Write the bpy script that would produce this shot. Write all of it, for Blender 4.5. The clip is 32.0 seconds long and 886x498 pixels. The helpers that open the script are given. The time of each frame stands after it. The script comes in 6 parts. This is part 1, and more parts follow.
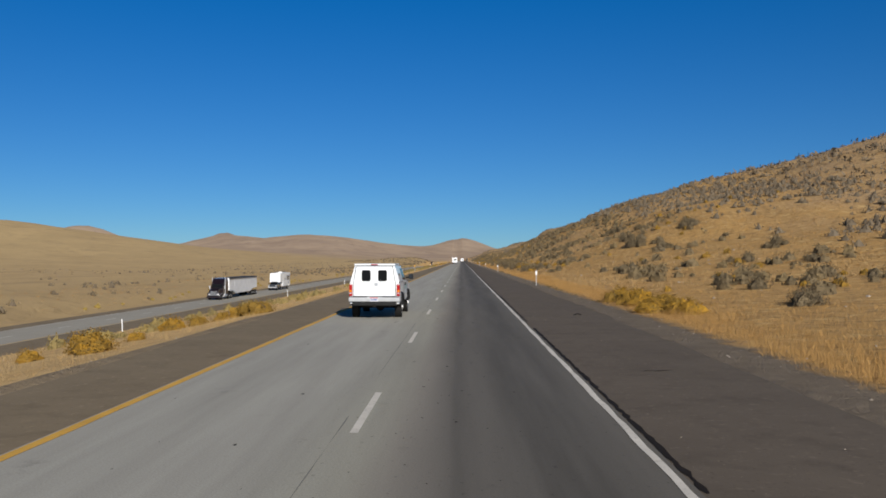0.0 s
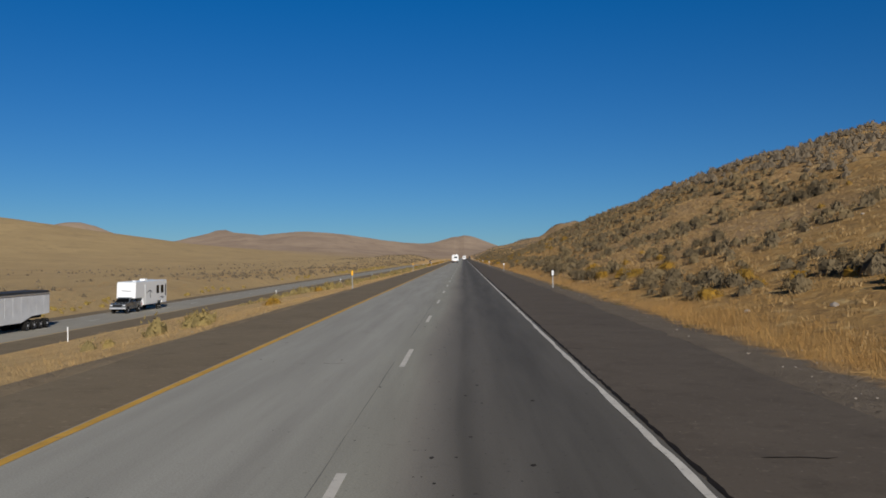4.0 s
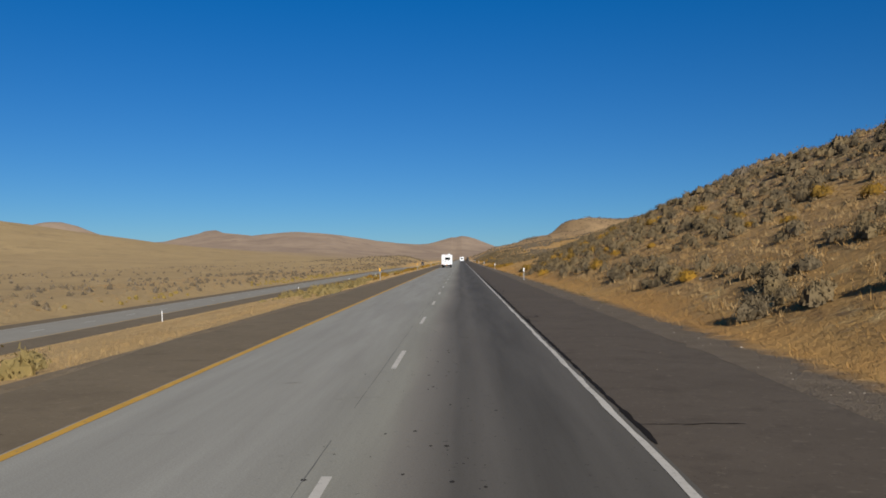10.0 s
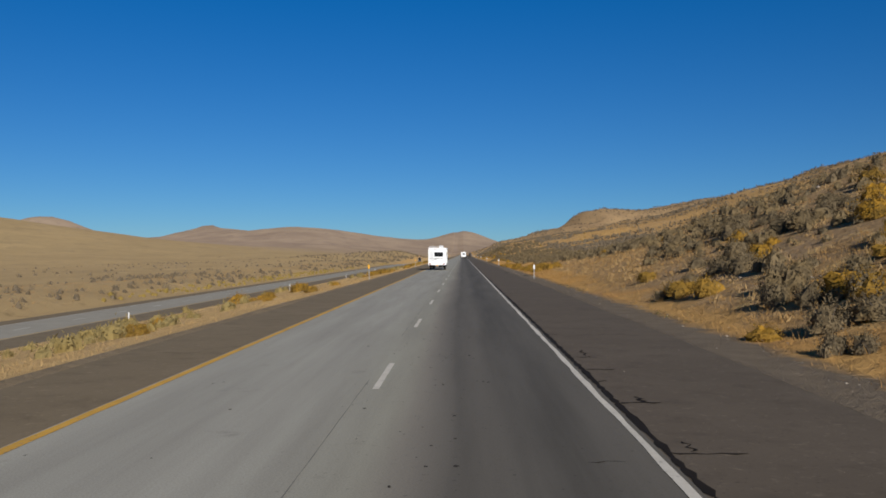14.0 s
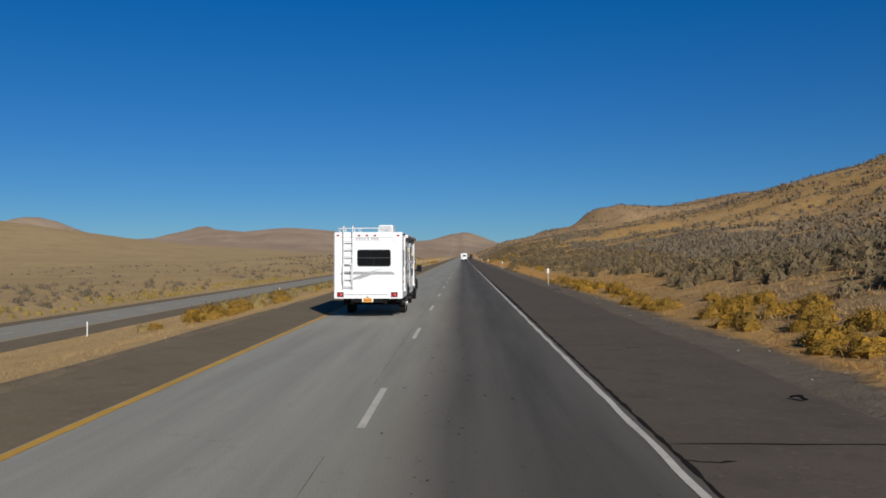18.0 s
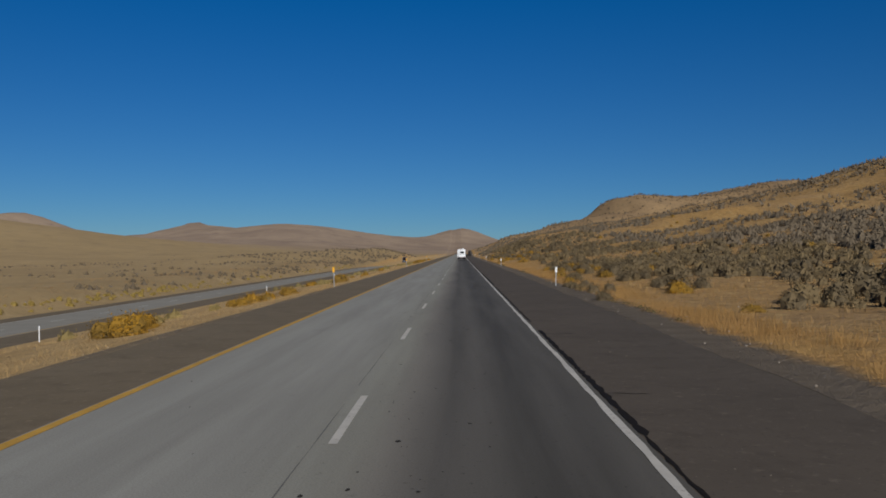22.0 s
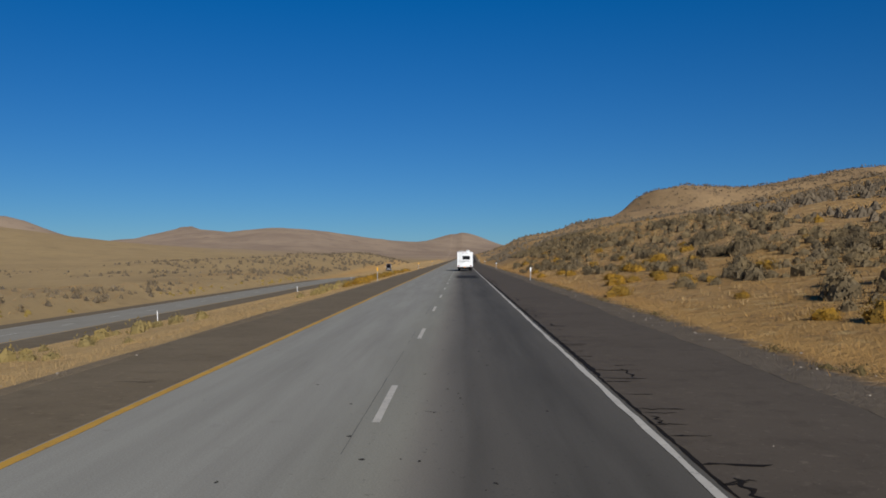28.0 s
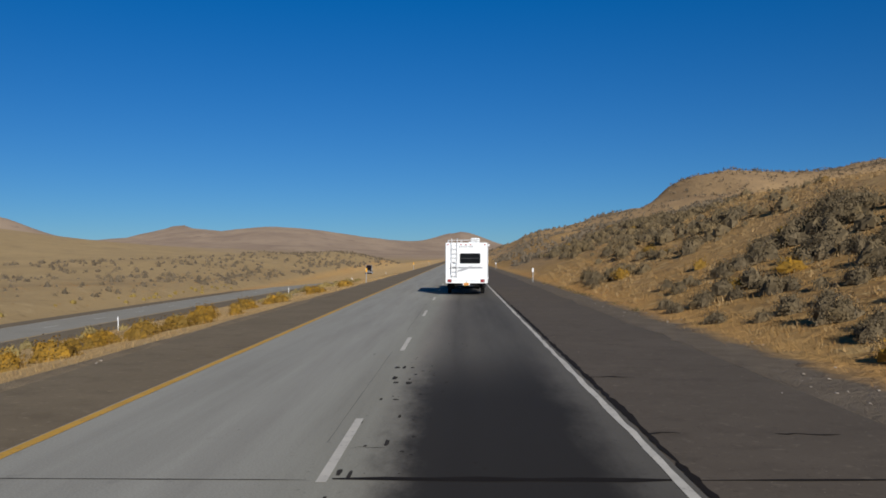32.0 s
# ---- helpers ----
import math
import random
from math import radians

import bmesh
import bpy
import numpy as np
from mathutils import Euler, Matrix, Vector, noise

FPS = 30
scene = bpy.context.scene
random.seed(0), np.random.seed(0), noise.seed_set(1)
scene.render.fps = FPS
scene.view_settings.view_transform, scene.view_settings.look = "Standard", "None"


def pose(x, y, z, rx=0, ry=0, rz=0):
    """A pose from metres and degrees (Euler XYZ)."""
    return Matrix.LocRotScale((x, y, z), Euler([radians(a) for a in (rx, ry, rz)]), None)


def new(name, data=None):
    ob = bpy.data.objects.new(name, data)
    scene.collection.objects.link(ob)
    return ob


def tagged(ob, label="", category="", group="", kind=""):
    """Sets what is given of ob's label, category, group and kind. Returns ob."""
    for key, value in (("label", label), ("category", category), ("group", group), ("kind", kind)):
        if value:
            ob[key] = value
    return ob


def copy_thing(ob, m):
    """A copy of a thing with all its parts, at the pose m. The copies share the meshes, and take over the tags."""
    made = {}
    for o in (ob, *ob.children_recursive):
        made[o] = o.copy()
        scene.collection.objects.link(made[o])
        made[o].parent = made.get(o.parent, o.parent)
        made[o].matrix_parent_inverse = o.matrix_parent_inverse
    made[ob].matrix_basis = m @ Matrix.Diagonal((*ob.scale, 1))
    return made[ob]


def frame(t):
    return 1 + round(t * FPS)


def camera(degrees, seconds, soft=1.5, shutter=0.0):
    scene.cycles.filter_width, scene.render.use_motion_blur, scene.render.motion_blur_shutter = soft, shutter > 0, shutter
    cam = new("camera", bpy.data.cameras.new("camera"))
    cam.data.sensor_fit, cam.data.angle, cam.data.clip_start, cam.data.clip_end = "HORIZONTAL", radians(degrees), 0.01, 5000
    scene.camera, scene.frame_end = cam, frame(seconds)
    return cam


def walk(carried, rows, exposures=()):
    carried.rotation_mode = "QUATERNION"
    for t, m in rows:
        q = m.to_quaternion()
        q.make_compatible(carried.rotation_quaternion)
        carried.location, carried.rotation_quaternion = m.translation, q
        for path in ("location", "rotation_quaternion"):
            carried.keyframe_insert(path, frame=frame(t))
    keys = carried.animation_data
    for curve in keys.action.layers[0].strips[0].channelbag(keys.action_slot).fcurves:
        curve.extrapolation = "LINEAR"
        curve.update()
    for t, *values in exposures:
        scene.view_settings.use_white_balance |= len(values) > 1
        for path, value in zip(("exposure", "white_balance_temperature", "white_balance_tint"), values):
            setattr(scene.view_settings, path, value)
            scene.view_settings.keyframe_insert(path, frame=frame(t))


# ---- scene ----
# ---- camera ----
cam = camera(53.76, 32.0, soft=1.7)
EYE = 2.24
# seconds, metres right of the nominal line, metres along the road, yaw, pitch
ROWS = [
    (0, -0.05, 0, 1.222, 0.685),
    (0.5, -0.06, 11.49, 1.296, 0.722),
    (1, -0.07, 22.93, 1.333, 0.463),
    (1.5, -0.105, 34.2, 1.444, 0.685),
    (2, -0.14, 45.45, 1.37, 0.426),
    (2.5, -0.165, 56.86, 1.37, 0.685),
    (3, -0.19, 68.3, 1.333, 0.574),
    (3.5, -0.188, 79.67, 1.37, 0.5),
    (5.5, -0.182, 125.02, 1.222, 0.685),
    (6, -0.18, 136.36, 1.296, 0.426),
    (6.5, -0.17, 147.71, 1.111, 0.574),
    (7, -0.16, 159.05, 1.111, 0.574),
    (7.5, -0.13, 170.33, 1.111, 0.611),
    (8, -0.1, 181.58, 1.148, 0.611),
    (8.5, -0.075, 192.91, 1.148, 0.5),
    (9, -0.05, 204.06, 1.148, 0.611),
    (9.5, -0.06, 214.69, 1.185, 0.5),
    (10, -0.07, 225.2, 1.185, 0.611),
    (10.5, -0.045, 235.85, 1.185, 0.278),
    (11, -0.02, 246.69, 1.185, 0.574),
    (11.5, -0.005, 257.97, 1.185, 0.722),
    (12, 0.01, 269.35, 1.222, 0.426),
    (12.5, 0.01, 280.56, 1.222, 0.407),
    (13, 0.01, 291.71, 1.222, 0.574),
    (13.5, 0.005, 302.77, 1.296, 0.5),
    (14, 0, 313.84, 1.296, 0.315),
    (14.5, -0.013, 325.04, 1.296, 0.463),
    (16.5, -0.067, 370.04, 1.352, 0.296),
    (17, -0.08, 381.05, 1.333, 0.648),
    (17.5, -0.1, 391.68, 1.37, 0.315),
    (18, -0.12, 402.29, 1.296, 0.426),
    (18.5, -0.105, 413.32, 1.259, 0.426),
    (19, -0.09, 424.47, 1.259, 0.537),
    (19.5, -0.08, 435.71, 1.074, 0.463),
    (20, -0.07, 446.65, 1.037, 0.426),
    (20.5, -0.02, 456.57, 1.037, 0.389),
    (21, 0.03, 466.5, 1.037, 0.574),
    (21.5, 0.04, 477.45, 1.037, 0.537),
    (22, 0.05, 488.78, 1.148, 0.204),
    (22.5, 0.04, 500.22, 1.241, 0.574),
    (23, 0.03, 511.61, 1.315, 0.611),
    (23.5, 0.005, 522.67, 1.389, 0.315),
    (24, -0.02, 533.55, 1.389, 0.407),
    (24.5, -0.065, 544.23, 1.444, 0.426),
    (25, -0.11, 554.93, 1.481, 0.426),
    (25.5, -0.14, 565.87, 1.444, 0.685),
    (27.5, -0.26, 610.22, 1.259, 0.241),
    (28, -0.29, 621.24, 1.185, 0.537),
    (28.5, -0.24, 632.08, 1.185, 0.463),
    (29, -0.19, 643.03, 1.222, 0.63),
    (29.5, -0.18, 654.49, 1.185, 0.241),
    (30, -0.17, 665.96, 1.185, 0.407),
    (30.5, -0.145, 676.94, 1.148, 0.204),
    (31, -0.12, 687.8, 1.111, 0.259),
    (31.5, -0.09, 698.76, 1.111, 0.352),
    (32, -0.06, 709.74, 1.111, 0.518),
]

STOPS = [(0, 0.05, 6500, 10), (1, -0.2, 6500, 10), (2, -0.25, 6500, 10), (3, -0.27, 6500, 10), (8, 0.0, 6500, 10), (14, -0.06, 6500, 10), (17, 0.0, 6450, 10), (19, -0.48, 6300, 10),
         (21, -0.55, 6300, 10), (25, -0.42, 6300, 10), (29, -0.25, 6300, 10), (32, -0.15, 6300, 10)]
walk(cam, [(t, pose(x, y, EYE, 90 + pitch, 0, yaw)) for t, x, y, yaw, pitch in ROWS], STOPS)

# ---- light ----
SUN_EL, SUN_AZ = radians(25.5), radians(162.0)   # clockwise from +y
world = bpy.data.worlds.new("world")
scene.world = world
world.use_nodes = True
wn = world.node_tree.nodes
sky = wn.new("ShaderNodeTexSky")
sky.sky_type = "NISHITA"
sky.sun_disc = False
sky.sun_elevation, sky.sun_rotation = SUN_EL, SUN_AZ
sky.altitude, sky.air_density, sky.dust_density, sky.ozone_density = 1200, 0.75, 0.05, 5.0
wn["Background"].inputs["Strength"].default_value = 0.068
# thin dry air: a deeper blue overhead than the model gives
dirn = wn.new("ShaderNodeTexCoord")
sepz = wn.new("ShaderNodeSeparateXYZ")
world.node_tree.links.new(dirn.outputs["Generated"], sepz.inputs[0])
tint = wn.new("ShaderNodeValToRGB")
tint.color_ramp.elements[0].position, tint.color_ramp.elements[0].color = 0.0, (0.52, 0.725, 0.83, 1)
tint.color_ramp.elements[1].position, tint.color_ramp.elements[1].color = 0.29, (0.05, 0.82, 1.26, 1)
high = tint.color_ramp.elements.new(0.65)
high.color = (0.04, 0.375, 0.585, 1)
world.node_tree.links.new(sepz.outputs["Z"], tint.inputs[0])
mult = wn.new("ShaderNodeMix")
mult.data_type, mult.blend_type = "RGBA", "MULTIPLY"
mult.inputs[0].default_value = 1.0
world.node_tree.links.new(sky.outputs[0], mult.inputs[6])
world.node_tree.links.new(tint.outputs[0], mult.inputs[7])
world.node_tree.links.new(mult.outputs[2], wn["Background"].inputs["Color"])
sun_data = bpy.data.lights.new("sun", "SUN")
sun_data.energy, sun_data.angle, sun_data.color = 5.0, radians(0.53), (1.0, 0.955, 0.89)
sun = new("sun", sun_data)
to_sun = Vector((math.sin(SUN_AZ) * math.cos(SUN_EL), math.cos(SUN_AZ) * math.cos(SUN_EL), math.sin(SUN_EL)))
sun.matrix_world = Matrix.Translation((60, -120, 160)) @ to_sun.to_track_quat("Z", "Y").to_matrix().to_4x4()

# ---- materials ----


def node_mat(name):
    m = bpy.data.materials.new(name)
    m.use_nodes = True
    nt = m.node_tree
    return m, nt, nt.nodes["Principled BSDF"], nt.nodes.new("ShaderNodeTexCoord")


def add(nt, kind, **values):
    n = nt.nodes.new(kind)
    for k, v in values.items():
        n.inputs[k].default_value = v
    return n


def noise_at(nt, coord, scale, detail=4.0, rough=0.6, stretch=None):
    n = add(nt, "ShaderNodeTexNoise", Scale=scale, Detail=detail, Roughness=rough)
    if stretch:
        mp = nt.nodes.new("ShaderNodeMapping")
        mp.inputs["Scale"].default_value = stretch
        nt.links.new(coord, mp.inputs["Vector"])
        coord = mp.outputs["Vector"]
    nt.links.new(coord, n.inputs["Vector"])
    return n.outputs["Fac"]


def ramp(nt, fac, lo, hi):
    r = nt.nodes.new("ShaderNodeMapRange")
    r.inputs["From Min"].default_value, r.inputs["From Max"].default_value = lo, hi
    nt.links.new(fac, r.inputs["Value"])
    return r.outputs["Result"]


def blend(nt, fac, a, b):
    n = nt.nodes.new("ShaderNodeMix")
    n.data_type = "RGBA"
    nt.links.new(fac, n.inputs[0])
    for sock, v in ((n.inputs[6], a), (n.inputs[7], b)):
        if isinstance(v, tuple):
            sock.default_value = (*v, 1)
        else:
            nt.links.new(v, sock)
    return n.outputs[2]


def warm_tint(nt, c):
    """A warm tint put into ground, pavement and plant colours to offset the cooler sun."""
    n = nt.nodes.new("ShaderNodeMix")
    n.data_type, n.blend_type = "RGBA", "MULTIPLY"
    n.inputs[0].default_value = 1.0
    n.inputs[7].default_value = (1.045, 1.0, 0.915, 1)
    nt.links.new(c, n.inputs[6])
    return n.outputs[2]


def bump(nt, bsdf, fac, strength, dist=0.02):
    b = add(nt, "ShaderNodeBump", Strength=strength, Distance=dist)
    nt.links.new(fac, b.inputs["Height"])
    nt.links.new(b.outputs[0], bsdf.inputs["Normal"])


def plain(name, a, b=None, rough=0.5, metal=0.0, scale=3.0, grain=40.0, relief=0.05, coat=0.0, spec=0.5):
    """A paint, plastic or metal with faint blotches and grain."""
    m, nt, p, tc = node_mat(name)
    b = b or tuple(c * 0.82 for c in a)
    big = ramp(nt, noise_at(nt, tc.outputs["Object"], scale, 5), 0.35, 0.7)
    fine = noise_at(nt, tc.outputs["Object"], grain, 2)
    nt.links.new(blend(nt, big, a, b), p.inputs["Base Color"])
    p.inputs["Roughness"].default_value, p.inputs["Metallic"].default_value = rough, metal
    p.inputs["Coat Weight"].default_value = coat
    p.inputs["Specular IOR Level"].default_value = spec
    if relief:
        bump(nt, p, fine, relief, 0.004)
    return m


def stain(nt, coord, base, spots, scale, lo, hi):
    return blend(nt, ramp(nt, noise_at(nt, coord, scale, 5, 0.65), lo, hi), base, spots)


def concrete_mat():
    """Left lane light concrete, right lane darkened by tyre rubber with two paler wheel tracks."""
    m, nt, p, tc = node_mat("lane_concrete")
    co = tc.outputs["Object"]
    sep = nt.nodes.new("ShaderNodeSeparateXYZ")
    nt.links.new(co, sep.inputs[0])
    wob = noise_at(nt, co, 1.0, 3, 0.5, (0.5, 0.06, 1))
    addn = nt.nodes.new("ShaderNodeMath")
    addn.operation = "MULTIPLY_ADD"
    addn.inputs[1].default_value = 0.7
    nt.links.new(wob, addn.inputs[0])
    nt.links.new(sep.outputs["X"], addn.inputs[2])
    cr = nt.nodes.new("ShaderNodeValToRGB")
    cr.color_ramp.interpolation = "B_SPLINE"
    stops = [(0.0, 0.430), (0.18, 0.375), (0.30, 0.430), (0.42, 0.385), (0.545, 0.365), (0.60, 0.265), (0.675, 0.105),
             (0.70, 0.094), (0.745, 0.130), (0.79, 0.090), (0.86, 0.068), (0.93, 0.086), (1.0, 0.115)]
    el = cr.color_ramp.elements
    while len(el) < len(stops):
        el.new(0.5)
    for e, (pos, g) in zip(el, stops):
        e.position, e.color = pos, (g, g, g * (0.93 if pos < 0.54 else 0.86), 1) if pos < 0.6 else (g * 1.13, g * 1.06, g * 0.95, 1)
    nt.links.new(ramp(nt, addn.outputs[0], -4.86, 2.48), cr.inputs[0])
    streak = ramp(nt, noise_at(nt, co, 1.0, 6, 0.62, (1.7, 0.085, 1)), 0.36, 0.68)
    c = blend(nt, streak, cr.outputs[0], (0.20, 0.19, 0.175))
    mixer = c.node
    sc = nt.nodes.new("ShaderNodeMath")
    sc.operation = "MULTIPLY"
    sc.inputs[1].default_value = 0.36
    nt.links.new(streak, sc.inputs[0])
    nt.links.new(sc.outputs[0], mixer.inputs[0])
    blot = ramp(nt, noise_at(nt, co, 0.9, 6, 0.7), 0.62, 0.8)
    hsv = blend(nt, blot, c, (0.085, 0.078, 0.07))
    sc2 = nt.nodes.new("ShaderNodeMath")
    sc2.operation = "MULTIPLY"
    sc2.inputs[1].default_value = 0.5
    nt.links.new(blot, sc2.inputs[0])
    nt.links.new(sc2.outputs[0], hsv.node.inputs[0])
    pits = ramp(nt, noise_at(nt, co, 9, 4, 0.7), 0.62, 0.72)
    pit = nt.nodes.new("ShaderNodeMath")
    pit.operation = "MULTIPLY"
    nt.links.new(pits, pit.inputs[0])
    nt.links.new(ramp(nt, sep.outputs["X"], -3.5, 0.5), pit.inputs[1])
    hsv = blend(nt, pit.outputs[0], hsv, (0.045, 0.041, 0.036))
    # an old oil stain soaked into the driving lane
    def band(sock, a, b, c, d):
        mm = nt.nodes.new("ShaderNodeMath")
        mm.operation = "MULTIPLY"
        for k, (u, v) in enumerate(((a, b), (d, c))):
            r = ramp(nt, sock, u, v)
            r.node.interpolation_type = "SMOOTHSTEP"
            nt.links.new(r, mm.inputs[k])
        return mm.outputs[0]
    edge = nt.nodes.new("ShaderNodeMath")
    edge.operation = "MULTIPLY_ADD"
    edge.inputs[1].default_value = 0.9
    nt.links.new(noise_at(nt, co, 1.6, 5, 0.7, (1, 0.35, 1)), edge.inputs[0])
    nt.links.new(sep.outputs["X"], edge.inputs[2])
    oil = nt.nodes.new("ShaderNodeMath")
    oil.operation = "MULTIPLY"
    nt.links.new(band(edge.outputs[0], -0.75, 0.0, 1.70, 2.45), oil.inputs[0])
    nt.links.new(band(sep.outputs["Y"], 711.0, 717.5, 723.0, 733.0), oil.inputs[1])
    oil2 = nt.nodes.new("ShaderNodeMath")
    oil2.operation = "MULTIPLY"
    oil2.inputs[1].default_value = 0.95
    nt.links.new(oil.outputs[0], oil2.inputs[0])
    hsv = blend(nt, oil2.outputs[0], hsv, (0.020, 0.017, 0.014))
    fine = noise_at(nt, co, 42, 3, 0.7)
    c2 = blend(nt, ramp(nt, fine, 0.25, 0.8), hsv, (0.05, 0.047, 0.043))
    sc3 = nt.nodes.new("ShaderNodeMath")
    sc3.operation = "MULTIPLY"
    sc3.inputs[1].default_value = 0.4
    nt.links.new(ramp(nt, fine, 0.3, 0.8), sc3.inputs[0])
    nt.links.new(sc3.outputs[0], c2.node.inputs[0])
    nt.links.new(warm_tint(nt, c2), p.inputs["Base Color"])
    p.inputs["Roughness"].default_value = 0.85
    p.inputs["Specular IOR Level"].default_value = 0.2
    bump(nt, p, fine, 0.2, 0.004)
    return m


def asphalt_mat(name, a, b, grit=(0.30, 0.26, 0.215)):
    m, nt, p, tc = node_mat(name)
    co = tc.outputs["Object"]
    c = stain(nt, co, a, b, 0.35, 0.3, 0.75)
    c = stain(nt, co, c, tuple(v * 0.80 for v in a), 1.3, 0.52, 0.78)
    c = stain(nt, co, c, tuple(v * 1.35 for v in b), 5.0, 0.58, 0.76)
    c = stain(nt, co, c, tuple(v * 0.55 for v in a), 16, 0.60, 0.74)
    c = stain(nt, co, c, grit, 24, 0.66, 0.73)
    nt.links.new(warm_tint(nt, c), p.inputs["Base Color"])
    p.inputs["Roughness"].default_value = 0.95
    p.inputs["Specular IOR Level"].default_value = 0.15
    bump(nt, p, noise_at(nt, co, 60, 3, 0.7), 0.25, 0.006)
    return m


def paint_line_mat(name, a, under):
    m, nt, p, tc = node_mat(name)
    co = tc.outputs["Object"]
    c = stain(nt, co, a, tuple(v * 0.75 for v in a), 1.2, 0.35, 0.75)
    c = stain(nt, co, c, under, 11, 0.58, 0.72)
    nt.links.new(warm_tint(nt, c), p.inputs["Base Color"])
    p.inputs["Roughness"].default_value = 0.8
    bump(nt, p, noise_at(nt, co, 70, 2), 0.3, 0.004)
    return m


def ground_mat():
    """Dry cheatgrass slopes: tan and gold, bare soil patches, grey gravel beside the pavement."""
    m, nt, p, tc = node_mat("dry_grassland")
    co = tc.outputs["Object"]
    c = stain(nt, co, (0.46, 0.285, 0.105), (0.38, 0.235, 0.088), 0.05, 0.35, 0.65)
    c = stain(nt, co, c, (0.47, 0.300, 0.125), 0.018, 0.45, 0.62)
    c = stain(nt, co, c, (0.33, 0.245, 0.16), 0.0045, 0.50, 0.60)
    c = stain(nt, co, c, (0.27, 0.165, 0.072), 0.45, 0.50, 0.72)
    c = stain(nt, co, c, (0.50, 0.32, 0.125), 3.2, 0.50, 0.72)
    c = stain(nt, co, c, (0.21, 0.145, 0.08), 7.0, 0.56, 0.74)
    c = stain(nt, co, c, (0.17, 0.12, 0.07), 1.7, 0.60, 0.74)
    sep = nt.nodes.new("ShaderNodeSeparateXYZ")
    nt.links.new(co, sep.inputs[0])
    # bunchgrass clumps and dark litter between them; a golden verge of cheatgrass along the shoulder
    c = stain(nt, co, c, (0.55, 0.40, 0.19), 0.85, 0.54, 0.68)
    c = stain(nt, co, c, (0.17, 0.115, 0.062), 1.15, 0.56, 0.70)
    verge = stain(nt, co, (0.53, 0.335, 0.128), (0.44, 0.268, 0.098), 0.5, 0.4, 0.65)
    verge = stain(nt, co, verge, (0.36, 0.225, 0.09), 2.2, 0.56, 0.74)
    verge = stain(nt, co, verge, (0.48, 0.278, 0.100), 0.03, 0.48, 0.60)
    lip = nt.nodes.new("ShaderNodeMath")
    lip.operation = "MULTIPLY_ADD"
    lip.inputs[1].default_value = 5.0
    nt.links.new(noise_at(nt, co, 0.16, 4, 0.6), lip.inputs[0])
    nt.links.new(sep.outputs["X"], lip.inputs[2])
    c = blend(nt, ramp(nt, lip.outputs[0], 11.8, 10.6), c, verge)
    # greyer grass on the western plain; grey-brown rock and scrub with haze in its colour on the far range
    plainc = stain(nt, co, (0.360, 0.276, 0.152), (0.410, 0.312, 0.170), 0.012, 0.4, 0.62)
    plainc = stain(nt, co, plainc, (0.29, 0.225, 0.130), 0.035, 0.52, 0.70)
    plainc = stain(nt, co, plainc, (0.24, 0.185, 0.105), 0.5, 0.56, 0.74)
    plainc = stain(nt, co, plainc, (0.47, 0.37, 0.22), 0.11, 0.60, 0.74)
    c = blend(nt, ramp(nt, sep.outputs["X"], -46, -49), c, plainc)
    straw = stain(nt, co, (0.56, 0.400, 0.200), (0.48, 0.33, 0.155), 0.5, 0.4, 0.65)
    straw = stain(nt, co, straw, (0.30, 0.22, 0.12), 2.2, 0.54, 0.72)
    med = nt.nodes.new("ShaderNodeMath")
    med.operation = "MULTIPLY"
    nt.links.new(ramp(nt, sep.outputs["X"], -7, -8), med.inputs[0])
    nt.links.new(ramp(nt, sep.outputs["X"], -50, -40), med.inputs[1])
    c = blend(nt, med.outputs[0], c, straw)
    bluff = stain(nt, co, (0.36, 0.252, 0.140), (0.27, 0.192, 0.115), 0.05, 0.42, 0.65)
    bluff = stain(nt, co, bluff, (0.20, 0.15, 0.10), 0.25, 0.58, 0.74)
    high = nt.nodes.new("ShaderNodeMath")
    high.operation = "MULTIPLY"
    nt.links.new(ramp(nt, sep.outputs["Y"], 820, 1080), high.inputs[0])
    nt.links.new(ramp(nt, sep.outputs["X"], 15, 60), high.inputs[1])
    c = blend(nt, high.outputs[0], c, bluff)
    # distance haze painted into the far scrub as a paler mauve-grey
    hazed_scrub = stain(nt, co, (0.360, 0.285, 0.222), (0.285, 0.225, 0.182), 0.006, 0.42, 0.60)
    hazed_scrub = stain(nt, co, hazed_scrub, (0.215, 0.170, 0.148), 0.02, 0.56, 0.72)
    c = blend(nt, ramp(nt, sep.outputs["Y"], 1900, 3300), c, hazed_scrub)
    wob = noise_at(nt, co, 0.8, 4, 0.6)
    ma = nt.nodes.new("ShaderNodeMath")
    ma.operation = "MULTIPLY_ADD"
    ma.inputs[1].default_value = 1.6
    nt.links.new(wob, ma.inputs[0])
    nt.links.new(sep.outputs["X"], ma.inputs[2])
    right = ramp(nt, ma.outputs[0], 8.5, 7.7)
    left = ramp(nt, ma.outputs[0], -8.1, -7.5)
    both = nt.nodes.new("ShaderNodeMath")
    both.operation = "MULTIPLY"
    near = nt.nodes.new("ShaderNodeMath")
    near.operation = "MULTIPLY"
    nt.links.new(right, near.inputs[0])
    nt.links.new(ramp(nt, sep.outputs["Y"], 2150, 2100), near.inputs[1])
    nt.links.new(near.outputs[0], both.inputs[0])
    nt.links.new(left, both.inputs[1])
    g = stain(nt, co, (0.150, 0.124, 0.096), (0.205, 0.170, 0.132), 1.1, 0.35, 0.7)
    g = stain(nt, co, g, (0.36, 0.29, 0.22), 26, 0.6, 0.74)
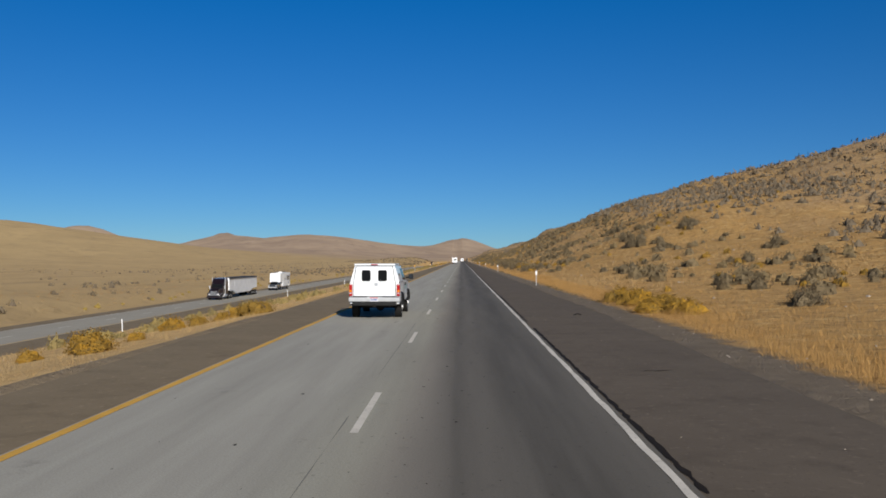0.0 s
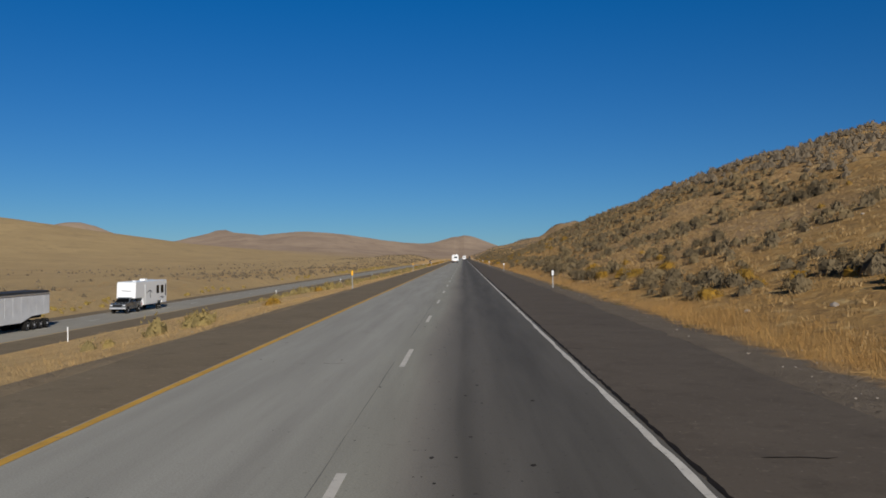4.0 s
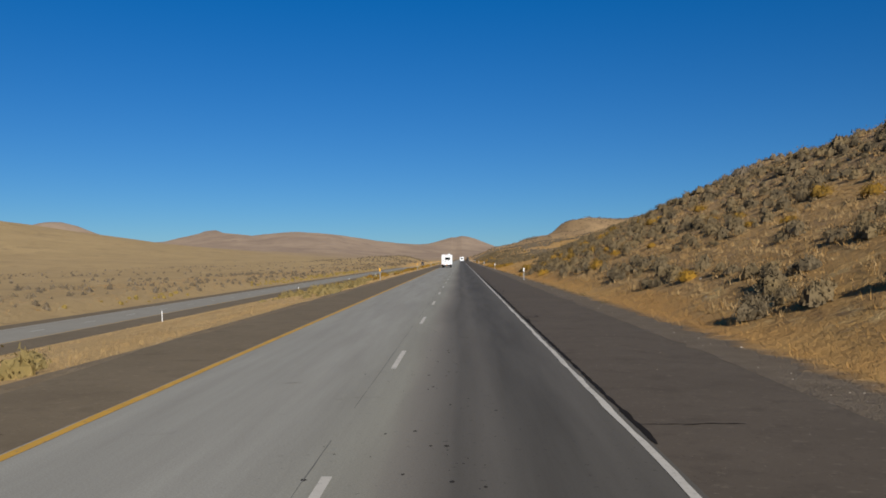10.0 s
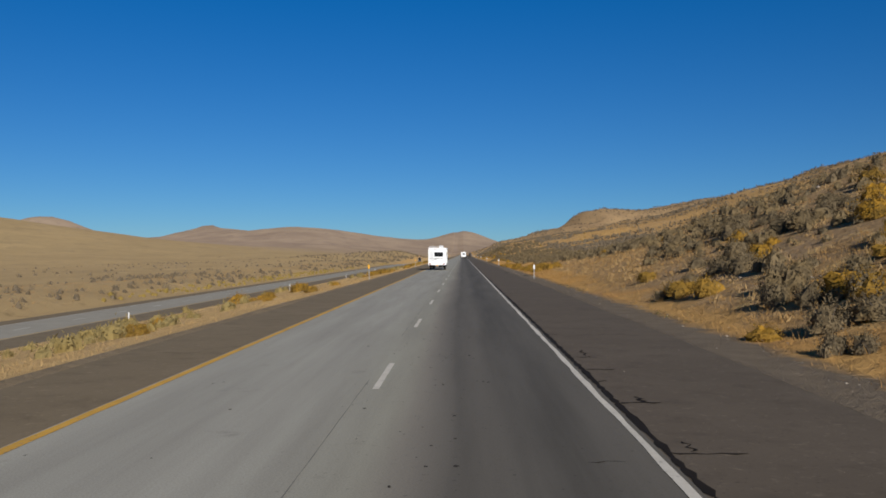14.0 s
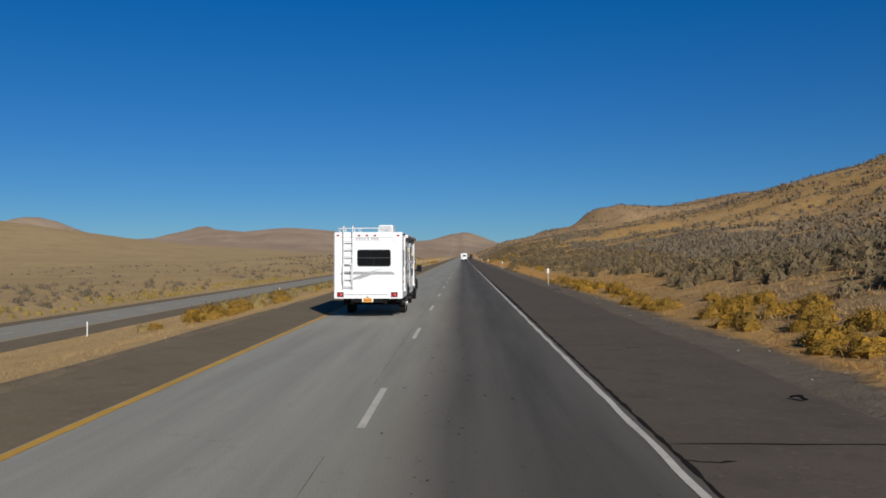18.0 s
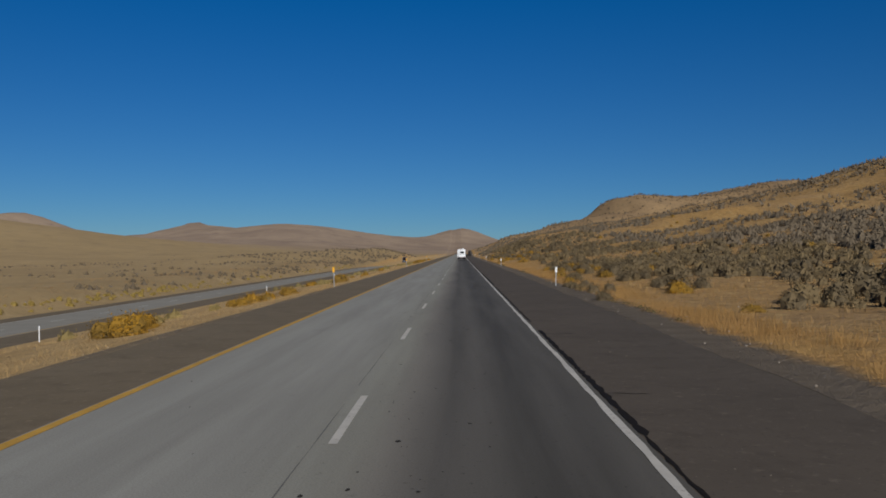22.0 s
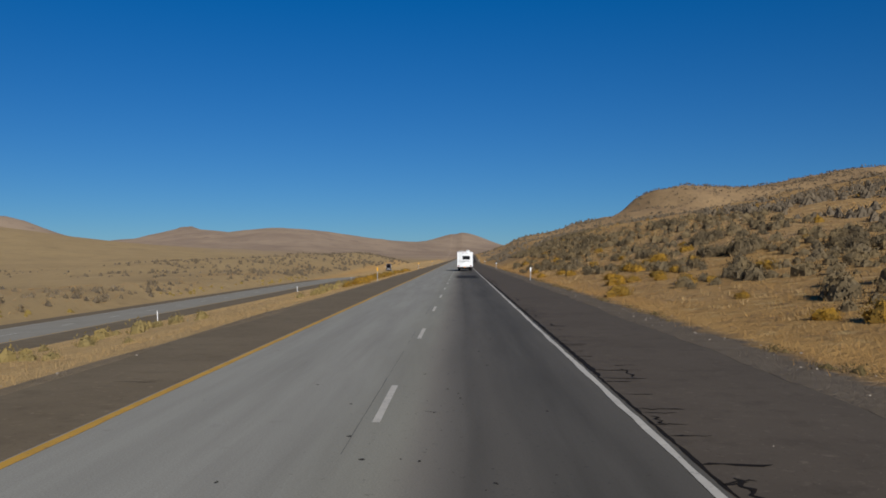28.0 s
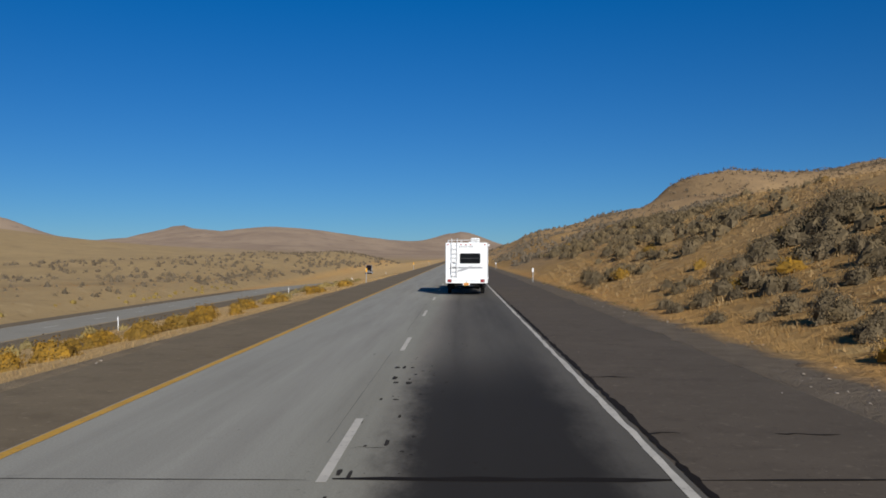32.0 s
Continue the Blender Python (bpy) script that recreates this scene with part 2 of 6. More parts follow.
    g = stain(nt, co, g, (0.07, 0.058, 0.047), 18, 0.6, 0.74)
    dust = stain(nt, co, (0.225, 0.178, 0.122), (0.30, 0.238, 0.160), 1.1, 0.35, 0.7)
    dust = stain(nt, co, dust, (0.13, 0.105, 0.075), 9, 0.58, 0.74)
    g = blend(nt, ramp(nt, sep.outputs["X"], 1, -1), g, dust)
    c = blend(nt, both.outputs[0], c, g)
    nt.links.new(warm_tint(nt, c), p.inputs["Base Color"])
    p.inputs["Roughness"].default_value = 0.95
    p.inputs["Specular IOR Level"].default_value = 0.15
    fuzz = nt.nodes.new("ShaderNodeMapRange")
    fuzz.inputs["To Min"].default_value, fuzz.inputs["To Max"].default_value = 0.06, 0.0
    nt.links.new(both.outputs[0], fuzz.inputs["Value"])
    nt.links.new(fuzz.outputs[0], p.inputs["Sheen Weight"])
    p.inputs["Sheen Roughness"].default_value = 0.6
    p.inputs["Sheen Tint"].default_value = (1.0, 0.56, 0.22, 1)
    fine = noise_at(nt, co, 3.5, 6, 0.75)
    hump = nt.nodes.new("ShaderNodeMath")
    hump.operation = "MULTIPLY_ADD"
    hump.inputs[1].default_value = 2.6
    loose = nt.nodes.new("ShaderNodeMath")
    loose.operation = "MULTIPLY"
    nt.links.new(noise_at(nt, co, 0.95, 5, 0.65), loose.inputs[0])
    nt.links.new(ramp(nt, both.outputs[0], 1, 0), loose.inputs[1])
    nt.links.new(loose.outputs[0], hump.inputs[0])
    nt.links.new(fine, hump.inputs[2])
    bump(nt, p, hump.outputs[0], 0.8, 0.17)
    return m


def leaf_mat(name, a, b, c, rough=0.85):
    """Foliage: colour varied from clump to clump and along its length."""
    m, nt, p, tc = node_mat(name)
    gi = nt.nodes.new("ShaderNodeNewGeometry")
    oi = nt.nodes.new("ShaderNodeObjectInfo")
    x = blend(nt, ramp(nt, gi.outputs["Random Per Island"], 0, 1), a, b)
    x = blend(nt, ramp(nt, noise_at(nt, tc.outputs["Object"], 0.35, 3), 0.4, 0.7), x, c)
    x = blend(nt, ramp(nt, oi.outputs["Random"], 0.35, 1.35), x, b)
    nt.links.new(warm_tint(nt, x), p.inputs["Base Color"])
    p.inputs["Roughness"].default_value = rough
    p.inputs["Specular IOR Level"].default_value = 0.15
    return m


M_CONCRETE = concrete_mat()
M_SHOULDER = asphalt_mat("shoulder_asphalt", (0.101, 0.085, 0.070), (0.127, 0.107, 0.088))
M_SHOULDER_WEST = asphalt_mat("median_shoulder_asphalt", (0.170, 0.137, 0.094), (0.215, 0.176, 0.123))
M_JOINT = plain("lane_joint_filler", (0.15, 0.14, 0.125), rough=0.9)
M_OPP = asphalt_mat("far_lane_concrete", (0.33, 0.32, 0.29), (0.28, 0.27, 0.24))
M_TAR = plain("tar", (0.020, 0.016, 0.013), rough=0.9, scale=2, spec=0.1)
M_STAIN = asphalt_mat("dark_patch_asphalt", (0.03, 0.026, 0.024), (0.045, 0.04, 0.036), (0.07, 0.06, 0.055))
M_WHITE_LINE = paint_line_mat("white_line_paint", (0.62, 0.60, 0.56), (0.2, 0.19, 0.17))
M_YELLOW_LINE = paint_line_mat("yellow_line_paint", (0.62, 0.36, 0.05), (0.22, 0.18, 0.12))
M_GROUND = ground_mat()
M_SAGE = leaf_mat("sagebrush_leaf", (0.070, 0.056, 0.036), (0.158, 0.126, 0.080), (0.188, 0.140, 0.072))
M_SAGE_FAR = leaf_mat("sagebrush_far", (0.078, 0.064, 0.048), (0.152, 0.125, 0.092), (0.180, 0.140, 0.088))
M_WEED = leaf_mat("roadside_weed", (0.085, 0.072, 0.032), (0.13, 0.095, 0.045), (0.16, 0.11, 0.05))
M_RABBIT = leaf_mat("rabbitbrush_bloom", (0.37, 0.205, 0.020), (0.150, 0.100, 0.028), (0.26, 0.150, 0.026))
M_GRASS = leaf_mat("dry_grass_blades", (0.37, 0.222, 0.083), (0.26, 0.155, 0.056), (0.40, 0.245, 0.092))
M_STRAW = leaf_mat("pale_straw_blades", (0.36, 0.245, 0.113), (0.29, 0.195, 0.089), (0.38, 0.270, 0.133))
M_FRINGE = leaf_mat("yellow_olive_brush", (0.30, 0.215, 0.050), (0.21, 0.160, 0.055), (0.27, 0.195, 0.050))
M_BUNCH = leaf_mat("bunchgrass_blades", (0.40, 0.280, 0.140), (0.30, 0.205, 0.098), (0.43, 0.300, 0.150))
M_OLIVE = leaf_mat("olive_shrub_leaf", (0.160, 0.130, 0.060), (0.235, 0.188, 0.085), (0.26, 0.195, 0.070))
M_TWIG = plain("grey_twig", (0.10, 0.08, 0.06), rough=0.9)
M_ROCK = plain("pale_stone", (0.40, 0.34, 0.27), (0.28, 0.23, 0.18), rough=0.9, scale=8, relief=0.4)
M_STEEL = plain("galvanised_steel", (0.42, 0.42, 0.41), rough=0.45, metal=0.8, scale=9)
M_REFLECT = plain("white_reflector", (0.85, 0.85, 0.83), rough=0.4, scale=9)
M_AMBER = plain("amber_reflector", (0.85, 0.42, 0.02), rough=0.4, scale=9)

# ---- land ----
V0, V1 = -1.444, -5.21        # lane dashes, yellow line
EDGE = 2.13                   # white edge line
OPP_X, OPP_Z = -41.7, -4.85   # middle of the opposite carriageway


def hash01(ix, iy, seed):
    n = (ix.astype(np.int64) * 374761393 + iy.astype(np.int64) * 668265263 + seed * 974711) & 0x7FFFFFFF
    n = ((n ^ (n >> 13)) * 1274126177) & 0x7FFFFFFF
    return ((n ^ (n >> 16)) & 0xFFFF) / 65535.0


def vnoise(x, y, size, seed=0):
    """Smooth lattice noise, -1 to 1, with features of that size in metres."""
    x, y = np.asarray(x, float) / size, np.asarray(y, float) / size
    ix, iy = np.floor(x), np.floor(y)
    fx, fy = x - ix, y - iy
    fx, fy = fx * fx * (3 - 2 * fx), fy * fy * (3 - 2 * fy)
    a, b = hash01(ix, iy, seed), hash01(ix + 1, iy, seed)
    c, d = hash01(ix, iy + 1, seed), hash01(ix + 1, iy + 1, seed)
    return 2 * ((a + (b - a) * fx) + ((c + (d - c) * fx) - (a + (b - a) * fx)) * fy) - 1


def sstep(a, b, x):
    t = np.clip((x - a) / (b - a), 0, 1)
    return t * t * (3 - 2 * t)


def opp_x(y):
    """The opposite carriageway runs level with ours and draws nearer far ahead."""
    return OPP_X + 12.0 * sstep(800, 1300, np.asarray(y, float))


STRETCH = [-150, 0, 70, 90, 115, 140, 190, 225, 300, 345, 380, 430, 480, 525, 560, 600, 670, 700, 740, 790, 860, 950, 1300]
NEAR_SLOPE = [.05, .05, .06, .12, .21, .32, .405, .49, .505, .44, .38, .24, .09, .02, .06, .10, .14, .22, .32, .41, .40, .44, .48]
BEND = [20, 24, 26, 26, 27, 28, 33, 34, 34, 34, 34, 28, 20, 18, 18, 18, 18, 18, 18, 18, 18, 18, 18]
FAR_SLOPE = [.12, .12, .13, .14, .15, .16, .24, .26, .23, .22, .22, .20, .15, .11, .12, .13, .16, .17, .18, .18, .17, .18, .18]
# far hills: x, y, height, half widths
HILLS = [(-1072, 1923, 74, 430, 411), (-1501, 3389, 80, 154, 309), (-1330, 3289, 24, 178, 279), (-1280, 4581, 55, 199, 362), (-1258, 4666, 26, 50, 165),
         (-765, 3944, 45, 326, 414), (-1017, 4433, 51, 295, 316), (5, 4627, 80, 170, 279), (-574, 4062, 26, 308, 287), (-250, 4322, 34, 299, 351),
         (-420, 1700, 7, 150, 260), (-160, 1250, 4, 70, 160), (-84, 1085, 6.5, 26, 110), (-118, 965, 4.5, 30, 70), (-70, 1240, 7, 24, 90)]


def land_z(x, y):
    x, y = np.broadcast_arrays(np.asarray(x, float), np.asarray(y, float))
    # east side: road cut, slope and far hill
    d = np.maximum(x - 7.4, 0)
    s, w, q = (np.interp(y, STRETCH, k) for k in (NEAR_SLOPE, BEND, FAR_SLOPE))
    toe = d * d / (d + 1.2)
    lim = np.interp(y, [430, 560], [115, 215])
    dc = np.minimum(toe, lim)
    z = s * np.minimum(dc, w) + q * np.maximum(dc - w, 0)
    z = z + 0.11 * np.clip(np.minimum(x, 210) - 100, 0, 110) * sstep(480, 600, y) * (1 - sstep(900, 1050, y))
    back = 0.24 * np.maximum(y - 1150, 0)
    foot = 28 * sstep(-25, 118, x - back) * sstep(940, 1110, y)
    rim = y + 0.12 * (x - 120) + 9 * vnoise(x, y * 0, 26, 55)
    cap = 14.5 * sstep(88, 116, x - back + 0.2 * (np.minimum(y, 1150) - 1150)) * sstep(1092, 1136, rim) + 0.09 * np.clip(x - back - 150, 0, 150) * sstep(1092, 1200, rim)
    foot = foot + sstep(30, 90, x) * sstep(1000, 1080, y) * (1.6 * vnoise(x, y, 17, 56) + 0.8 * vnoise(x, y, 7, 57))
    mesa = (foot + cap) * (1 - sstep(1500, 1800, y))
    z = np.maximum(z * (1 - sstep(1200, 2000, y)), mesa)
    rough = sstep(9, 30, x)
    # the spur sinks towards a saddle before the bluff; a rounded top stands behind the bluff
    z = z - 9.5 * sstep(845, 940, y) * sstep(105, 170, x) * (1 - sstep(1030, 1090, y))
    z = z + 8.0 * np.exp(-((x - 231) / 31) ** 2 - ((y - 1146) / 55) ** 2) + 2.8 * np.exp(-((x - 34) / 10) ** 2 - ((y - 1088) / 32) ** 2)
    z = z + rough * (0.9 * vnoise(x, y, 22, 3) + 0.35 * vnoise(x, y, 6, 4)) * np.clip(z / 6, 0.15, 1.6)
    # west side: median, opposite carriageway, bench and plain
    u = -(x - (opp_x(y) - OPP_X))
    zw = np.interp(u, [5.2, 7.9, 9.2, 11, 20, 30, 33.5, 50, 53, 58, 120, 400, 900, 3000],
                   [0, -.06, -.28, -.60, -2.2, -4.3, OPP_Z - .06, OPP_Z - .06, -3.7, -3.0, -4.0, -9, -4, 10])
    zw = zw + sstep(10, 14, u) * (1 - sstep(28, 32, u)) * 0.25 * vnoise(x, y, 7, 5)
    zw = zw + sstep(130, 320, u) * (2.6 * vnoise(x, y, 150, 58) + 1.3 * vnoise(x, y, 52, 59))
    zw = zw + sstep(52, 62, u) * (0.6 * vnoise(x, y, 30, 6) + 0.2 * vnoise(x, y, 8, 7))
    z = np.where(x > 0, z, zw)
    # the far plain lifts towards the mountains
    r = np.hypot(x, y - 350)
    lane = sstep(40, 600, np.abs(x))
    z = z + 26 * sstep(900, 2400, r) * lane + 26 * sstep(2300, 4000, r)
    for hx, hy, hh, sx, sy in HILLS:
        z = z + hh * np.exp(-((x - hx) / sx) ** 2 - ((y - hy) / sy) ** 2)
    z = z + sstep(1500, 2600, r) * lane * (7 * vnoise(x, y, 210, 8) + 5 * vnoise(x, y, 105, 9) - 5 * np.abs(vnoise(x, y, 260, 10)))
    # roadbeds lie under their pavement
    crumble = 0.14 * vnoise(x * 0, y, 2.3, 51) + 0.10 * vnoise(x * 0, y, 0.8, 52)
    bed = np.minimum(np.interp(x, [-8.05, -7.15], [0, 1]), np.interp(x, [5.2, 5.95], [1, 0]))
    bed = np.where((x > -8.05) & (x < 5.95) & (y < 2200), bed, 0)
    edge = (bed > 0) & (bed < 1)
    return np.where(bed > 0, -0.004 + (0.11 * crumble + 0.01) * edge * (1 - bed) * 2 - 0.075 * bed, z)


def mesh_from(name, verts, faces, material):
    me = bpy.data.meshes.new(name)
    verts, faces = np.asarray(verts, np.float32), np.asarray(faces, np.int32)
    n = faces.shape[1]
    me.vertices.add(len(verts))
    me.vertices.foreach_set("co", verts.ravel())
    me.loops.add(faces.size)
    me.loops.foreach_set("vertex_index", faces.ravel())
    me.polygons.add(len(faces))
    me.polygons.foreach_set("loop_start", np.arange(0, faces.size, n, dtype=np.int32))
    me.polygons.foreach_set("loop_total", np.full(len(faces), n, np.int32))
    me.polygons.foreach_set("use_smooth", np.zeros(len(faces), bool))
    me.materials.append(material)
    me.update(calc_edges=True)
    return me


def grid_mesh(name, xs, ys, zs, material, smooth=True):
    nx, ny = len(xs), len(ys)
    gx, gy = np.meshgrid(xs, ys)
    i = (np.arange(ny - 1)[:, None] * nx + np.arange(nx - 1)[None]).ravel()
    me = mesh_from(name, np.stack([gx.ravel(), gy.ravel(), zs.ravel()], 1), np.stack([i, i + 1, i + nx + 1, i + nx], 1), material)
    me.polygons.foreach_set("use_smooth", np.full(len(me.polygons), smooth))
    return me


def axis(*runs):
    out = []
    for a, b, step in runs:
        out += list(np.arange(a, b, step))
    return np.array(out + [runs[-1][1]], float)


gxs = axis((-2600, -400, 44), (-400, -130, 12), (-130, -60, 3), (-60, -30, 1.6), (-30, -8.65, 1.0), (-8.65, -6.85, 0.3), (-6.85, 4.3, 2.6),
           (4.3, 6.4, 0.25), (6.4, 13, 0.6), (13, 48, 1.4), (48, 130, 3), (130, 340, 9), (340, 2600, 60))
gys = axis((-160, 0, 5), (0, 900, 4.0), (900, 1400, 7), (1400, 4950, 36))
gx2, gy2 = np.meshgrid(gxs, gys)
ground = new("ground", grid_mesh("ground", gxs, gys, land_z(gx2, gy2), M_GROUND))
tagged(ground, "dry golden grass and bare soil sloping up from the highway to brown hills", "ground", kind="structure")

# ---- pavement ----
ROAD_END = 2150.0


def slab(name, x0, x1, z_top, depth, material, label, category, y0=-160.0, y1=ROAD_END, centre=None, step=20.0):
    """A strip of pavement with thickness; centre(y) shifts it sideways."""
    ys = np.arange(y0, y1 + step, step)
    cx = centre(ys) if centre else np.zeros(len(ys))
    ring = []
    for x, z in ((x0, z_top - depth), (x0, z_top), (x1, z_top), (x1, z_top - depth)):
        ring.append(np.stack([cx + x, ys, np.full(len(ys), z)], 1))
    v = np.stack(ring, 1).reshape(-1, 3)
    i = np.arange(len(ys) - 1)[:, None] * 4
    f = np.concatenate([i + np.array([[k, k + 1, k + 5, k + 4]]) for k in range(3)])
    ob = new(name, mesh_from(name, v, f, material))
    return tagged(ob, label, category, kind="structure") if label else ob


road = slab("road", V1 - 0.12, EDGE + 0.12, 0.0, 0.2, M_CONCRETE, "worn two-lane concrete highway, driving lane darkened by tyres", "road")
slab("shoulder_east", EDGE + 0.125, 6.05, -0.012, 0.2, M_SHOULDER, "dark brown cracked asphalt shoulder beside the lane", "road shoulder")
slab("shoulder_west", -8.0, V1 - 0.125, -0.012, 0.2, M_SHOULDER_WEST, "dark brown asphalt shoulder along the median", "road shoulder")
shift = lambda y: opp_x(y)
opposite = slab("opposite_road", -3.75, 3.75, OPP_Z, 0.25, M_OPP, "pale concrete carriageway for oncoming traffic beyond the median", "road", y1=1600, centre=shift)
slab("opposite_shoulder_near", 3.76, 8.6, OPP_Z - 0.012, 0.25, M_SHOULDER_WEST, "dark asphalt shoulder of the opposite carriageway", "road shoulder", y1=1600, centre=shift)
slab("opposite_shoulder_far", -6.6, -3.76, OPP_Z - 0.012, 0.25, M_SHOULDER_WEST, "dark asphalt outer shoulder of the opposite carriageway", "road shoulder", y1=1600, centre=shift)


def child_strip(name, parent, x0, x1, y0, y1, z, material, centre=None, rough_edge=0.0, step=20.0, seed=0):
    n = max(2, int((y1 - y0) / step) + 1)
    ys = np.linspace(y0, y1, n)
    cx = centre(ys) if centre else np.zeros(n)
    a = x0 + rough_edge * vnoise(ys, ys * 0, 0.9, seed)
    b = x1 + rough_edge * vnoise(ys, ys * 0, 0.7, seed + 1)
    v = np.stack([np.stack([cx + a, ys, np.full(n, z)], 1), np.stack([cx + b, ys, np.full(n, z)], 1)], 1).reshape(-1, 3)
    i = np.arange(n - 1)[:, None] * 2
    ob = new(name, mesh_from(name, v, i + np.array([[0, 1, 3, 2]]), material))
    ob.parent = parent
    return ob


child_strip("edge_line", road, EDGE - 0.052, EDGE + 0.052, -160, 1000, 0.005, M_WHITE_LINE, rough_edge=0.018, step=0.5, seed=20)
child_strip("edge_line", road, EDGE - 0.052, EDGE + 0.052, 1000, ROAD_END, 0.005, M_WHITE_LINE)
child_strip("yellow_line", road, V1 - 0.09, V1 + 0.07, -160, 1000, 0.005, M_YELLOW_LINE, rough_edge=0.010, step=0.6, seed=22)
child_strip("yellow_line", road, V1 - 0.09, V1 + 0.07, 1000, ROAD_END, 0.005, M_YELLOW_LINE)
jr = random.Random(3)
jy = -60.0
while jy < 780:
    ln = jr.uniform(3, 16)
    child_strip("lane_joint", road, V0 - 0.222, V0 - 0.211, jy, jy + ln, 0.003, M_JOINT, rough_edge=0.006, step=0.4, seed=int(jy) + 90)
    jy += ln + jr.uniform(.5, 9)
dash_me = mesh_from("lane_dash", [(-.055, -.28, 0), (.055, -.28, 0), (.055, 3.15, 0), (-.055, 3.15, 0)], [(0, 1, 2, 3)], M_WHITE_LINE)
DASH_START = 11.55
for k in range(-6, 110):
    o = new("lane_dash", dash_me)
    o.parent, o.location = road, (V0, DASH_START + 12.192 * k, 0.005)
for sx, m in ((3.55, M_YELLOW_LINE), (-3.6, M_WHITE_LINE)):
    child_strip("far_edge_line", opposite, sx - .07, sx + .07, -100, 1600, OPP_Z + 0.006, m, centre=shift)
dash2_me = mesh_from("far_lane_dash", [(-.08, 0, 0), (.08, 0, 0), (.08, 3.05, 0), (-.08, 3.05, 0)], [(0, 1, 2, 3)], M_WHITE_LINE)
for k in range(-2, 90):
    y = 12.192 * k + 4
    o = new("far_lane_dash", dash2_me)
    o.parent, o.location = opposite, (float(opp_x(y)), y, OPP_Z + 0.006)

# ---- building things ----


def part(name, bm, material, parent=None, label="", smooth=False):
    me = bpy.data.meshes.new(name)
    if smooth:
        for f in bm.faces:
            f.smooth = True
    bm.normal_update()
    bm.to_mesh(me)
    bm.free()
    me.materials.append(material)
    ob = new(name, me)
    if parent:
        ob.parent = parent
    if label:
        ob["label"] = label
    return ob


def base(name, loc, rz=0.0):
    e = new(name)
    e.empty_display_size = 0.3
    e.matrix_world = pose(*loc, 0, 0, rz)
    return e


def soften(bm, w, seg=2):
    if w > 0:
        bmesh.ops.bevel(bm, geom=[e for e in bm.edges if e.is_manifold and e.calc_face_angle(0) > 0.45], offset=w, segments=seg,
                        affect="EDGES", profile=0.6, clamp_overlap=True)
    return bm


def box(x0, x1, y0, y1, z0, z1, bevel=0.01, bm=None):
    own = bm or bmesh.new()
    m = Matrix.Translation(((x0 + x1) / 2, (y0 + y1) / 2, (z0 + z1) / 2)) @ Matrix.Diagonal((x1 - x0, y1 - y0, z1 - z0, 1))
    bmesh.ops.create_cube(own, size=1, matrix=m)
    return own if bm else soften(own, bevel)


def prism(outline, x0, x1, bevel=0.01, taper=None):
    """A side outline of (y, z) drawn from x0 to x1; taper(z) moves each side inwards."""
    bm = bmesh.new()
    t = taper or (lambda z: 0.0)
    a = [bm.verts.new((x0 + t(z), y, z)) for y, z in outline]
    b = [bm.verts.new((x1 - t(z), y, z)) for y, z in outline]
    n = len(outline)
    bm.faces.new(a)
    bm.faces.new(b[::-1])
    for i in range(n):
        bm.faces.new((a[(i + 1) % n], a[i], b[i], b[(i + 1) % n]))
    bmesh.ops.recalc_face_normals(bm, faces=bm.faces)
    return soften(bm, bevel)


def plate_x(x, t, outline, bevel=0.004, lean=None):
    """A flat panel facing sideways at x, t thick; lean(z) shifts it in x."""
    bm = bmesh.new()
    k = lean or (lambda z: 0.0)
    a = [bm.verts.new((x + k(z), y, z)) for y, z in outline]
    b = [bm.verts.new((x + t + k(z), y, z)) for y, z in outline]
    n = len(outline)
    bm.faces.new(a)
    bm.faces.new(b[::-1])
    for i in range(n):
        bm.faces.new((a[(i + 1) % n], a[i], b[i], b[(i + 1) % n]))
    bmesh.ops.recalc_face_normals(bm, faces=bm.faces)
    return soften(bm, bevel, 1)


def plate_y(y, t, outline, bevel=0.004):
    """A flat panel facing along y; outline of (x, z)."""
    bm = plate_x(y, t, outline, bevel)
    for v in bm.verts:
        v.co = Vector((v.co.y, v.co.x, v.co.z))
    bmesh.ops.recalc_face_normals(bm, faces=bm.faces)
    return bm


def rounded(a0, a1, b0, b1, r, n=4):
    out = []
    for ca, cb, s in ((a1 - r, b1 - r, 0), (a0 + r, b1 - r, 1), (a0 + r, b0 + r, 2), (a1 - r, b0 + r, 3)):
        for i in range(n + 1):
            an = (s + i / n) * math.pi / 2
            out.append((ca + r * math.cos(an), cb + r * math.sin(an)))
    return out


def tube(points, r, seg=8, bm=None, caps=True):
    own = bm or bmesh.new()
    pts = [Vector(p) for p in points]
    rings = []
    for i, p in enumerate(pts):
        d = (pts[min(i + 1, len(pts) - 1)] - pts[max(i - 1, 0)]).normalized()
        u = d.orthogonal().normalized() if abs(d.z) < 0.95 else Vector((1, 0, 0))
        u = (u - d * u.dot(d)).normalized()
        w = d.cross(u)
        rings.append([own.verts.new(p + r * (math.cos(k * 2 * math.pi / seg) * u + math.sin(k * 2 * math.pi / seg) * w)) for k in range(seg)])
    for a, b in zip(rings, rings[1:]):
        # keep rings aligned
        best = min(range(seg), key=lambda s: sum((a[k].co - b[(k + s) % seg].co).length for k in range(0, seg, 3)))
        for k in range(seg):
            own.faces.new((a[k], a[(k + 1) % seg], b[(k + 1 + best) % seg], b[(k + best) % seg]))
    if caps:
        own.faces.new(rings[0][::-1])
        own.faces.new(rings[-1])
    return own


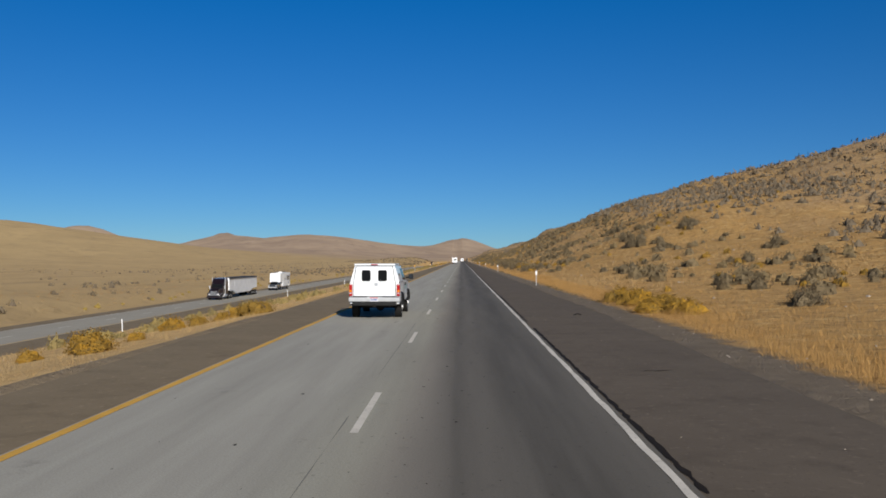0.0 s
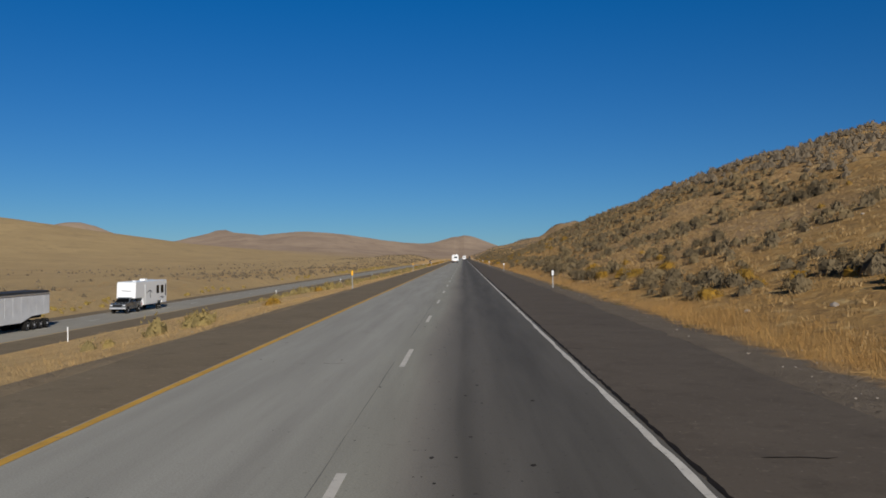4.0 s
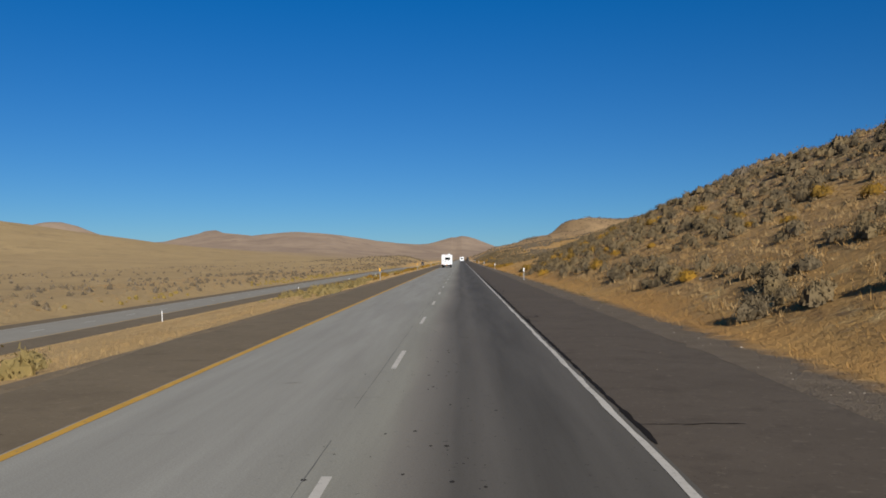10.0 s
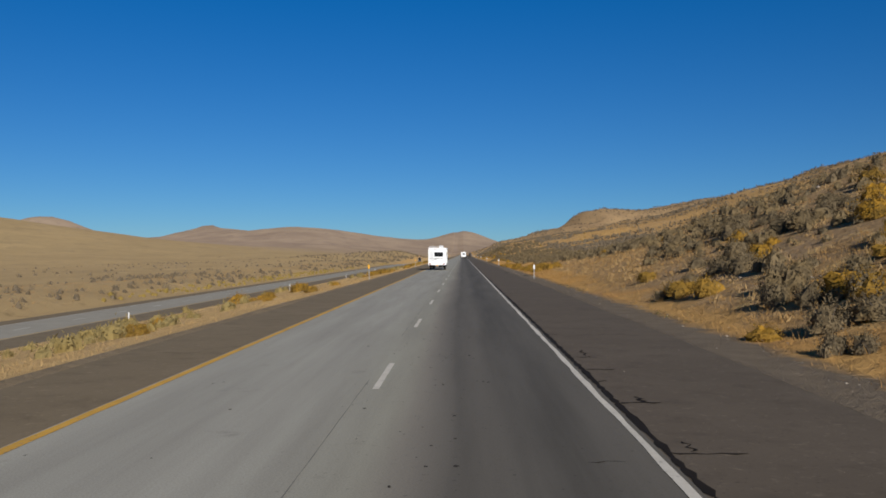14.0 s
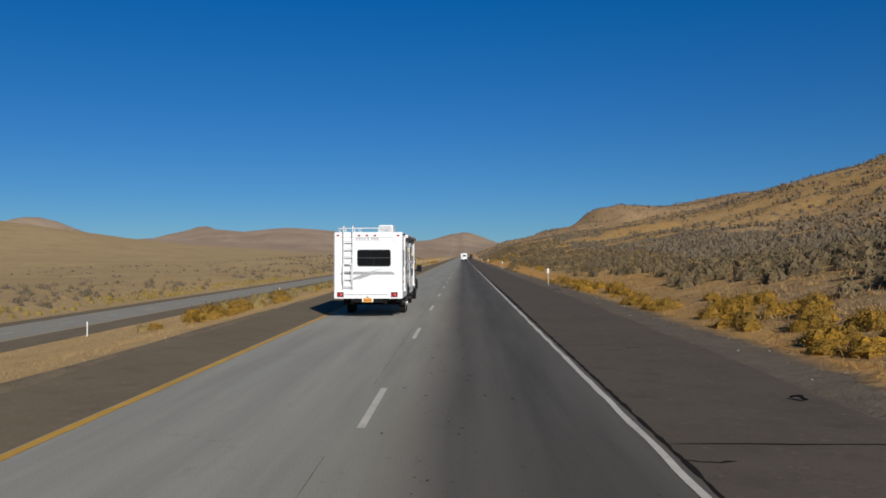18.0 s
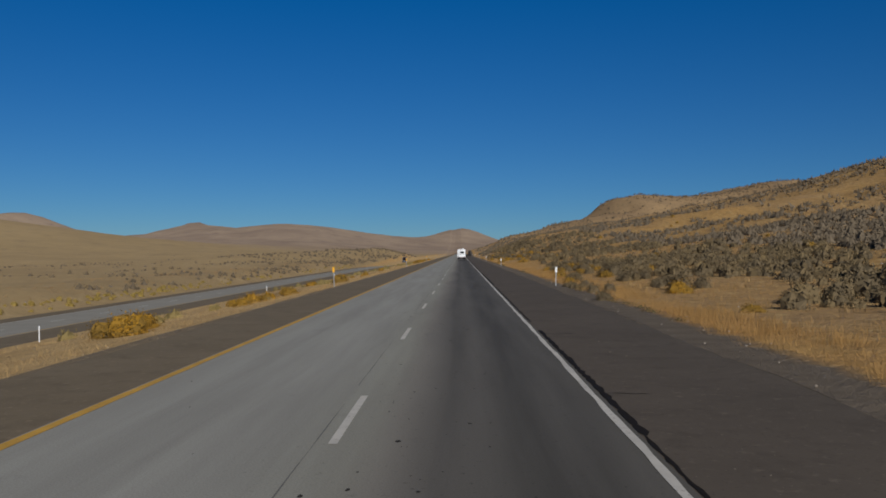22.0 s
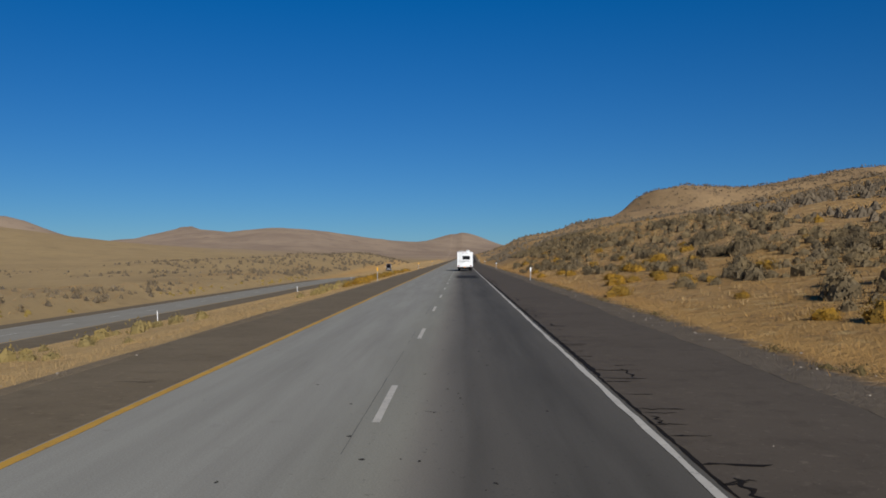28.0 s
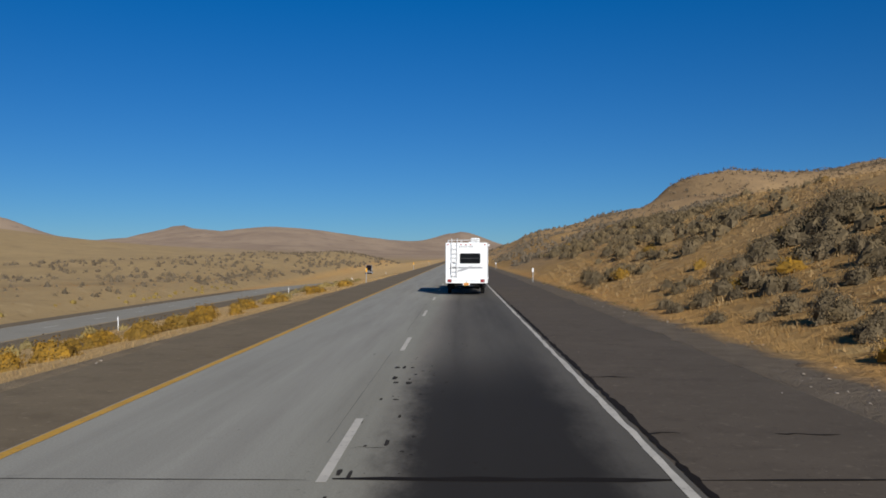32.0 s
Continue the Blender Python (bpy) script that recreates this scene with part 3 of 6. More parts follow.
def revolve_x(profile, cx, cy, cz, seg=28, bm=None):
    """Turns a profile of (x, radius) about a line along x."""
    own = bm or bmesh.new()
    rings = []
    for x, r in profile:
        rings.append([own.verts.new((cx + x, cy + r * math.cos(k * 2 * math.pi / seg), cz + r * math.sin(k * 2 * math.pi / seg))) for k in range(seg)])
    for a, b in zip(rings, rings[1:]):
        for k in range(seg):
            own.faces.new((a[k], a[(k + 1) % seg], b[(k + 1) % seg], b[k]))
    own.faces.new(rings[0])
    own.faces.new(rings[-1][::-1])
    bmesh.ops.recalc_face_normals(own, faces=own.faces)
    return own


M_RUBBER = plain("tyre_rubber", (0.016, 0.015, 0.014), rough=0.9, grain=90, relief=0.3, spec=0.2)
M_BLACK = plain("black_plastic", (0.011, 0.011, 0.011), rough=0.6, spec=0.25)
M_CHROME = plain("polished_rim", (0.72, 0.72, 0.72), rough=0.32, metal=0.55)
M_DARKRIM = plain("black_rim", (0.05, 0.05, 0.05), rough=0.4, metal=0.6)
M_WHITE = plain("white_body_paint", (0.83, 0.845, 0.85), (0.79, 0.80, 0.80), rough=0.28, coat=0.5, relief=0.0)
M_FIBRE = plain("white_fibreglass", (0.87, 0.88, 0.87), (0.83, 0.84, 0.825), rough=0.38, coat=0.15, relief=0.02, scale=1.3)
M_SILVER = plain("silver_white_paint", (0.58, 0.60, 0.61), (0.54, 0.56, 0.57), rough=0.3, coat=0.5, relief=0.0)
M_LADDER = plain("white_enamel_tube", (0.82, 0.82, 0.81), rough=0.4, relief=0.0)
M_BUMPER = plain("bright_bumper", (0.60, 0.61, 0.62), rough=0.3, metal=0.15, relief=0.0, coat=0.3)
# mirror base darkened to stand in for a dark reflection
M_MIRROR = plain("dark_mirror", (0.10, 0.10, 0.11), rough=0.1, metal=0.9, relief=0.0)
M_TRIM = plain("aluminium_trim", (0.66, 0.66, 0.65), rough=0.35, metal=0.7)
M_GLASS = plain("tinted_glass", (0.010, 0.011, 0.012), rough=0.10, relief=0.0, spec=0.05)
M_REDLAMP = plain("red_lens", (0.40, 0.010, 0.012), rough=0.2, relief=0.0, coat=0.4)
M_AMBERLAMP = plain("amber_lens", (0.75, 0.25, 0.01), rough=0.2, relief=0.0, coat=0.4)
M_CLEARLAMP = plain("clear_lens", (0.62, 0.62, 0.62), rough=0.15, relief=0.0, coat=0.4)
M_UNDER = plain("underbody", (0.014, 0.013, 0.012), rough=0.9, spec=0.1)
M_GREY = plain("grey_graphic", (0.42, 0.42, 0.425), rough=0.5, relief=0.0)
M_DKGREY = plain("charcoal_graphic", (0.055, 0.055, 0.06), rough=0.5, relief=0.0)
M_PLATE_Y = plain("yellow_plate", (0.78, 0.42, 0.02), rough=0.5, relief=0.0)
M_PLATE_W = plain("white_plate", (0.70, 0.70, 0.74), rough=0.5, relief=0.0)
M_PLATE_R = plain("red_plate_band", (0.55, 0.06, 0.06), rough=0.5, relief=0.0)
M_BLUE = plain("blue_bar", (0.04, 0.09, 0.30), rough=0.5, relief=0.0)
M_TEAL = plain("teal_decal", (0.01, 0.22, 0.27), rough=0.5, relief=0.0)
M_AWNING = plain("grey_awning_vinyl", (0.36, 0.36, 0.355), (0.30, 0.30, 0.295), rough=0.65, scale=1.2, relief=0.1)
M_CREAM = plain("cream_lamp", (0.62, 0.56, 0.40), rough=0.4)
M_SEMI = plain("dark_maroon_paint", (0.014, 0.008, 0.010), rough=0.3, coat=0.3, relief=0.0)
M_TRAILER = plain("white_trailer_side", (0.74, 0.75, 0.75), (0.62, 0.63, 0.63), rough=0.45, scale=1.0)
M_TARP = plain("dark_tarp", (0.035, 0.037, 0.04), rough=0.7)
M_SLATE = plain("slate_grey_paint", (0.085, 0.095, 0.105), rough=0.25, coat=0.6, relief=0.0)

# ---- delineator posts ----


def delineator(name, x, y, z, height, lens_mat, label, group, lean=0.0, width=0.055, post_mat=None):
    e = base(name, (x, y, z - 0.25))
    e.rotation_euler = (0, radians(lean), 0)
    bm = bmesh.new()
    # a flanged U channel
    width *= 0.55
    outline = [(-width, 0), (-width * .45, 0), (-width * .38, .025), (width * .38, .025), (width * .45, 0), (width, 0),
               (width, .004), (width * .5, .004), (width * .43, .03), (-width * .43, .03), (-width * .5, .004), (-width, .004)]
    lo = [bm.verts.new((px, py, 0)) for px, py in outline]
    hi = [bm.verts.new((px, py, height + 0.25)) for px, py in outline]
    bm.faces.new(lo)
    bm.faces.new(hi[::-1])
    for i in range(12):
        bm.faces.new((lo[(i + 1) % 12], lo[i], hi[i], hi[(i + 1) % 12]))
    bmesh.ops.recalc_face_normals(bm, faces=bm.faces)
    part("post", bm, post_mat or M_STEEL, e)
    top = height + 0.25
    wide = 1.2 if post_mat else 2.3
    part("reflector", plate_y(-0.012, 0.008, rounded(-width * wide, width * wide, top - 0.35, top + 0.02, 0.02, 2)), lens_mat, e)
    for zz in (top - 0.05, top - 0.28):
        bolt = bmesh.new()
        bmesh.ops.create_uvsphere(bolt, u_segments=6, v_segments=4, radius=0.011, matrix=Matrix.Translation((0, -0.014, zz)))
        part("bolt", bolt, M_STEEL, e)
    return tagged(e, label, "delineator post", group)


rnd = random.Random(7)
POSTS_Y = (-3.0, 75.6, 155.3, 233.6, 315.2, 392.2, 468.8, 547.0, 625.0, 705.7, 787.0, 866.0, 945.0)
for y in POSTS_Y:
    delineator("delineator_post", 6.38, y, -0.03, 1.27, M_REFLECT, "steel roadside post with a white reflector in shoulder gravel",
               "posts along the driving lane", rnd.uniform(-1.5, 1.5))
    bent = 70 < y < 80
    delineator("delineator_post", -8.2 if bent else -8.37, y - 1.7 if bent else y, -0.17, 1.40, M_AMBER,
               "steel median post knocked askew, topped with an amber reflector" if bent else "steel median post topped with an amber reflector",
               "posts along the median", -7.5 if bent else rnd.uniform(-3, 1.0))
for k in range(0, 13):
    y = 82.5 + 78.8 * k
    x = float(opp_x(y)) + 9.4
    delineator("delineator_post", x, y, float(land_z(x, y)), 1.25, M_REFLECT, "thin white post beside the opposite carriageway",
               "posts along the opposite carriageway", rnd.uniform(-2, 2), 0.075, M_REFLECT)

# ---- vehicles ----


def wheel(parent, x, y, r, w, rim_mat, side, spokes=8, hub=0.10):
    """side +1: outer face towards +x."""
    s = side
    prof = [(-w / 2, r * .62), (-w / 2, r * .90), (-w / 2 + .03, r * .985), (-w * .2, r), (w * .2, r), (w / 2 - .03, r * .985), (w / 2, r * .90), (w / 2, r * .62)]
    wh = part("wheel", revolve_x(prof, x, y, r, 30), M_RUBBER, parent, smooth=False)
    tread = bmesh.new()
    for k in range(26):
        a = k * 2 * math.pi / 26
        for q in (-1, 1):
            m = Matrix.Translation((x, y, r)) @ Matrix.Rotation(a + q * .06, 4, "X") @ Matrix.Translation((q * w * .32, 0, r - .004)) @ Matrix.Diagonal((w * .30, .045, .022, 1))
            bmesh.ops.create_cube(tread, size=1, matrix=m)
    part("tread", tread, M_RUBBER, wh)["kind"] = "stuff"
    rim = revolve_x([(s * (w / 2 - .06), .02), (s * (w / 2 - .06), r * .5), (s * (w / 2 - .012), r * .56), (s * (w / 2 + .004), r * .64), (s * (w / 2 - .03), r * .655)][::1], x, y, r, 28)
    part("rim", rim, rim_mat, wh, smooth=False)
    for k in range(spokes):
        sp = bmesh.new()
        a = k * 2 * math.pi / spokes
        m = Matrix.Translation((x + s * (w / 2 - .035), y, r)) @ Matrix.Rotation(a, 4, "X") @ Matrix.Translation((0, 0, r * .36)) @ Matrix.Diagonal((.035, .05, r * .32, 1))
        bmesh.ops.create_cube(sp, size=1, matrix=m)
        part("spoke", sp, rim_mat, wh)
    cap = revolve_x([(s * (w / 2 - .06), hub), (s * (w / 2 + .02), hub * .9), (s * (w / 2 + .05), hub * .5), (s * (w / 2 + .052), .01)], x, y, r, 16)
    part("hub_cap", cap, rim_mat, wh)
    return wh


def arch_pts(cy, cz, r, z0, n=10):
    """Arc from the back edge (smaller y) over the wheel to the front edge at height z0."""
    a = math.asin((z0 - cz) / r)
    return [(cy - r * math.cos(a + (math.pi - 2 * a) * i / n), cz + r * math.sin(a + (math.pi - 2 * a) * i / n)) for i in range(n + 1)]


def pickup(name, loc, rz, paint, label, flare=True, rim=None, canopy=False, rack=False, tow_mirrors=False, wheel_r=0.41, rear_y=1.27, wheelbase=3.64, bed_lights=True):
    """A four-wheel-drive extended-cab pickup; origin on the ground under the rear bumper, nose towards +y."""
    e = base(name, loc, rz)
    rim = rim or M_CHROME
    fy, L, W = rear_y + wheelbase, rear_y + wheelbase + 0.92, 0.985
    sill, rail, ar = 0.56, 1.36, wheel_r + 0.10
    cab0, cab1 = rear_y + 0.93, fy - 0.62       # back of cab, base of windscreen
    tuck = lambda z: 0.055 * max(0, (sill + .12 - z) / .12) ** 1 * .6 + 0.03 * max(0, (z - 1.15) / .25)
    # bed box
    back = [(0.08, 0.66), (0.06, rail - .02), (0.08, rail), (cab0 - .03, rail), (cab0 - .03, sill)]
    bed = back + arch_pts(rear_y, wheel_r, ar, sill)[::-1] + [(0.10, sill)]
    part("bed", prism(bed, -W, W, 0.018, tuck), paint, e)
    # cab lower body and nose
    nose = [(cab0, sill), (cab0, rail + .02), (cab1 - .02, rail + .02), (cab1 + .25, rail - .02), (L - .22, rail - .10), (L - .04, rail - .20), (L, 0.95), (L - .02, 0.62), (fy + ar + .06, 0.58)]
    nose += arch_pts(fy, wheel_r, ar, sill)[::-1]
    part("cab_body", prism(nose, -W, W, 0.02, tuck), paint, e)
    # greenhouse
    zr = 1.98
    lean = lambda z: 0.04 + 0.19 * max(0, (z - rail)) / (zr - rail)
    house = [(cab0 + .02, rail), (cab0 + .07, zr - .05), (cab0 + .16, zr), (cab1 - .62, zr), (cab1 - .52, zr - .03), (cab1 + .05, rail)]
    part("cab_roof", prism(house, -W, W, 0.03, lean), paint, e)
    # side glass, mirrored left and right
    zb, zt = rail + .05, zr - .10
    for s in (-1, 1):
        def gl(z, s=s):
            return -s * lean(z)
        x = s * (W + .003)
        mid = cab0 + .78
        rear_w = [(cab0 + .15, zb + .02), (cab0 + .21, zt), (mid - .12, zt), (mid - .06, zb + .02)]
        front_w = [(mid + .05, zb - .02), (mid - .01, zt), (cab1 - .66, zt), (cab1 - .14, zb + .02), (cab1 - .16, zb - .02)]
        part("side_window", plate_x(x, s * .006, rear_w, 0.0, gl), M_GLASS, e)
        part("side_window", plate_x(x, s * .006, front_w, 0.0, gl), M_GLASS, e)
        # doors: shut lines, handle, mirror
        for yy in (cab0 + .10, mid, cab1 + .02):
            part("door_seam", plate_x(s * (W - .004), s * .006, [(yy, sill + .05), (yy, rail), (yy + .012, rail), (yy + .012, sill + .05)], 0), M_BLACK, e)
        part("body_crease", plate_x(s * (W - .008), s * .022, [(cab0 + .04, .88), (cab0 + .04, .91), (cab1 + .05, .91), (cab1 + .05, .88)], .004), paint, e)
        h = part("door_handle", plate_x(s * (W - .005), s * .035, rounded(mid + .07, mid + .24, 1.18, 1.30, .04), .008), M_BLACK, e)
        mir = part("mirror", box(*sorted((s * (W + .10), s * (W + (.34 if tow_mirrors else .30)))), cab1 - .30, cab1 - .16, 1.42, 1.76 if tow_mirrors else 1.64, .035), M_BLACK, e)
        part("mirror_glass", plate_y(cab1 - .302, -.004, rounded(*sorted((s * (W + .125), s * (W + (.315 if tow_mirrors else .275)))), 1.45, 1.73 if tow_mirrors else 1.61, .03), 0), M_MIRROR, mir)
        part("mirror_arm", tube([(s * (W - .03), cab1 - .16, 1.47), (s * (W + .12), cab1 - .22, 1.50)], .03, 6), M_BLACK, mir)
        if tow_mirrors:
            part("mirror_arm", tube([(s * (W - .06), cab1 - .20, 1.60), (s * (W + .12), cab1 - .22, 1.62)], .022, 6), M_BLACK, mir)
        # wheel-arch flares
        if flare:
            for cy in (rear_y, fy):
                bm = bmesh.new()
                o = arch_pts(cy, wheel_r, ar + .10, sill - .06, 12)
                i = arch_pts(cy, wheel_r, ar - .005, sill - .06, 12)
                xo, xi = s * (W + .075), s * (W - .03)
                va = [[bm.verts.new((xx, y, z)) for y, z in pts] for xx, pts in ((xi, o), (xo, [(p[0] * .35 + q[0] * .65, p[1] * .35 + q[1] * .65) for p, q in zip(o, i)]), (xo, i), (xi, i))]
                for r0, r1 in zip(va, va[1:] + va[:1]):
                    for k in range(12):
                        bm.faces.new((r0[k], r0[k + 1], r1[k + 1], r1[k]))
                bmesh.ops.recalc_face_normals(bm, faces=bm.faces)
                part("wheel_flare", bm, M_BLACK, e)
        for cy in (rear_y, fy):
            wheel(e, s * (W - .13), cy, wheel_r, .27, rim, s)
        # lamps
        part("tail_lamp", box(*sorted((s * (W - .125), s * (W + .004))), .035, .20, .86, 1.30, .02), M_REDLAMP, e)
        part("turn_lamp", box(*sorted((s * (W - .105), s * (W + .008))), .029, .16, 1.02, 1.085, .012), M_AMBERLAMP, e)
        part("reverse_lamp", box(*sorted((s * (W - .100), s * (W + .008))), .029, .16, .955, .985, .008), M_CLEARLAMP, e)
        part("headlamp", box(*sorted((s * (W - .36), s * (W - .02))), L - .14, L - .005, .93, 1.13, .02), M_CLEARLAMP, e)
    # windscreen, rear glass
    ws = bmesh.new()
    q = [(-.86 + .02, cab1 + .045, rail + .03), (.84, cab1 + .045, rail + .03), (.72, cab1 - .525, zr - .06), (-.72, cab1 - .525, zr - .06)]
    ws.faces.new([ws.verts.new((x, y + .012, z + .012)) for x, y, z in q])
    bmesh.ops.solidify(ws, geom=ws.faces[:], thickness=.006)
    part("windscreen", ws, M_GLASS, e)
    part("rear_glass", plate_y(cab0 + .035, -.012, [(-.72, rail + .1), (.72, rail + .1), (.66, zr - .12), (-.66, zr - .12)], 0), M_GLASS, e)
    # bumpers, grille, chassis
    rb = part("rear_bumper", prism([(-.04, .66), (-.07, .80), (-.03, .83), (.16, .83), (.16, .64)], -W - .01, W + .01, .025), M_BUMPER, e)
    part("step_pad", box(-W + .02, -.30, -.065, .12, .828, .842, .003), M_BLACK, rb)
    part("step_pad", box(.30, W - .02, -.065, .12, .828, .842, .003), M_BLACK, rb)
    part("lower_valance", box(-.86, .86, -.02, .14, .50, .655, .03), M_BLACK, e)
    plate = part("number_plate", plate_y(-.078, -.006, rounded(-.155, .155, .665, .82, .012), 0), M_PLATE_W, rb)
    part("plate_band", plate_y(-.085, -.002, [(-.15, .785), (.15, .785), (.15, .815), (-.15, .815)], 0), M_PLATE_R, plate)
    for k in range(5):
        part("plate_bar", plate_y(-.085, -.002, [(-.12 + k * .05, .695), (-.09 + k * .05, .695), (-.09 + k * .05, .765), (-.12 + k * .05, .765)], 0), M_BLUE, plate)
    part("front_bumper", box(-W - .01, W + .01, L - .12, L + .06, .58, .80, .03), M_CHROME, e)
    part("grille", box(-.60, .60, L - .05, L + .012, .86, 1.12, .015), M_BLACK, e)
    part("chassis", box(-.55, .55, .25, L - .3, .42, .60, .02), M_UNDER, e)
    for cy in (rear_y, fy):
        ax = tube([(-W + .2, cy, wheel_r), (W - .2, cy, wheel_r)], .055, 8)
        bmesh.ops.create_uvsphere(ax, u_segments=10, v_segments=6, radius=.17, matrix=Matrix.Translation((.12, cy, wheel_r)))
        part("axle", ax, M_UNDER, e)
    part("tow_hitch", box(-.06, .06, -.10, .3, .45, .55, .01), M_UNDER, e)
    part("aerial", tube([(W - .12, cab1 + .35, rail - .02), (W - .13, cab1 + .28, rail + .85)], .005, 5), M_BLACK, e)
    if canopy:
        zt2, c1 = 2.05, cab0 + .04
        cl = lambda z: 0.03 + 0.19 * max(0, z - rail) / (zt2 - rail)
        shell = [(.045, rail), (.13, zt2 - .05), (.16, zt2 - .03), (c1 - .10, zt2 - .03), (c1 - .02, zt2 - .12), (c1, rail)]
        can = part("canopy", prism(shell, -W, W, .012, cl), M_WHITE, e)
        part("canopy_lid", box(-.80, .80, .10, c1 + .02, zt2 - .03, zt2 + .03, .025), M_WHITE, can)
        part("gutter", box(-.805, .805, .085, .115, zt2 - .045, zt2 - .028, .004), M_TRIM, can)
        part("brake_light", box(-.13, .13, .055, .105, zt2 - .025, zt2 + .012, .006), M_REDLAMP, can)
        # full-height rear hatch over the tailgate
        part("hatch_gap", plate_y(.058, -.022, [(-.832, .845), (.832, .845), (.832, rail - .03), (.715, zt2 - .055), (-.715, zt2 - .055), (-.832, rail - .03)], 0), M_BLACK, e)
        hatch = part("rear_hatch", plate_y(.035, -.03, [(-.815, .86), (.815, .86), (.815, rail - .03), (.70, zt2 - .07), (-.70, zt2 - .07), (-.815, rail - .03)], .01), M_WHITE, e)
        for sx in (-.32, .32):
            fr = part("window_seal", plate_y(.0075, -.010, rounded(sx - .175, sx + .175, 1.42, 1.84, .07), .003), M_BLACK, hatch)
            part("hatch_window", plate_y(-.0005, -.006, rounded(sx - .15, sx + .15, 1.445, 1.815, .055), 0), M_GLASS, fr)
        part("latch_box", box(.0, .14, -.012, .01, 1.25, 1.37, .008), M_TRIM, hatch)
        for sx in (-.62, -.24, .24, .62):
            part("hinge_bolt", revolve_x([(-.01, .012), (.01, .012)], sx, .0, 1.38, 8), M_BLACK, hatch)
        for s in (-1, 1):
            def cs(z, s=s):
                return -s * cl(z)
            d = part("side_door", plate_x(s * (W + .002), s * .016, [(.22, rail + .03), (.26, zt2 - .12), (c1 - .22, zt2 - .12), (c1 - .14, rail + .03)], .006, cs), M_WHITE, can)
            part("door_latch", plate_x(s * (W + .018), s * .02, rounded(1.05, 1.12, 1.60, 1.72, .02), .004, cs), M_BLACK, d)
            part("belt_seal", plate_x(s * (W - .034), s * .012, [(.07, rail - .006), (.07, rail + .012), (c1 - .02, rail + .012), (c1 - .02, rail - .006)], 0), M_BLACK, can)
            # door emblem: teal block with lettering bars
            mid = cab0 + .78
            part("door_emblem", plate_x(s * (W + .001), s * .003, [(mid + .34, 1.02), (mid + .34, 1.25), (mid + .50, 1.25), (mid + .50, 1.02)], 0), M_TEAL, e)
            part("emblem_peak", plate_x(s * (W + .0045), s * .002, [(mid + .35, 1.10), (mid + .42, 1.20), (mid + .49, 1.12), (mid + .46, 1.06), (mid + .42, 1.10), (mid + .38, 1.05)], 0), M_WHITE, e)
            for zz, ln in ((1.19, .26), (1.10, .28)):
                for k in range(5):
                    y0 = mid + .53 + k * ln / 5
                    part("letter_bar", plate_x(s * (W + .001), s * .002, [(y0, zz - .03), (y0, zz + .035), (y0 + ln / 8, zz + .035), (y0 + ln / 8, zz - .03)], 0), M_TEAL, e)
            for k in range(2):
                part("badge_bar", plate_x(s * (W + .001), s * .002, [(.42 + k * .13, 1.02), (.45 + k * .13, 1.10), (.53 + k * .13, 1.10), (.50 + k * .13, 1.02)], 0), M_GREY, e)
        part("roof_aerial", tube([(.1, cab0 + .9, zr), (.1, cab0 + .86, zr + .12)], .006, 5), M_BLACK, e)
    else:
        part("tailgate", plate_y(.05, -.03, rounded(-.80, .80, .86, rail - .01, .03), .008), paint, e)
        part("tailgate_handle", box(-.10, .10, .008, .03, 1.20, 1.27, .006), M_BLACK, e)
        part("bed_floor", box(-.80, .80, .15, cab0 - .08, rail - .02, rail + .004, .0), M_BLACK, e)
    if rack:
        fr = part("cab_rack", tube([(-.86, cab0 - .10, rail), (-.74, cab0 - .02, zr - .02), (.74, cab0 - .02, zr - .02), (.86, cab0 - .10, rail)], .03, 8), M_TRIM, e)
        for k in range(7):
            zz = rail + .13 + k * .075
            wx = .80 - .11 * (zz - rail) / .6
            part("rack_louvre", box(-wx, wx, cab0 - .09, cab0 - .045, zz, zz + .04, .006), M_TRIM, fr)
        tb = part("tool_box", box(-.88, .88, cab0 - .62, cab0 - .14, rail - .25, rail + .13, .02), M_TRIM, e)
        part("lid", box(-.90, .90, cab0 - .64, cab0 - .12, rail + .13, rail + .16, .008), M_TRIM, tb)
    return tagged(e, label, "pickup truck")


utility = pickup("pickup_truck", (-3.33, 32.78, 0), 0, M_WHITE, "white four-wheel-drive utility pickup with a tall canopy and black wheel flares", canopy=True)
utility.scale = (.965, 1, 1)
pickup("pickup_truck", (-3.54, 442.35, 0), 0, M_SILVER, "pale lifted pickup with louvred cab rack hitched to a trailer", rack=True,
       tow_mirrors=True, wheel_r=.44, wheelbase=3.9, rim=M_DARKRIM)


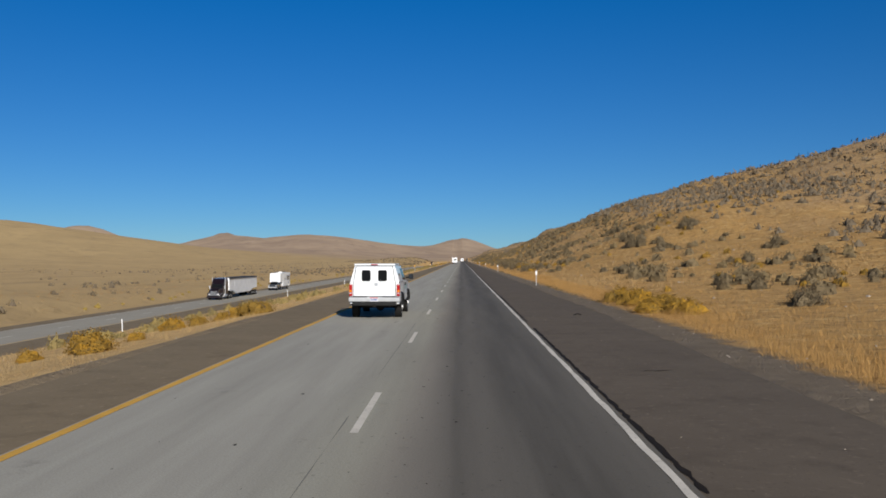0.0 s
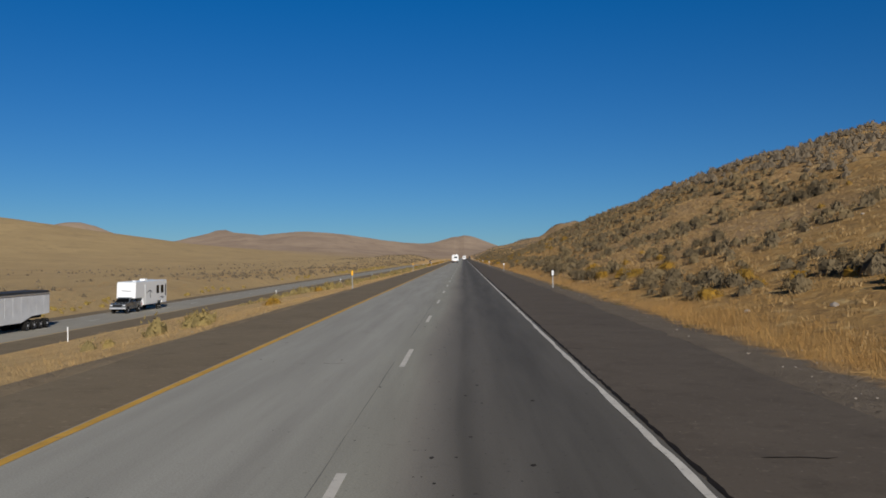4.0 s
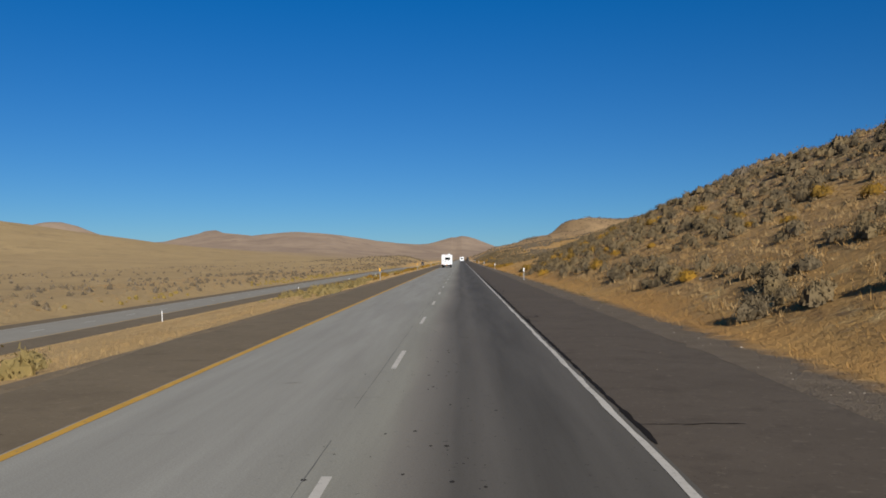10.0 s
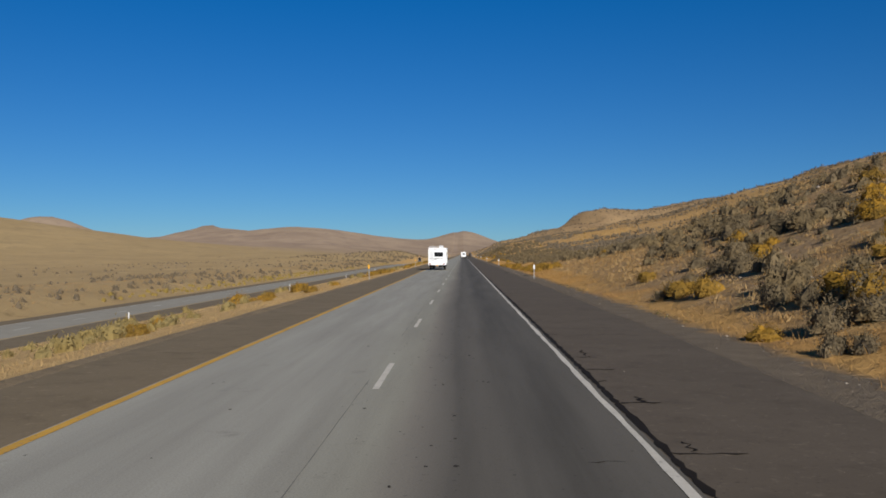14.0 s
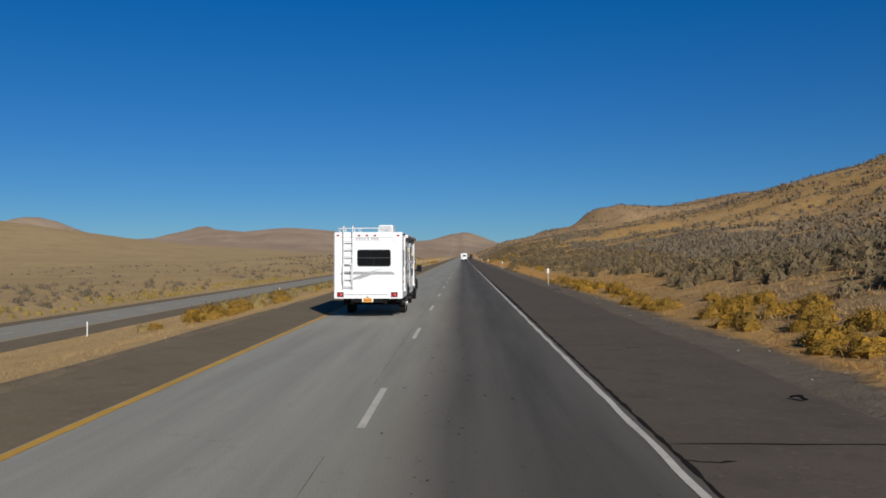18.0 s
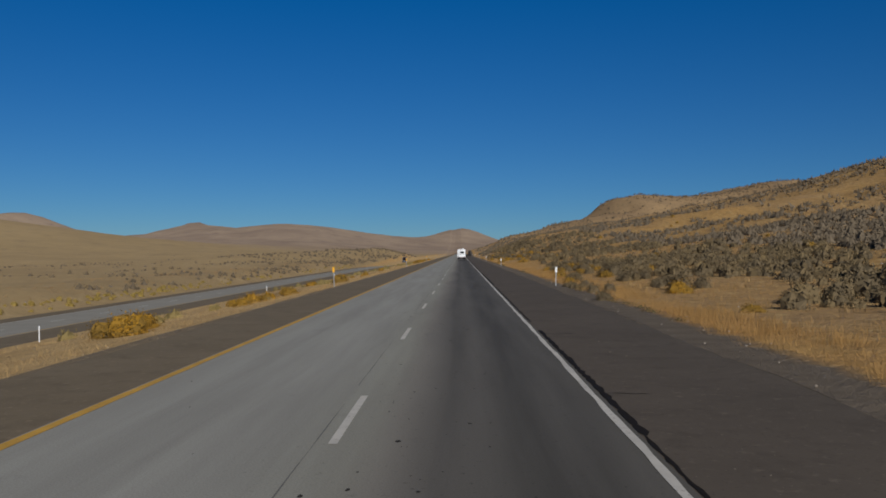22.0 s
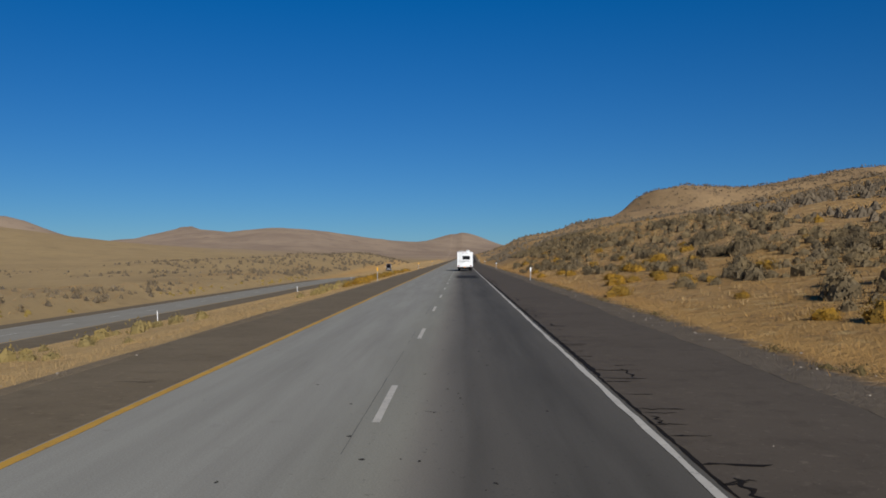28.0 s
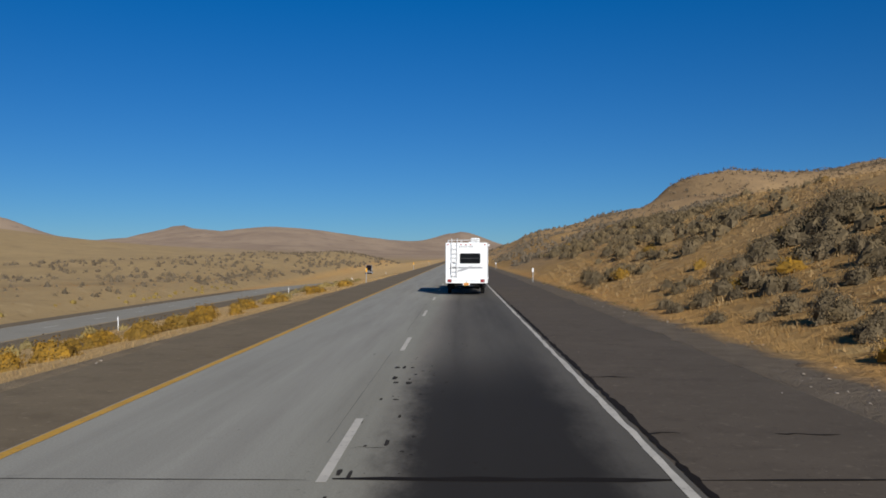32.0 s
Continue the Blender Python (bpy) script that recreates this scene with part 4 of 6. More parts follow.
def travel_trailer(loc, label):
    """A white fibreglass travel trailer; origin on the ground under the middle of the rear wall, nose towards +y."""
    e = base("travel_trailer", loc)
    W, L, z0, z1 = 1.22, 6.85, .70, 3.08
    wells = [(2.52, z0), (2.60, 1.02), (2.72, 1.10), (4.28, 1.10), (4.40, 1.02), (4.48, z0)]
    side = [(0, z0 + .29), (.03, z0), *wells, (L - .45, z0), (L - .02, 1.15), (L + .02, 1.9), (L - .30, z1 - .05), (L - .42, z1), (.06, z1), (0, z1 - .08)]
    part("body", prism(side[::-1], -W, W, .035), M_FIBRE, e)
    # rear cap: raised frame, recessed panel, lower skirt
    rim = rounded(-1.06, 1.02, 1.06, 2.77, .10)
    out = rounded(-1.085, 1.045, 1.035, 2.795, .115)
    bm = bmesh.new()
    ring = [[bm.verts.new((x, y, z)) for x, z in pts] for y, pts in ((.004, out), (-.022, out), (-.022, rim), (.004, rim))]
    n = len(rim)
    for a, b in zip(ring, ring[1:]):
        for k in range(n):
            bm.faces.new((a[k], a[(k + 1) % n], b[(k + 1) % n], b[k]))
    bmesh.ops.recalc_face_normals(bm, faces=bm.faces)
    part("rear_panel_rim", bm, M_FIBRE, e)
    sk = part("rear_skirt", prism([(-.045, z0), (-.045, .97), (-.01, 1.0), (.1, 1.0), (.1, z0)], -W - .005, W + .005, .02), M_FIBRE, e)
    part("skirt_groove", plate_y(-.047, -.004, rounded(-.86, .72, .83, .86, .012), 0), M_TRIM, sk)
    part("top_groove", plate_y(-.001, -.006, [(-1.05, 2.90), (1.0, 2.90), (.9, 2.885), (-1.0, 2.885)], 0), M_TRIM, e)
    # rear window
    win = part("rear_window_frame", plate_y(-.001, -.028, rounded(-.40, .80, 1.855, 2.45, .08), .006), M_BLACK, e)
    part("pane", plate_y(-.028, -.006, rounded(-.36, .76, 2.17, 2.41, .05), 0), M_GLASS, win)
    part("pane", plate_y(-.028, -.006, rounded(-.36, .19, 1.895, 2.145, .05), 0), M_GLASS, win)
    part("pane", plate_y(-.028, -.006, rounded(.215, .76, 1.895, 2.145, .05), 0), M_GLASS, win)
    part("window_bar", box(-.37, .77, -.04, -.028, 2.147, 2.168, .003), M_DKGREY, win)
    # lamps along the top and tail lamps
    for x in (-1.09, -.34, -.05, .23, 1.06):
        part("marker_lamp", box(x - .05, x + .05, -.022, .005, 2.93, 2.985, .008), M_REDLAMP, e)
    for x in (-1.0, .93):
        tl = part("tail_lamp", box(x - .12, x + .12, -.062, -.03, .755, .935, .012), M_BLACK, e)
        part("red_lens", box(x - .10, x + .10, -.072, -.055, .775, .915, .008), M_REDLAMP, tl)
        part("clear_lens", box(x + .005, x + .05, -.076, -.065, .82, .86, .006), M_GREY, tl)
    ph = part("plate_holder", prism([(-.075, .58), (-.075, .75), (-.03, .78), (-.02, .58)], -.22, .18, .012), M_FIBRE, e)
    pl = part("number_plate", plate_y(-.078, -.006, rounded(-.17, .13, .575, .73, .012), 0), M_PLATE_Y, ph)
    for k in range(6):
        part("plate_bar", plate_y(-.085, -.002, [(-.145 + k * .045, .60), (-.12 + k * .045, .60), (-.12 + k * .045, .69), (-.145 + k * .045, .69)], 0), M_PLATE_R, pl)
    part("plate_lamp", box(-.06, .02, -.09, -.03, .745, .775, .006), M_BLACK, ph)
    # maker's name across the back: plain bars
    for k, (a, w) in enumerate(((-.46, .085), (-.36, .085), (-.26, .075), (-.17, .06), (-.10, .03), (-.05, .075), (.09, .075), (.18, .085), (.28, .09))):
        part("name_bar", plate_y(-.001, -.004, [(a, 2.805), (a + w, 2.805), (a + w - .015, 2.875), (a + .015, 2.875)], 0), M_GREY, e)
    # rear stripes and a feathered swash
    for zz, hh, m in ((1.66, .018, M_GREY), (1.62, .026, M_DKGREY), (1.585, .018, M_DKGREY), (1.56, .012, M_GREY)):
        dx = (1.69 - zz) * .9
        part("stripe", plate_y(-.001, -.003, [(-.92 - dx, zz - hh / 2), (.85 + dx, zz - hh / 2), (.85 + dx - .02, zz + hh / 2), (-.92 - dx + .02, zz + hh / 2)], 0), m, e)
    for k in range(10):
        # overlapping tapered streaks that fan down to the side from the stripes
        a, b = -.70 + k * .062, -.02 + k * .036
        lo2 = 1.31 + (k * 37 % 5) * .024 + k * .014
        part("swash", plate_y(-.0045 - k * .0010, -.003, [(a, lo2), (b - .18, 1.585 + k * .005), (b + .14, 1.645 + k * .004), (a + .09, lo2 + .012)], 0), M_GREY, e)
    part("swash", plate_y(-.013, -.003, [(.10, 1.66), (.48, 1.765), (.50, 1.78), (.12, 1.69)], 0), M_GREY, e)
    # ladder
    lad = part("ladder", tube([(-.87, -.14, 1.07), (-.87, -.155, 1.12), (-.87, -.16, 3.16), (-.87, -.12, 3.27), (-.87, .10, 3.30), (-.87, .42, 3.22), (-.87, .46, 3.08)], .019, 8), M_LADDER, e)
    part("ladder_rail", tube([(-.55, -.14, 1.07), (-.55, -.155, 1.12), (-.55, -.16, 3.16), (-.55, -.12, 3.27), (-.55, .10, 3.30), (-.55, .42, 3.22), (-.55, .46, 3.08)], .019, 8), M_LADDER, lad)
    for k in range(7):
        zz = 1.16 + k * .265
        part("rung", tube([(-.87, -.16, zz), (-.55, -.16, zz)], .017, 8), M_LADDER, lad)
        part("rung_pad", box(-.85, -.57, -.176, -.144, zz - .022, zz - .012, .004), M_GREY, lad)
    part("ladder_foot", tube([(-.89, -.19, 1.30), (-.89, -.19, 1.92), (-.86, -.19, 2.0), (-.62, -.19, 2.0), (-.59, -.19, 1.92), (-.59, -.19, 1.30)], .014, 8), M_LADDER, lad)
    for zz in (1.72, 2.62):
        for x in (-.87, -.55):
            part("stand_off", tube([(x, -.16, zz), (x, .0, zz)], .012, 6), M_LADDER, lad)
    # roof rail, air conditioner, vents
    rail = part("roof_rail", tube([(-1.08, 2.2, 3.20), (-1.10, .14, 3.20), (-1.0, .08, 3.21), (.45, .08, 3.22), (.60, .25, 3.20), (.62, 2.2, 3.18)], .018, 8), M_LADDER, e)
    for x, y in ((-1.09, .4), (-1.09, 1.6), (-.35, .08), (-.28, .08), (.35, .09), (.61, .9), (.62, 2.1)):
        part("rail_post", tube([(x, y, z1 - .01), (x, y, 3.19)], .014, 6), M_LADDER, rail)
    ac = part("air_conditioner", box(.26, .79, 1.1, 2.1, z1, z1 + .29, .06), M_FIBRE, e)
    for k in range(6):
        part("ac_louvre", box(.30, .75, 1.088, 1.10, z1 + .05 + k * .035, z1 + .068 + k * .035, .003), M_GREY, ac)
    for y in (3.2, 4.6, 5.9):
        v = part("roof_vent", box(.15, .62, y, y + .5, z1, z1 + .10, .03), M_FIBRE, e)
        part("vent_base", box(.12, .65, y - .03, y + .53, z1 - .002, z1 + .02, .004), M_TRIM, v)
    # kerb side (x = +W): windows, two doors, stripes, awning
    S = W

    def sidep(name, pts, m, parent=None, t=.004, off=0.0, bev=0.0, label=""):
        return part(name, plate_x(S - .001 + off, t, pts, bev), m, parent or e, label)

    def framed(name, y0, y1, za, zb, r=.06):
        f = sidep(name, rounded(y0, y1, za, zb, r), M_BLACK, t=.022, bev=.004)
        sidep("pane", rounded(y0 + .04, y1 - .04, za + .04, zb - .04, r * .7), M_GLASS, f, .005, .022)
        return f

    framed("side_window", .20, .98, 1.84, 2.42)
    framed("side_window", L - .62, L - .26, 1.86, 2.36, .05)
    for zz, hh, m in ((1.655, .02, M_GREY), (1.62, .022, M_DKGREY), (1.585, .03, M_GREY), (1.545, .018, M_DKGREY)):
        for a, b in ((.14, 1.06), (1.84, 3.80), (4.84, L - .03)):
            sidep("side_stripe", [(a, zz - hh / 2), (b, zz - hh / 2), (b, zz + hh / 2), (a + .02, zz + hh / 2)], m, t=.003)
    for k, (a, b) in enumerate(((1.95, 2.75), (2.10, 2.95), (2.0, 2.45), (4.95, 5.45), (5.05, 5.55))):
        sidep("side_swash", [(a, 1.66), (b, 1.98 + .02 * k), (b + .04, 2.01 + .02 * k), (a + .16, 1.67)], M_GREY, t=.003, off=.001 + .001 * k)
    for (a, b) in ((1.08, 1.80), (3.86, 4.76)):
        fr = sidep("door_frame", rounded(a - .035, b + .035, .90, 2.80, .10), M_TRIM, t=.016, bev=.004)
        dr = sidep("door", rounded(a, b, .93, 2.765, .085), M_FIBRE, fr, .014, .016, .004)
        f = sidep("door_window", rounded(a + .17, b - .17, 1.86, 2.60, .05), M_BLACK, dr, .014, .030, .003)
        sidep("pane", rounded(a + .20, b - .20, 1.89, 2.57, .04), M_GLASS, f, .004, .044)
        sidep("door_stripe", [(a + .01, 1.545), (b - .01, 1.545), (b - .01, 1.66), (a + .01, 1.66)], M_GREY, dr, .003, .030)
        sidep("drip_cap", rounded(a - .05, b + .05, 2.79, 2.83, .015), M_BLACK, fr, .05)
        sidep("latch", rounded(a + .04, a + .12, 1.66, 1.84, .02), M_BLACK, dr, .03, .030)
        part("step_well", box(S - .35, S - .012, a + .03, b - .03, .66, .90, .01), M_BLACK, e)
        part("folding_step", box(S - .30, S + .04, a + .05, b - .05, .52, .56, .008), M_DARKRIM, e)
    gr = part("grab_handle", tube([(S + .0, 3.79, 1.30), (S + .10, 3.78, 1.36), (S + .13, 3.78, 1.9), (S + .02, 3.80, 2.05)], .016, 8), M_GREY, e)
    part("grip", tube([(S + .12, 3.78, 1.42), (S + .13, 3.78, 1.72)], .028, 8), M_BLACK, gr)
    part("grab_handle", tube([(S + .0, 1.03, 1.52), (S + .05, 1.03, 1.56), (S + .05, 1.03, 1.80), (S, 1.03, 1.84)], .014, 6), M_BLACK, e)
    # maker's emblem: plain dark swoosh with two bars
    sidep("emblem", [(2.92, 2.38), (2.98, 2.30), (2.97, 2.15), (3.03, 2.08), (3.12, 2.10), (3.16, 2.22), (3.12, 2.38), (3.16, 2.52), (3.10, 2.46), (3.04, 2.53), (3.02, 2.42)], M_DKGREY, t=.004)
    for k in range(6):
        sidep("name_bar", [(2.62 + k * .055, 2.42), (2.66 + k * .055, 2.42), (2.66 + k * .055, 2.49), (2.62 + k * .055, 2.49)], M_DKGREY, t=.003)
    for k in range(3):
        sidep("name_bar", [(3.24 + k * .06, 2.10), (3.285 + k * .06, 2.10), (3.285 + k * .06, 2.18), (3.24 + k * .06, 2.18)], M_DKGREY, t=.003)
    for y in (3.16, 5.72):
        part("porch_lamp", box(S, S + .07, y - .07, y + .07, 2.38 if y < 4 else 2.22, 2.52 if y < 4 else 2.36, .015), M_CREAM, e)
    vent = sidep("fridge_vent", rounded(4.92, 5.28, 1.36, 1.80, .02), M_FIBRE, t=.012, bev=.003)
    for k in range(3):
        sidep("vent_slot", [(4.96, 1.42 + k * .12), (5.24, 1.42 + k * .12), (5.24, 1.45 + k * .12), (4.96, 1.45 + k * .12)], M_BLACK, vent, .003, .012)
    sidep("hatch", rounded(6.30, 6.58, 1.02, 1.46, .02), M_FIBRE, t=.010, bev=.003)
    sidep("outlet_cover", rounded(2.98, 3.10, 1.20, 1.31, .02), M_CREAM, t=.03, bev=.006)
    sidep("outlet_cover", rounded(5.0, 5.10, 1.16, 1.30, .02), M_FIBRE, t=.03, bev=.006)
    for y in (2.40, 5.42):
        sidep("bracket", [(y, 1.16), (y + .03, 1.16), (y + .03, 1.30), (y + .14, 1.26), (y + .14, 1.285), (y + .02, 1.34), (y, 1.33)], M_BLACK, t=.02)
    sidep("bracket", rounded(3.42, 3.46, 1.14, 1.32, .01), M_BLACK, t=.02)
    part("marker_lamp", box(S, S + .02, .28, .36, 1.26, 1.34, .006), M_REDLAMP, e)
    part("marker_lamp", box(S, S + .02, L - .14, L - .07, 1.42, 1.49, .006), M_AMBERLAMP, e)
    aw = part("awning_roll", tube([(S + .085, .72, 2.94), (S + .085, L - .32, 2.94)], .060, 14), M_AWNING, e)
    part("awning_rail", box(S, S + .05, .2, L - .2, 2.985, 3.02, .006), M_BLACK, aw)
    part("awning_valance", box(S + .0, S + .03, .75, L - .35, 2.80, 2.90, .01), M_GREY, aw)
    for y in (.72, L - .32):
        arm = part("awning_arm", box(S + .005, S + .055, y - .03, y + .03, .98, 2.95, .01), M_LADDER, aw)
        part("arm_cap", box(S + .0, S + .15, y - .03, y + .03, 2.875, 2.995, .03), M_LADDER, arm)
        part("arm_bracket", box(S + .0, S + .08, y - .05, y + .05, .93, 1.03, .012), M_LADDER, arm)
        part("arm_lever", box(S + .05, S + .075, y - .02, y + .02, 1.95, 2.02, .005), M_FIBRE, arm)
    # corner trim
    for x in (-W, W):
        part("corner_trim", box(x - .018, x + .018, -.012, .02, z0 + .32, z1 - .06, .006), M_TRIM, e)
    # running gear
    for s in (-1, 1):
        for y in (3.04, 3.94):
            wheel(e, s * (W - .20), y, .36, .21, M_CHROME, s, 6, .07)
        part("wheel_well", box(*sorted((s * (W - .42), s * (W - .03))), 2.6, 4.4, 1.06, 1.10, .0), M_UNDER, e)
        part("mud_flap", box(*sorted((s * (W - .35), s * (W - .05))), 2.50, 2.52, .34, .74, .0), M_RUBBER, e)
        part("stabiliser_jack", box(*sorted((s * .75, s * .95)), .45, .55, .45, .72, .01), M_UNDER, e)
        part("frame_rail", box(*sorted((s * .55, s * .65)), .1, L + .2, .50, .69, .006), M_UNDER, e)
    for y in (3.04, 3.94):
        part("axle", tube([(-W + .25, y, .36), (W - .25, y, .36)], .04, 8), M_UNDER, e)
    part("drain_pipe", tube([(-.9, 1.6, .60), (.9, 1.6, .58)], .045, 8), M_BLACK, e)
    part("bumper_tube", box(-.62, .58, .02, .12, .56, .66, .01), M_UNDER, e)
    part("draw_bar", prism([(L - .3, .50), (L - .3, .62), (8.55, .62), (8.70, .56), (8.55, .50)], -.09, .09, .01), M_UNDER, e)
    for s in (-1, 1):
        part("draw_arm", tube([(s * .8, L - .1, .56), (0, 8.35, .56)], .05, 6), M_UNDER, e)
    for x in (-.18, .18):
        part("gas_bottle", revolve_x([(-.14, .05), (-.12, .13), (.12, .13), (.14, .05)], x, 7.15, .80, 16), M_FIBRE, e)
    part("tongue_jack", tube([(0, 7.6, .5), (0, 7.6, 1.15)], .035, 8), M_UNDER, e)
    return tagged(e, label, "travel trailer")


travel_trailer((-3.49, 433.45, 0), "white fibreglass travel trailer with rear ladder, grey stripes, rolled awning")


def fifth_wheel(loc, rz):
    """A white fifth-wheel trailer with dark swirls; origin at the hitch point on the ground, body behind (towards -y)."""
    e = base("fifth_wheel_trailer", loc, rz)
    W = 1.22
    side = [(1.9, 1.80), (1.75, 3.72), (1.50, 3.90), (-9.7, 3.95), (-9.88, 3.8), (-9.8, .8), (-8.0, .8), (-7.9, 1.15), (-6.2, 1.15), (-6.1, .8), (-1.2, .8), (-.75, 1.80)]
    part("body", prism(side, -W, W, .06), M_FIBRE, e)
    for s in (-1, 1):
        x = s * W
        for y0, y1, a, b in ((-6.75, -5.75, 2.15, 3.25), (-8.55, -7.45, 2.15, 3.25), (-9.55, -9.2, 1.75, 3.35)):
            f = part("side_window", plate_x(x, s * .02, rounded(y0, y1, a, b, .08), .004), M_BLACK, e)
            part("pane", plate_x(x + s * .02, s * .005, rounded(y0 + .05, y1 - .05, a + .05, b - .05, .05), 0), M_GLASS, f)
        # sweeping crescents on the slide-out and below the windows
        for cy, cz, ry, rz2, a0, a1, w in ((-3.1, 1.95, 1.15, .75, .35, 2.9, .16), (-3.75, 2.30, .55, .75, -1.5, .9, .14), (-7.9, 1.25, .95, .45, .3, 2.8, .11), (-8.2, 1.75, .6, .35, 3.4, 5.9, .09)):
            arc = [a0 + (a1 - a0) * i / 12 for i in range(13)]
            o = [(cy + ry * math.cos(a), cz + rz2 * math.sin(a)) for a in arc]
            i2 = [(cy + (ry - w * math.sin(math.pi * k / 12)) * math.cos(a), cz + (rz2 - w * math.sin(math.pi * k / 12)) * math.sin(a)) for k, a in enumerate(arc)]
            part("swirl", plate_x(x + s * (.034 if cy > -5 else .001), s * .004, o + i2[-2:0:-1], 0), M_DKGREY, e)
        part("slide_out", box(*sorted((x, x + s * .03)), -5.3, -1.5, 1.0, 3.55, .01), M_FIBRE, e)
        for y in (-6.62, -7.48):
            wheel(e, s * (W - .18), y, .37, .21, M_CHROME, s, 6, .07)
        part("landing_leg", box(*sorted((s * .9, s * 1.0)), -1.25, -1.15, .25, .85, .01), M_UNDER, e)
        part("frame_rail", box(*sorted((s * .5, s * .6)), -9.5, -1.0, .62, .80, .006), M_UNDER, e)
    part("air_conditioner", box(-.35, .35, -4.7, -3.7, 3.92, 4.18, .05), M_FIBRE, e)
    part("roof_vent", box(-.3, .2, -1.2, -.7, 3.90, 4.02, .03), M_FIBRE, e)
    part("front_swash", plate_y(1.84, .02, [(-.7, 2.75), (.5, 2.85), (.6, 2.75), (-.5, 2.62)], 0), M_GREY, e)
    part("pin_box", box(-.25, .25, -.6, .2, 1.30, 1.78, .03), M_UNDER, e)
    return tagged(e, "white fifth-wheel camper with dark swirl graphics towed along the opposite carriageway", "camper trailer")


FW_Y = 199.0
pickup("pickup_truck", (float(opp_x(FW_Y)) - 1.6, FW_Y + 5.83, OPP_Z), 180, M_SLATE, "slate-grey pickup towing the fifth-wheel camper on the opposite carriageway", flare=False)
fifth_wheel((float(opp_x(FW_Y)) - 1.6, FW_Y + 4.6, OPP_Z), 180)


def semi_truck(name, loc, rz, paint, label, trailer=True):
    """A long-nosed tractor with a belly-dump grain trailer; origin under the front bumper, nose towards +y."""
    e = base(name, loc, rz)
    hood = [(-.05, .45), (0, .75), (-.05, 1.55), (-.35, 1.80), (-2.2, 2.0), (-2.2, .9), (-1.75, .9), (-1.70, 1.15), (-.75, 1.15), (-.70, .45)]
    part("hood", prism(hood, -.85, .85, .06), paint, e)
    cabp = [(-2.15, .75), (-2.15, 2.0), (-2.55, 2.75), (-3.0, 3.0), (-3.4, 3.05), (-3.4, .75)]
    part("cab", prism(cabp, -1.1, 1.1, .06), paint, e)
    part("sleeper", box(-1.2, 1.2, -5.3, -3.42, .8, 3.35, .10), paint, e)
    part("roof_fairing", prism([(-2.9, 3.0), (-3.6, 3.65), (-5.25, 3.75), (-5.25, 3.3), (-3.4, 3.0)], -1.1, 1.1, .06), paint, e)
    ws = part("windscreen", prism([(-2.17, 2.05), (-2.15, 2.06), (-2.53, 2.72), (-2.57, 2.70)], -.98, .98, 0), M_GLASS, e)
    gr = part("grille", box(-.55, .55, -.10, .03, .75, 1.60, .03), M_DARKRIM, e)
    for k in range(7):
        part("grille_bar", box(-.48 + k * .16 - .02, -.48 + k * .16 + .02, .02, .045, .80, 1.55, .006), M_BUMPER, gr)
    part("front_bumper", box(-1.2, 1.2, -.25, .08, .35, .72, .05), paint, e)
    for s in (-1, 1):
        part("headlamp", box(*sorted((s * .6, s * .88)), -.22, .01, .85, 1.10, .03), M_CLEARLAMP, e)
        part("front_fender", prism([(-.35, .75), (-.45, 1.15), (-.9, 1.30), (-1.6, 1.22), (-2.0, .9), (-1.7, .9), (-1.5, 1.1), (-.9, 1.1), (-.65, .8)], *sorted((s * .82, s * 1.2)), .02), paint, e)
        part("door_window", plate_x(s * 1.102, s * .006, [(-2.35, 2.0), (-2.62, 2.65), (-3.25, 2.7), (-3.25, 2.0)], 0), M_GLASS, e)
        part("mirror", box(*sorted((s * 1.25, s * 1.45)), -2.45, -2.35, 1.85, 2.45, .02), M_CHROME, e)
        part("mirror_arm", tube([(s * 1.08, -2.5, 2.3), (s * 1.3, -2.4, 2.3)], .02, 6), M_CHROME, e)
        part("exhaust_stack", tube([(s * 1.15, -3.38, .9), (s * 1.15, -3.38, 3.9)], .075, 10), M_CHROME, e)
        part("fuel_tank", tube([(s * .95, -2.6, .72), (s * .95, -4.4, .72)], .30, 14), M_CHROME, e)
        wheel(e, s * 1.02, -1.22, .50, .28, M_CHROME, s, 8, .12)
        for y in (-5.6, -6.95):
            wheel(e, s * 1.0, y, .50, .50, M_CHROME, s, 8, .12)
            part("mud_guard", prism([(y - .6, .75), (y - .45, 1.06), (y + .45, 1.06), (y + .6, .75), (y + .5, .75), (y + .4, 1.0), (y - .4, 1.0), (y - .5, .75)], *sorted((s * .75, s * 1.25)), .0), M_BLACK, e)
    part("chassis", box(-.5, .5, -7.6, -.3, .65, .95, .02), M_UNDER, e)
    for k in range(5):
        part("clearance_lamp", box(-.8 + k * .4 - .05, -.8 + k * .4 + .05, -3.05, -2.97, 3.03, 3.07, .01), M_AMBERLAMP, e)
    tagged(e, label, "semi truck")
    if trailer:
        t = base("grain_trailer", loc, rz)
        y0, y1 = -5.75, -27.0
        tub = [(y0, 1.45), (y0, 3.55), (y1, 3.55), (y1, 1.45), (y1 + 3.6, 1.35), (y1 + 5.6, .85), (y0 - 4.8, .85), (y0 - 2.8, 1.35)]
        part("tub", prism(tub, -1.25, 1.25, .03), M_TRAILER, t)
        part("tarp", prism([(y0 - .1, 3.5), (y0 - .1, 3.78), (y1 + .1, 3.78), (y1 + .1, 3.5)], -1.28, 1.28, .08), M_TARP, t)
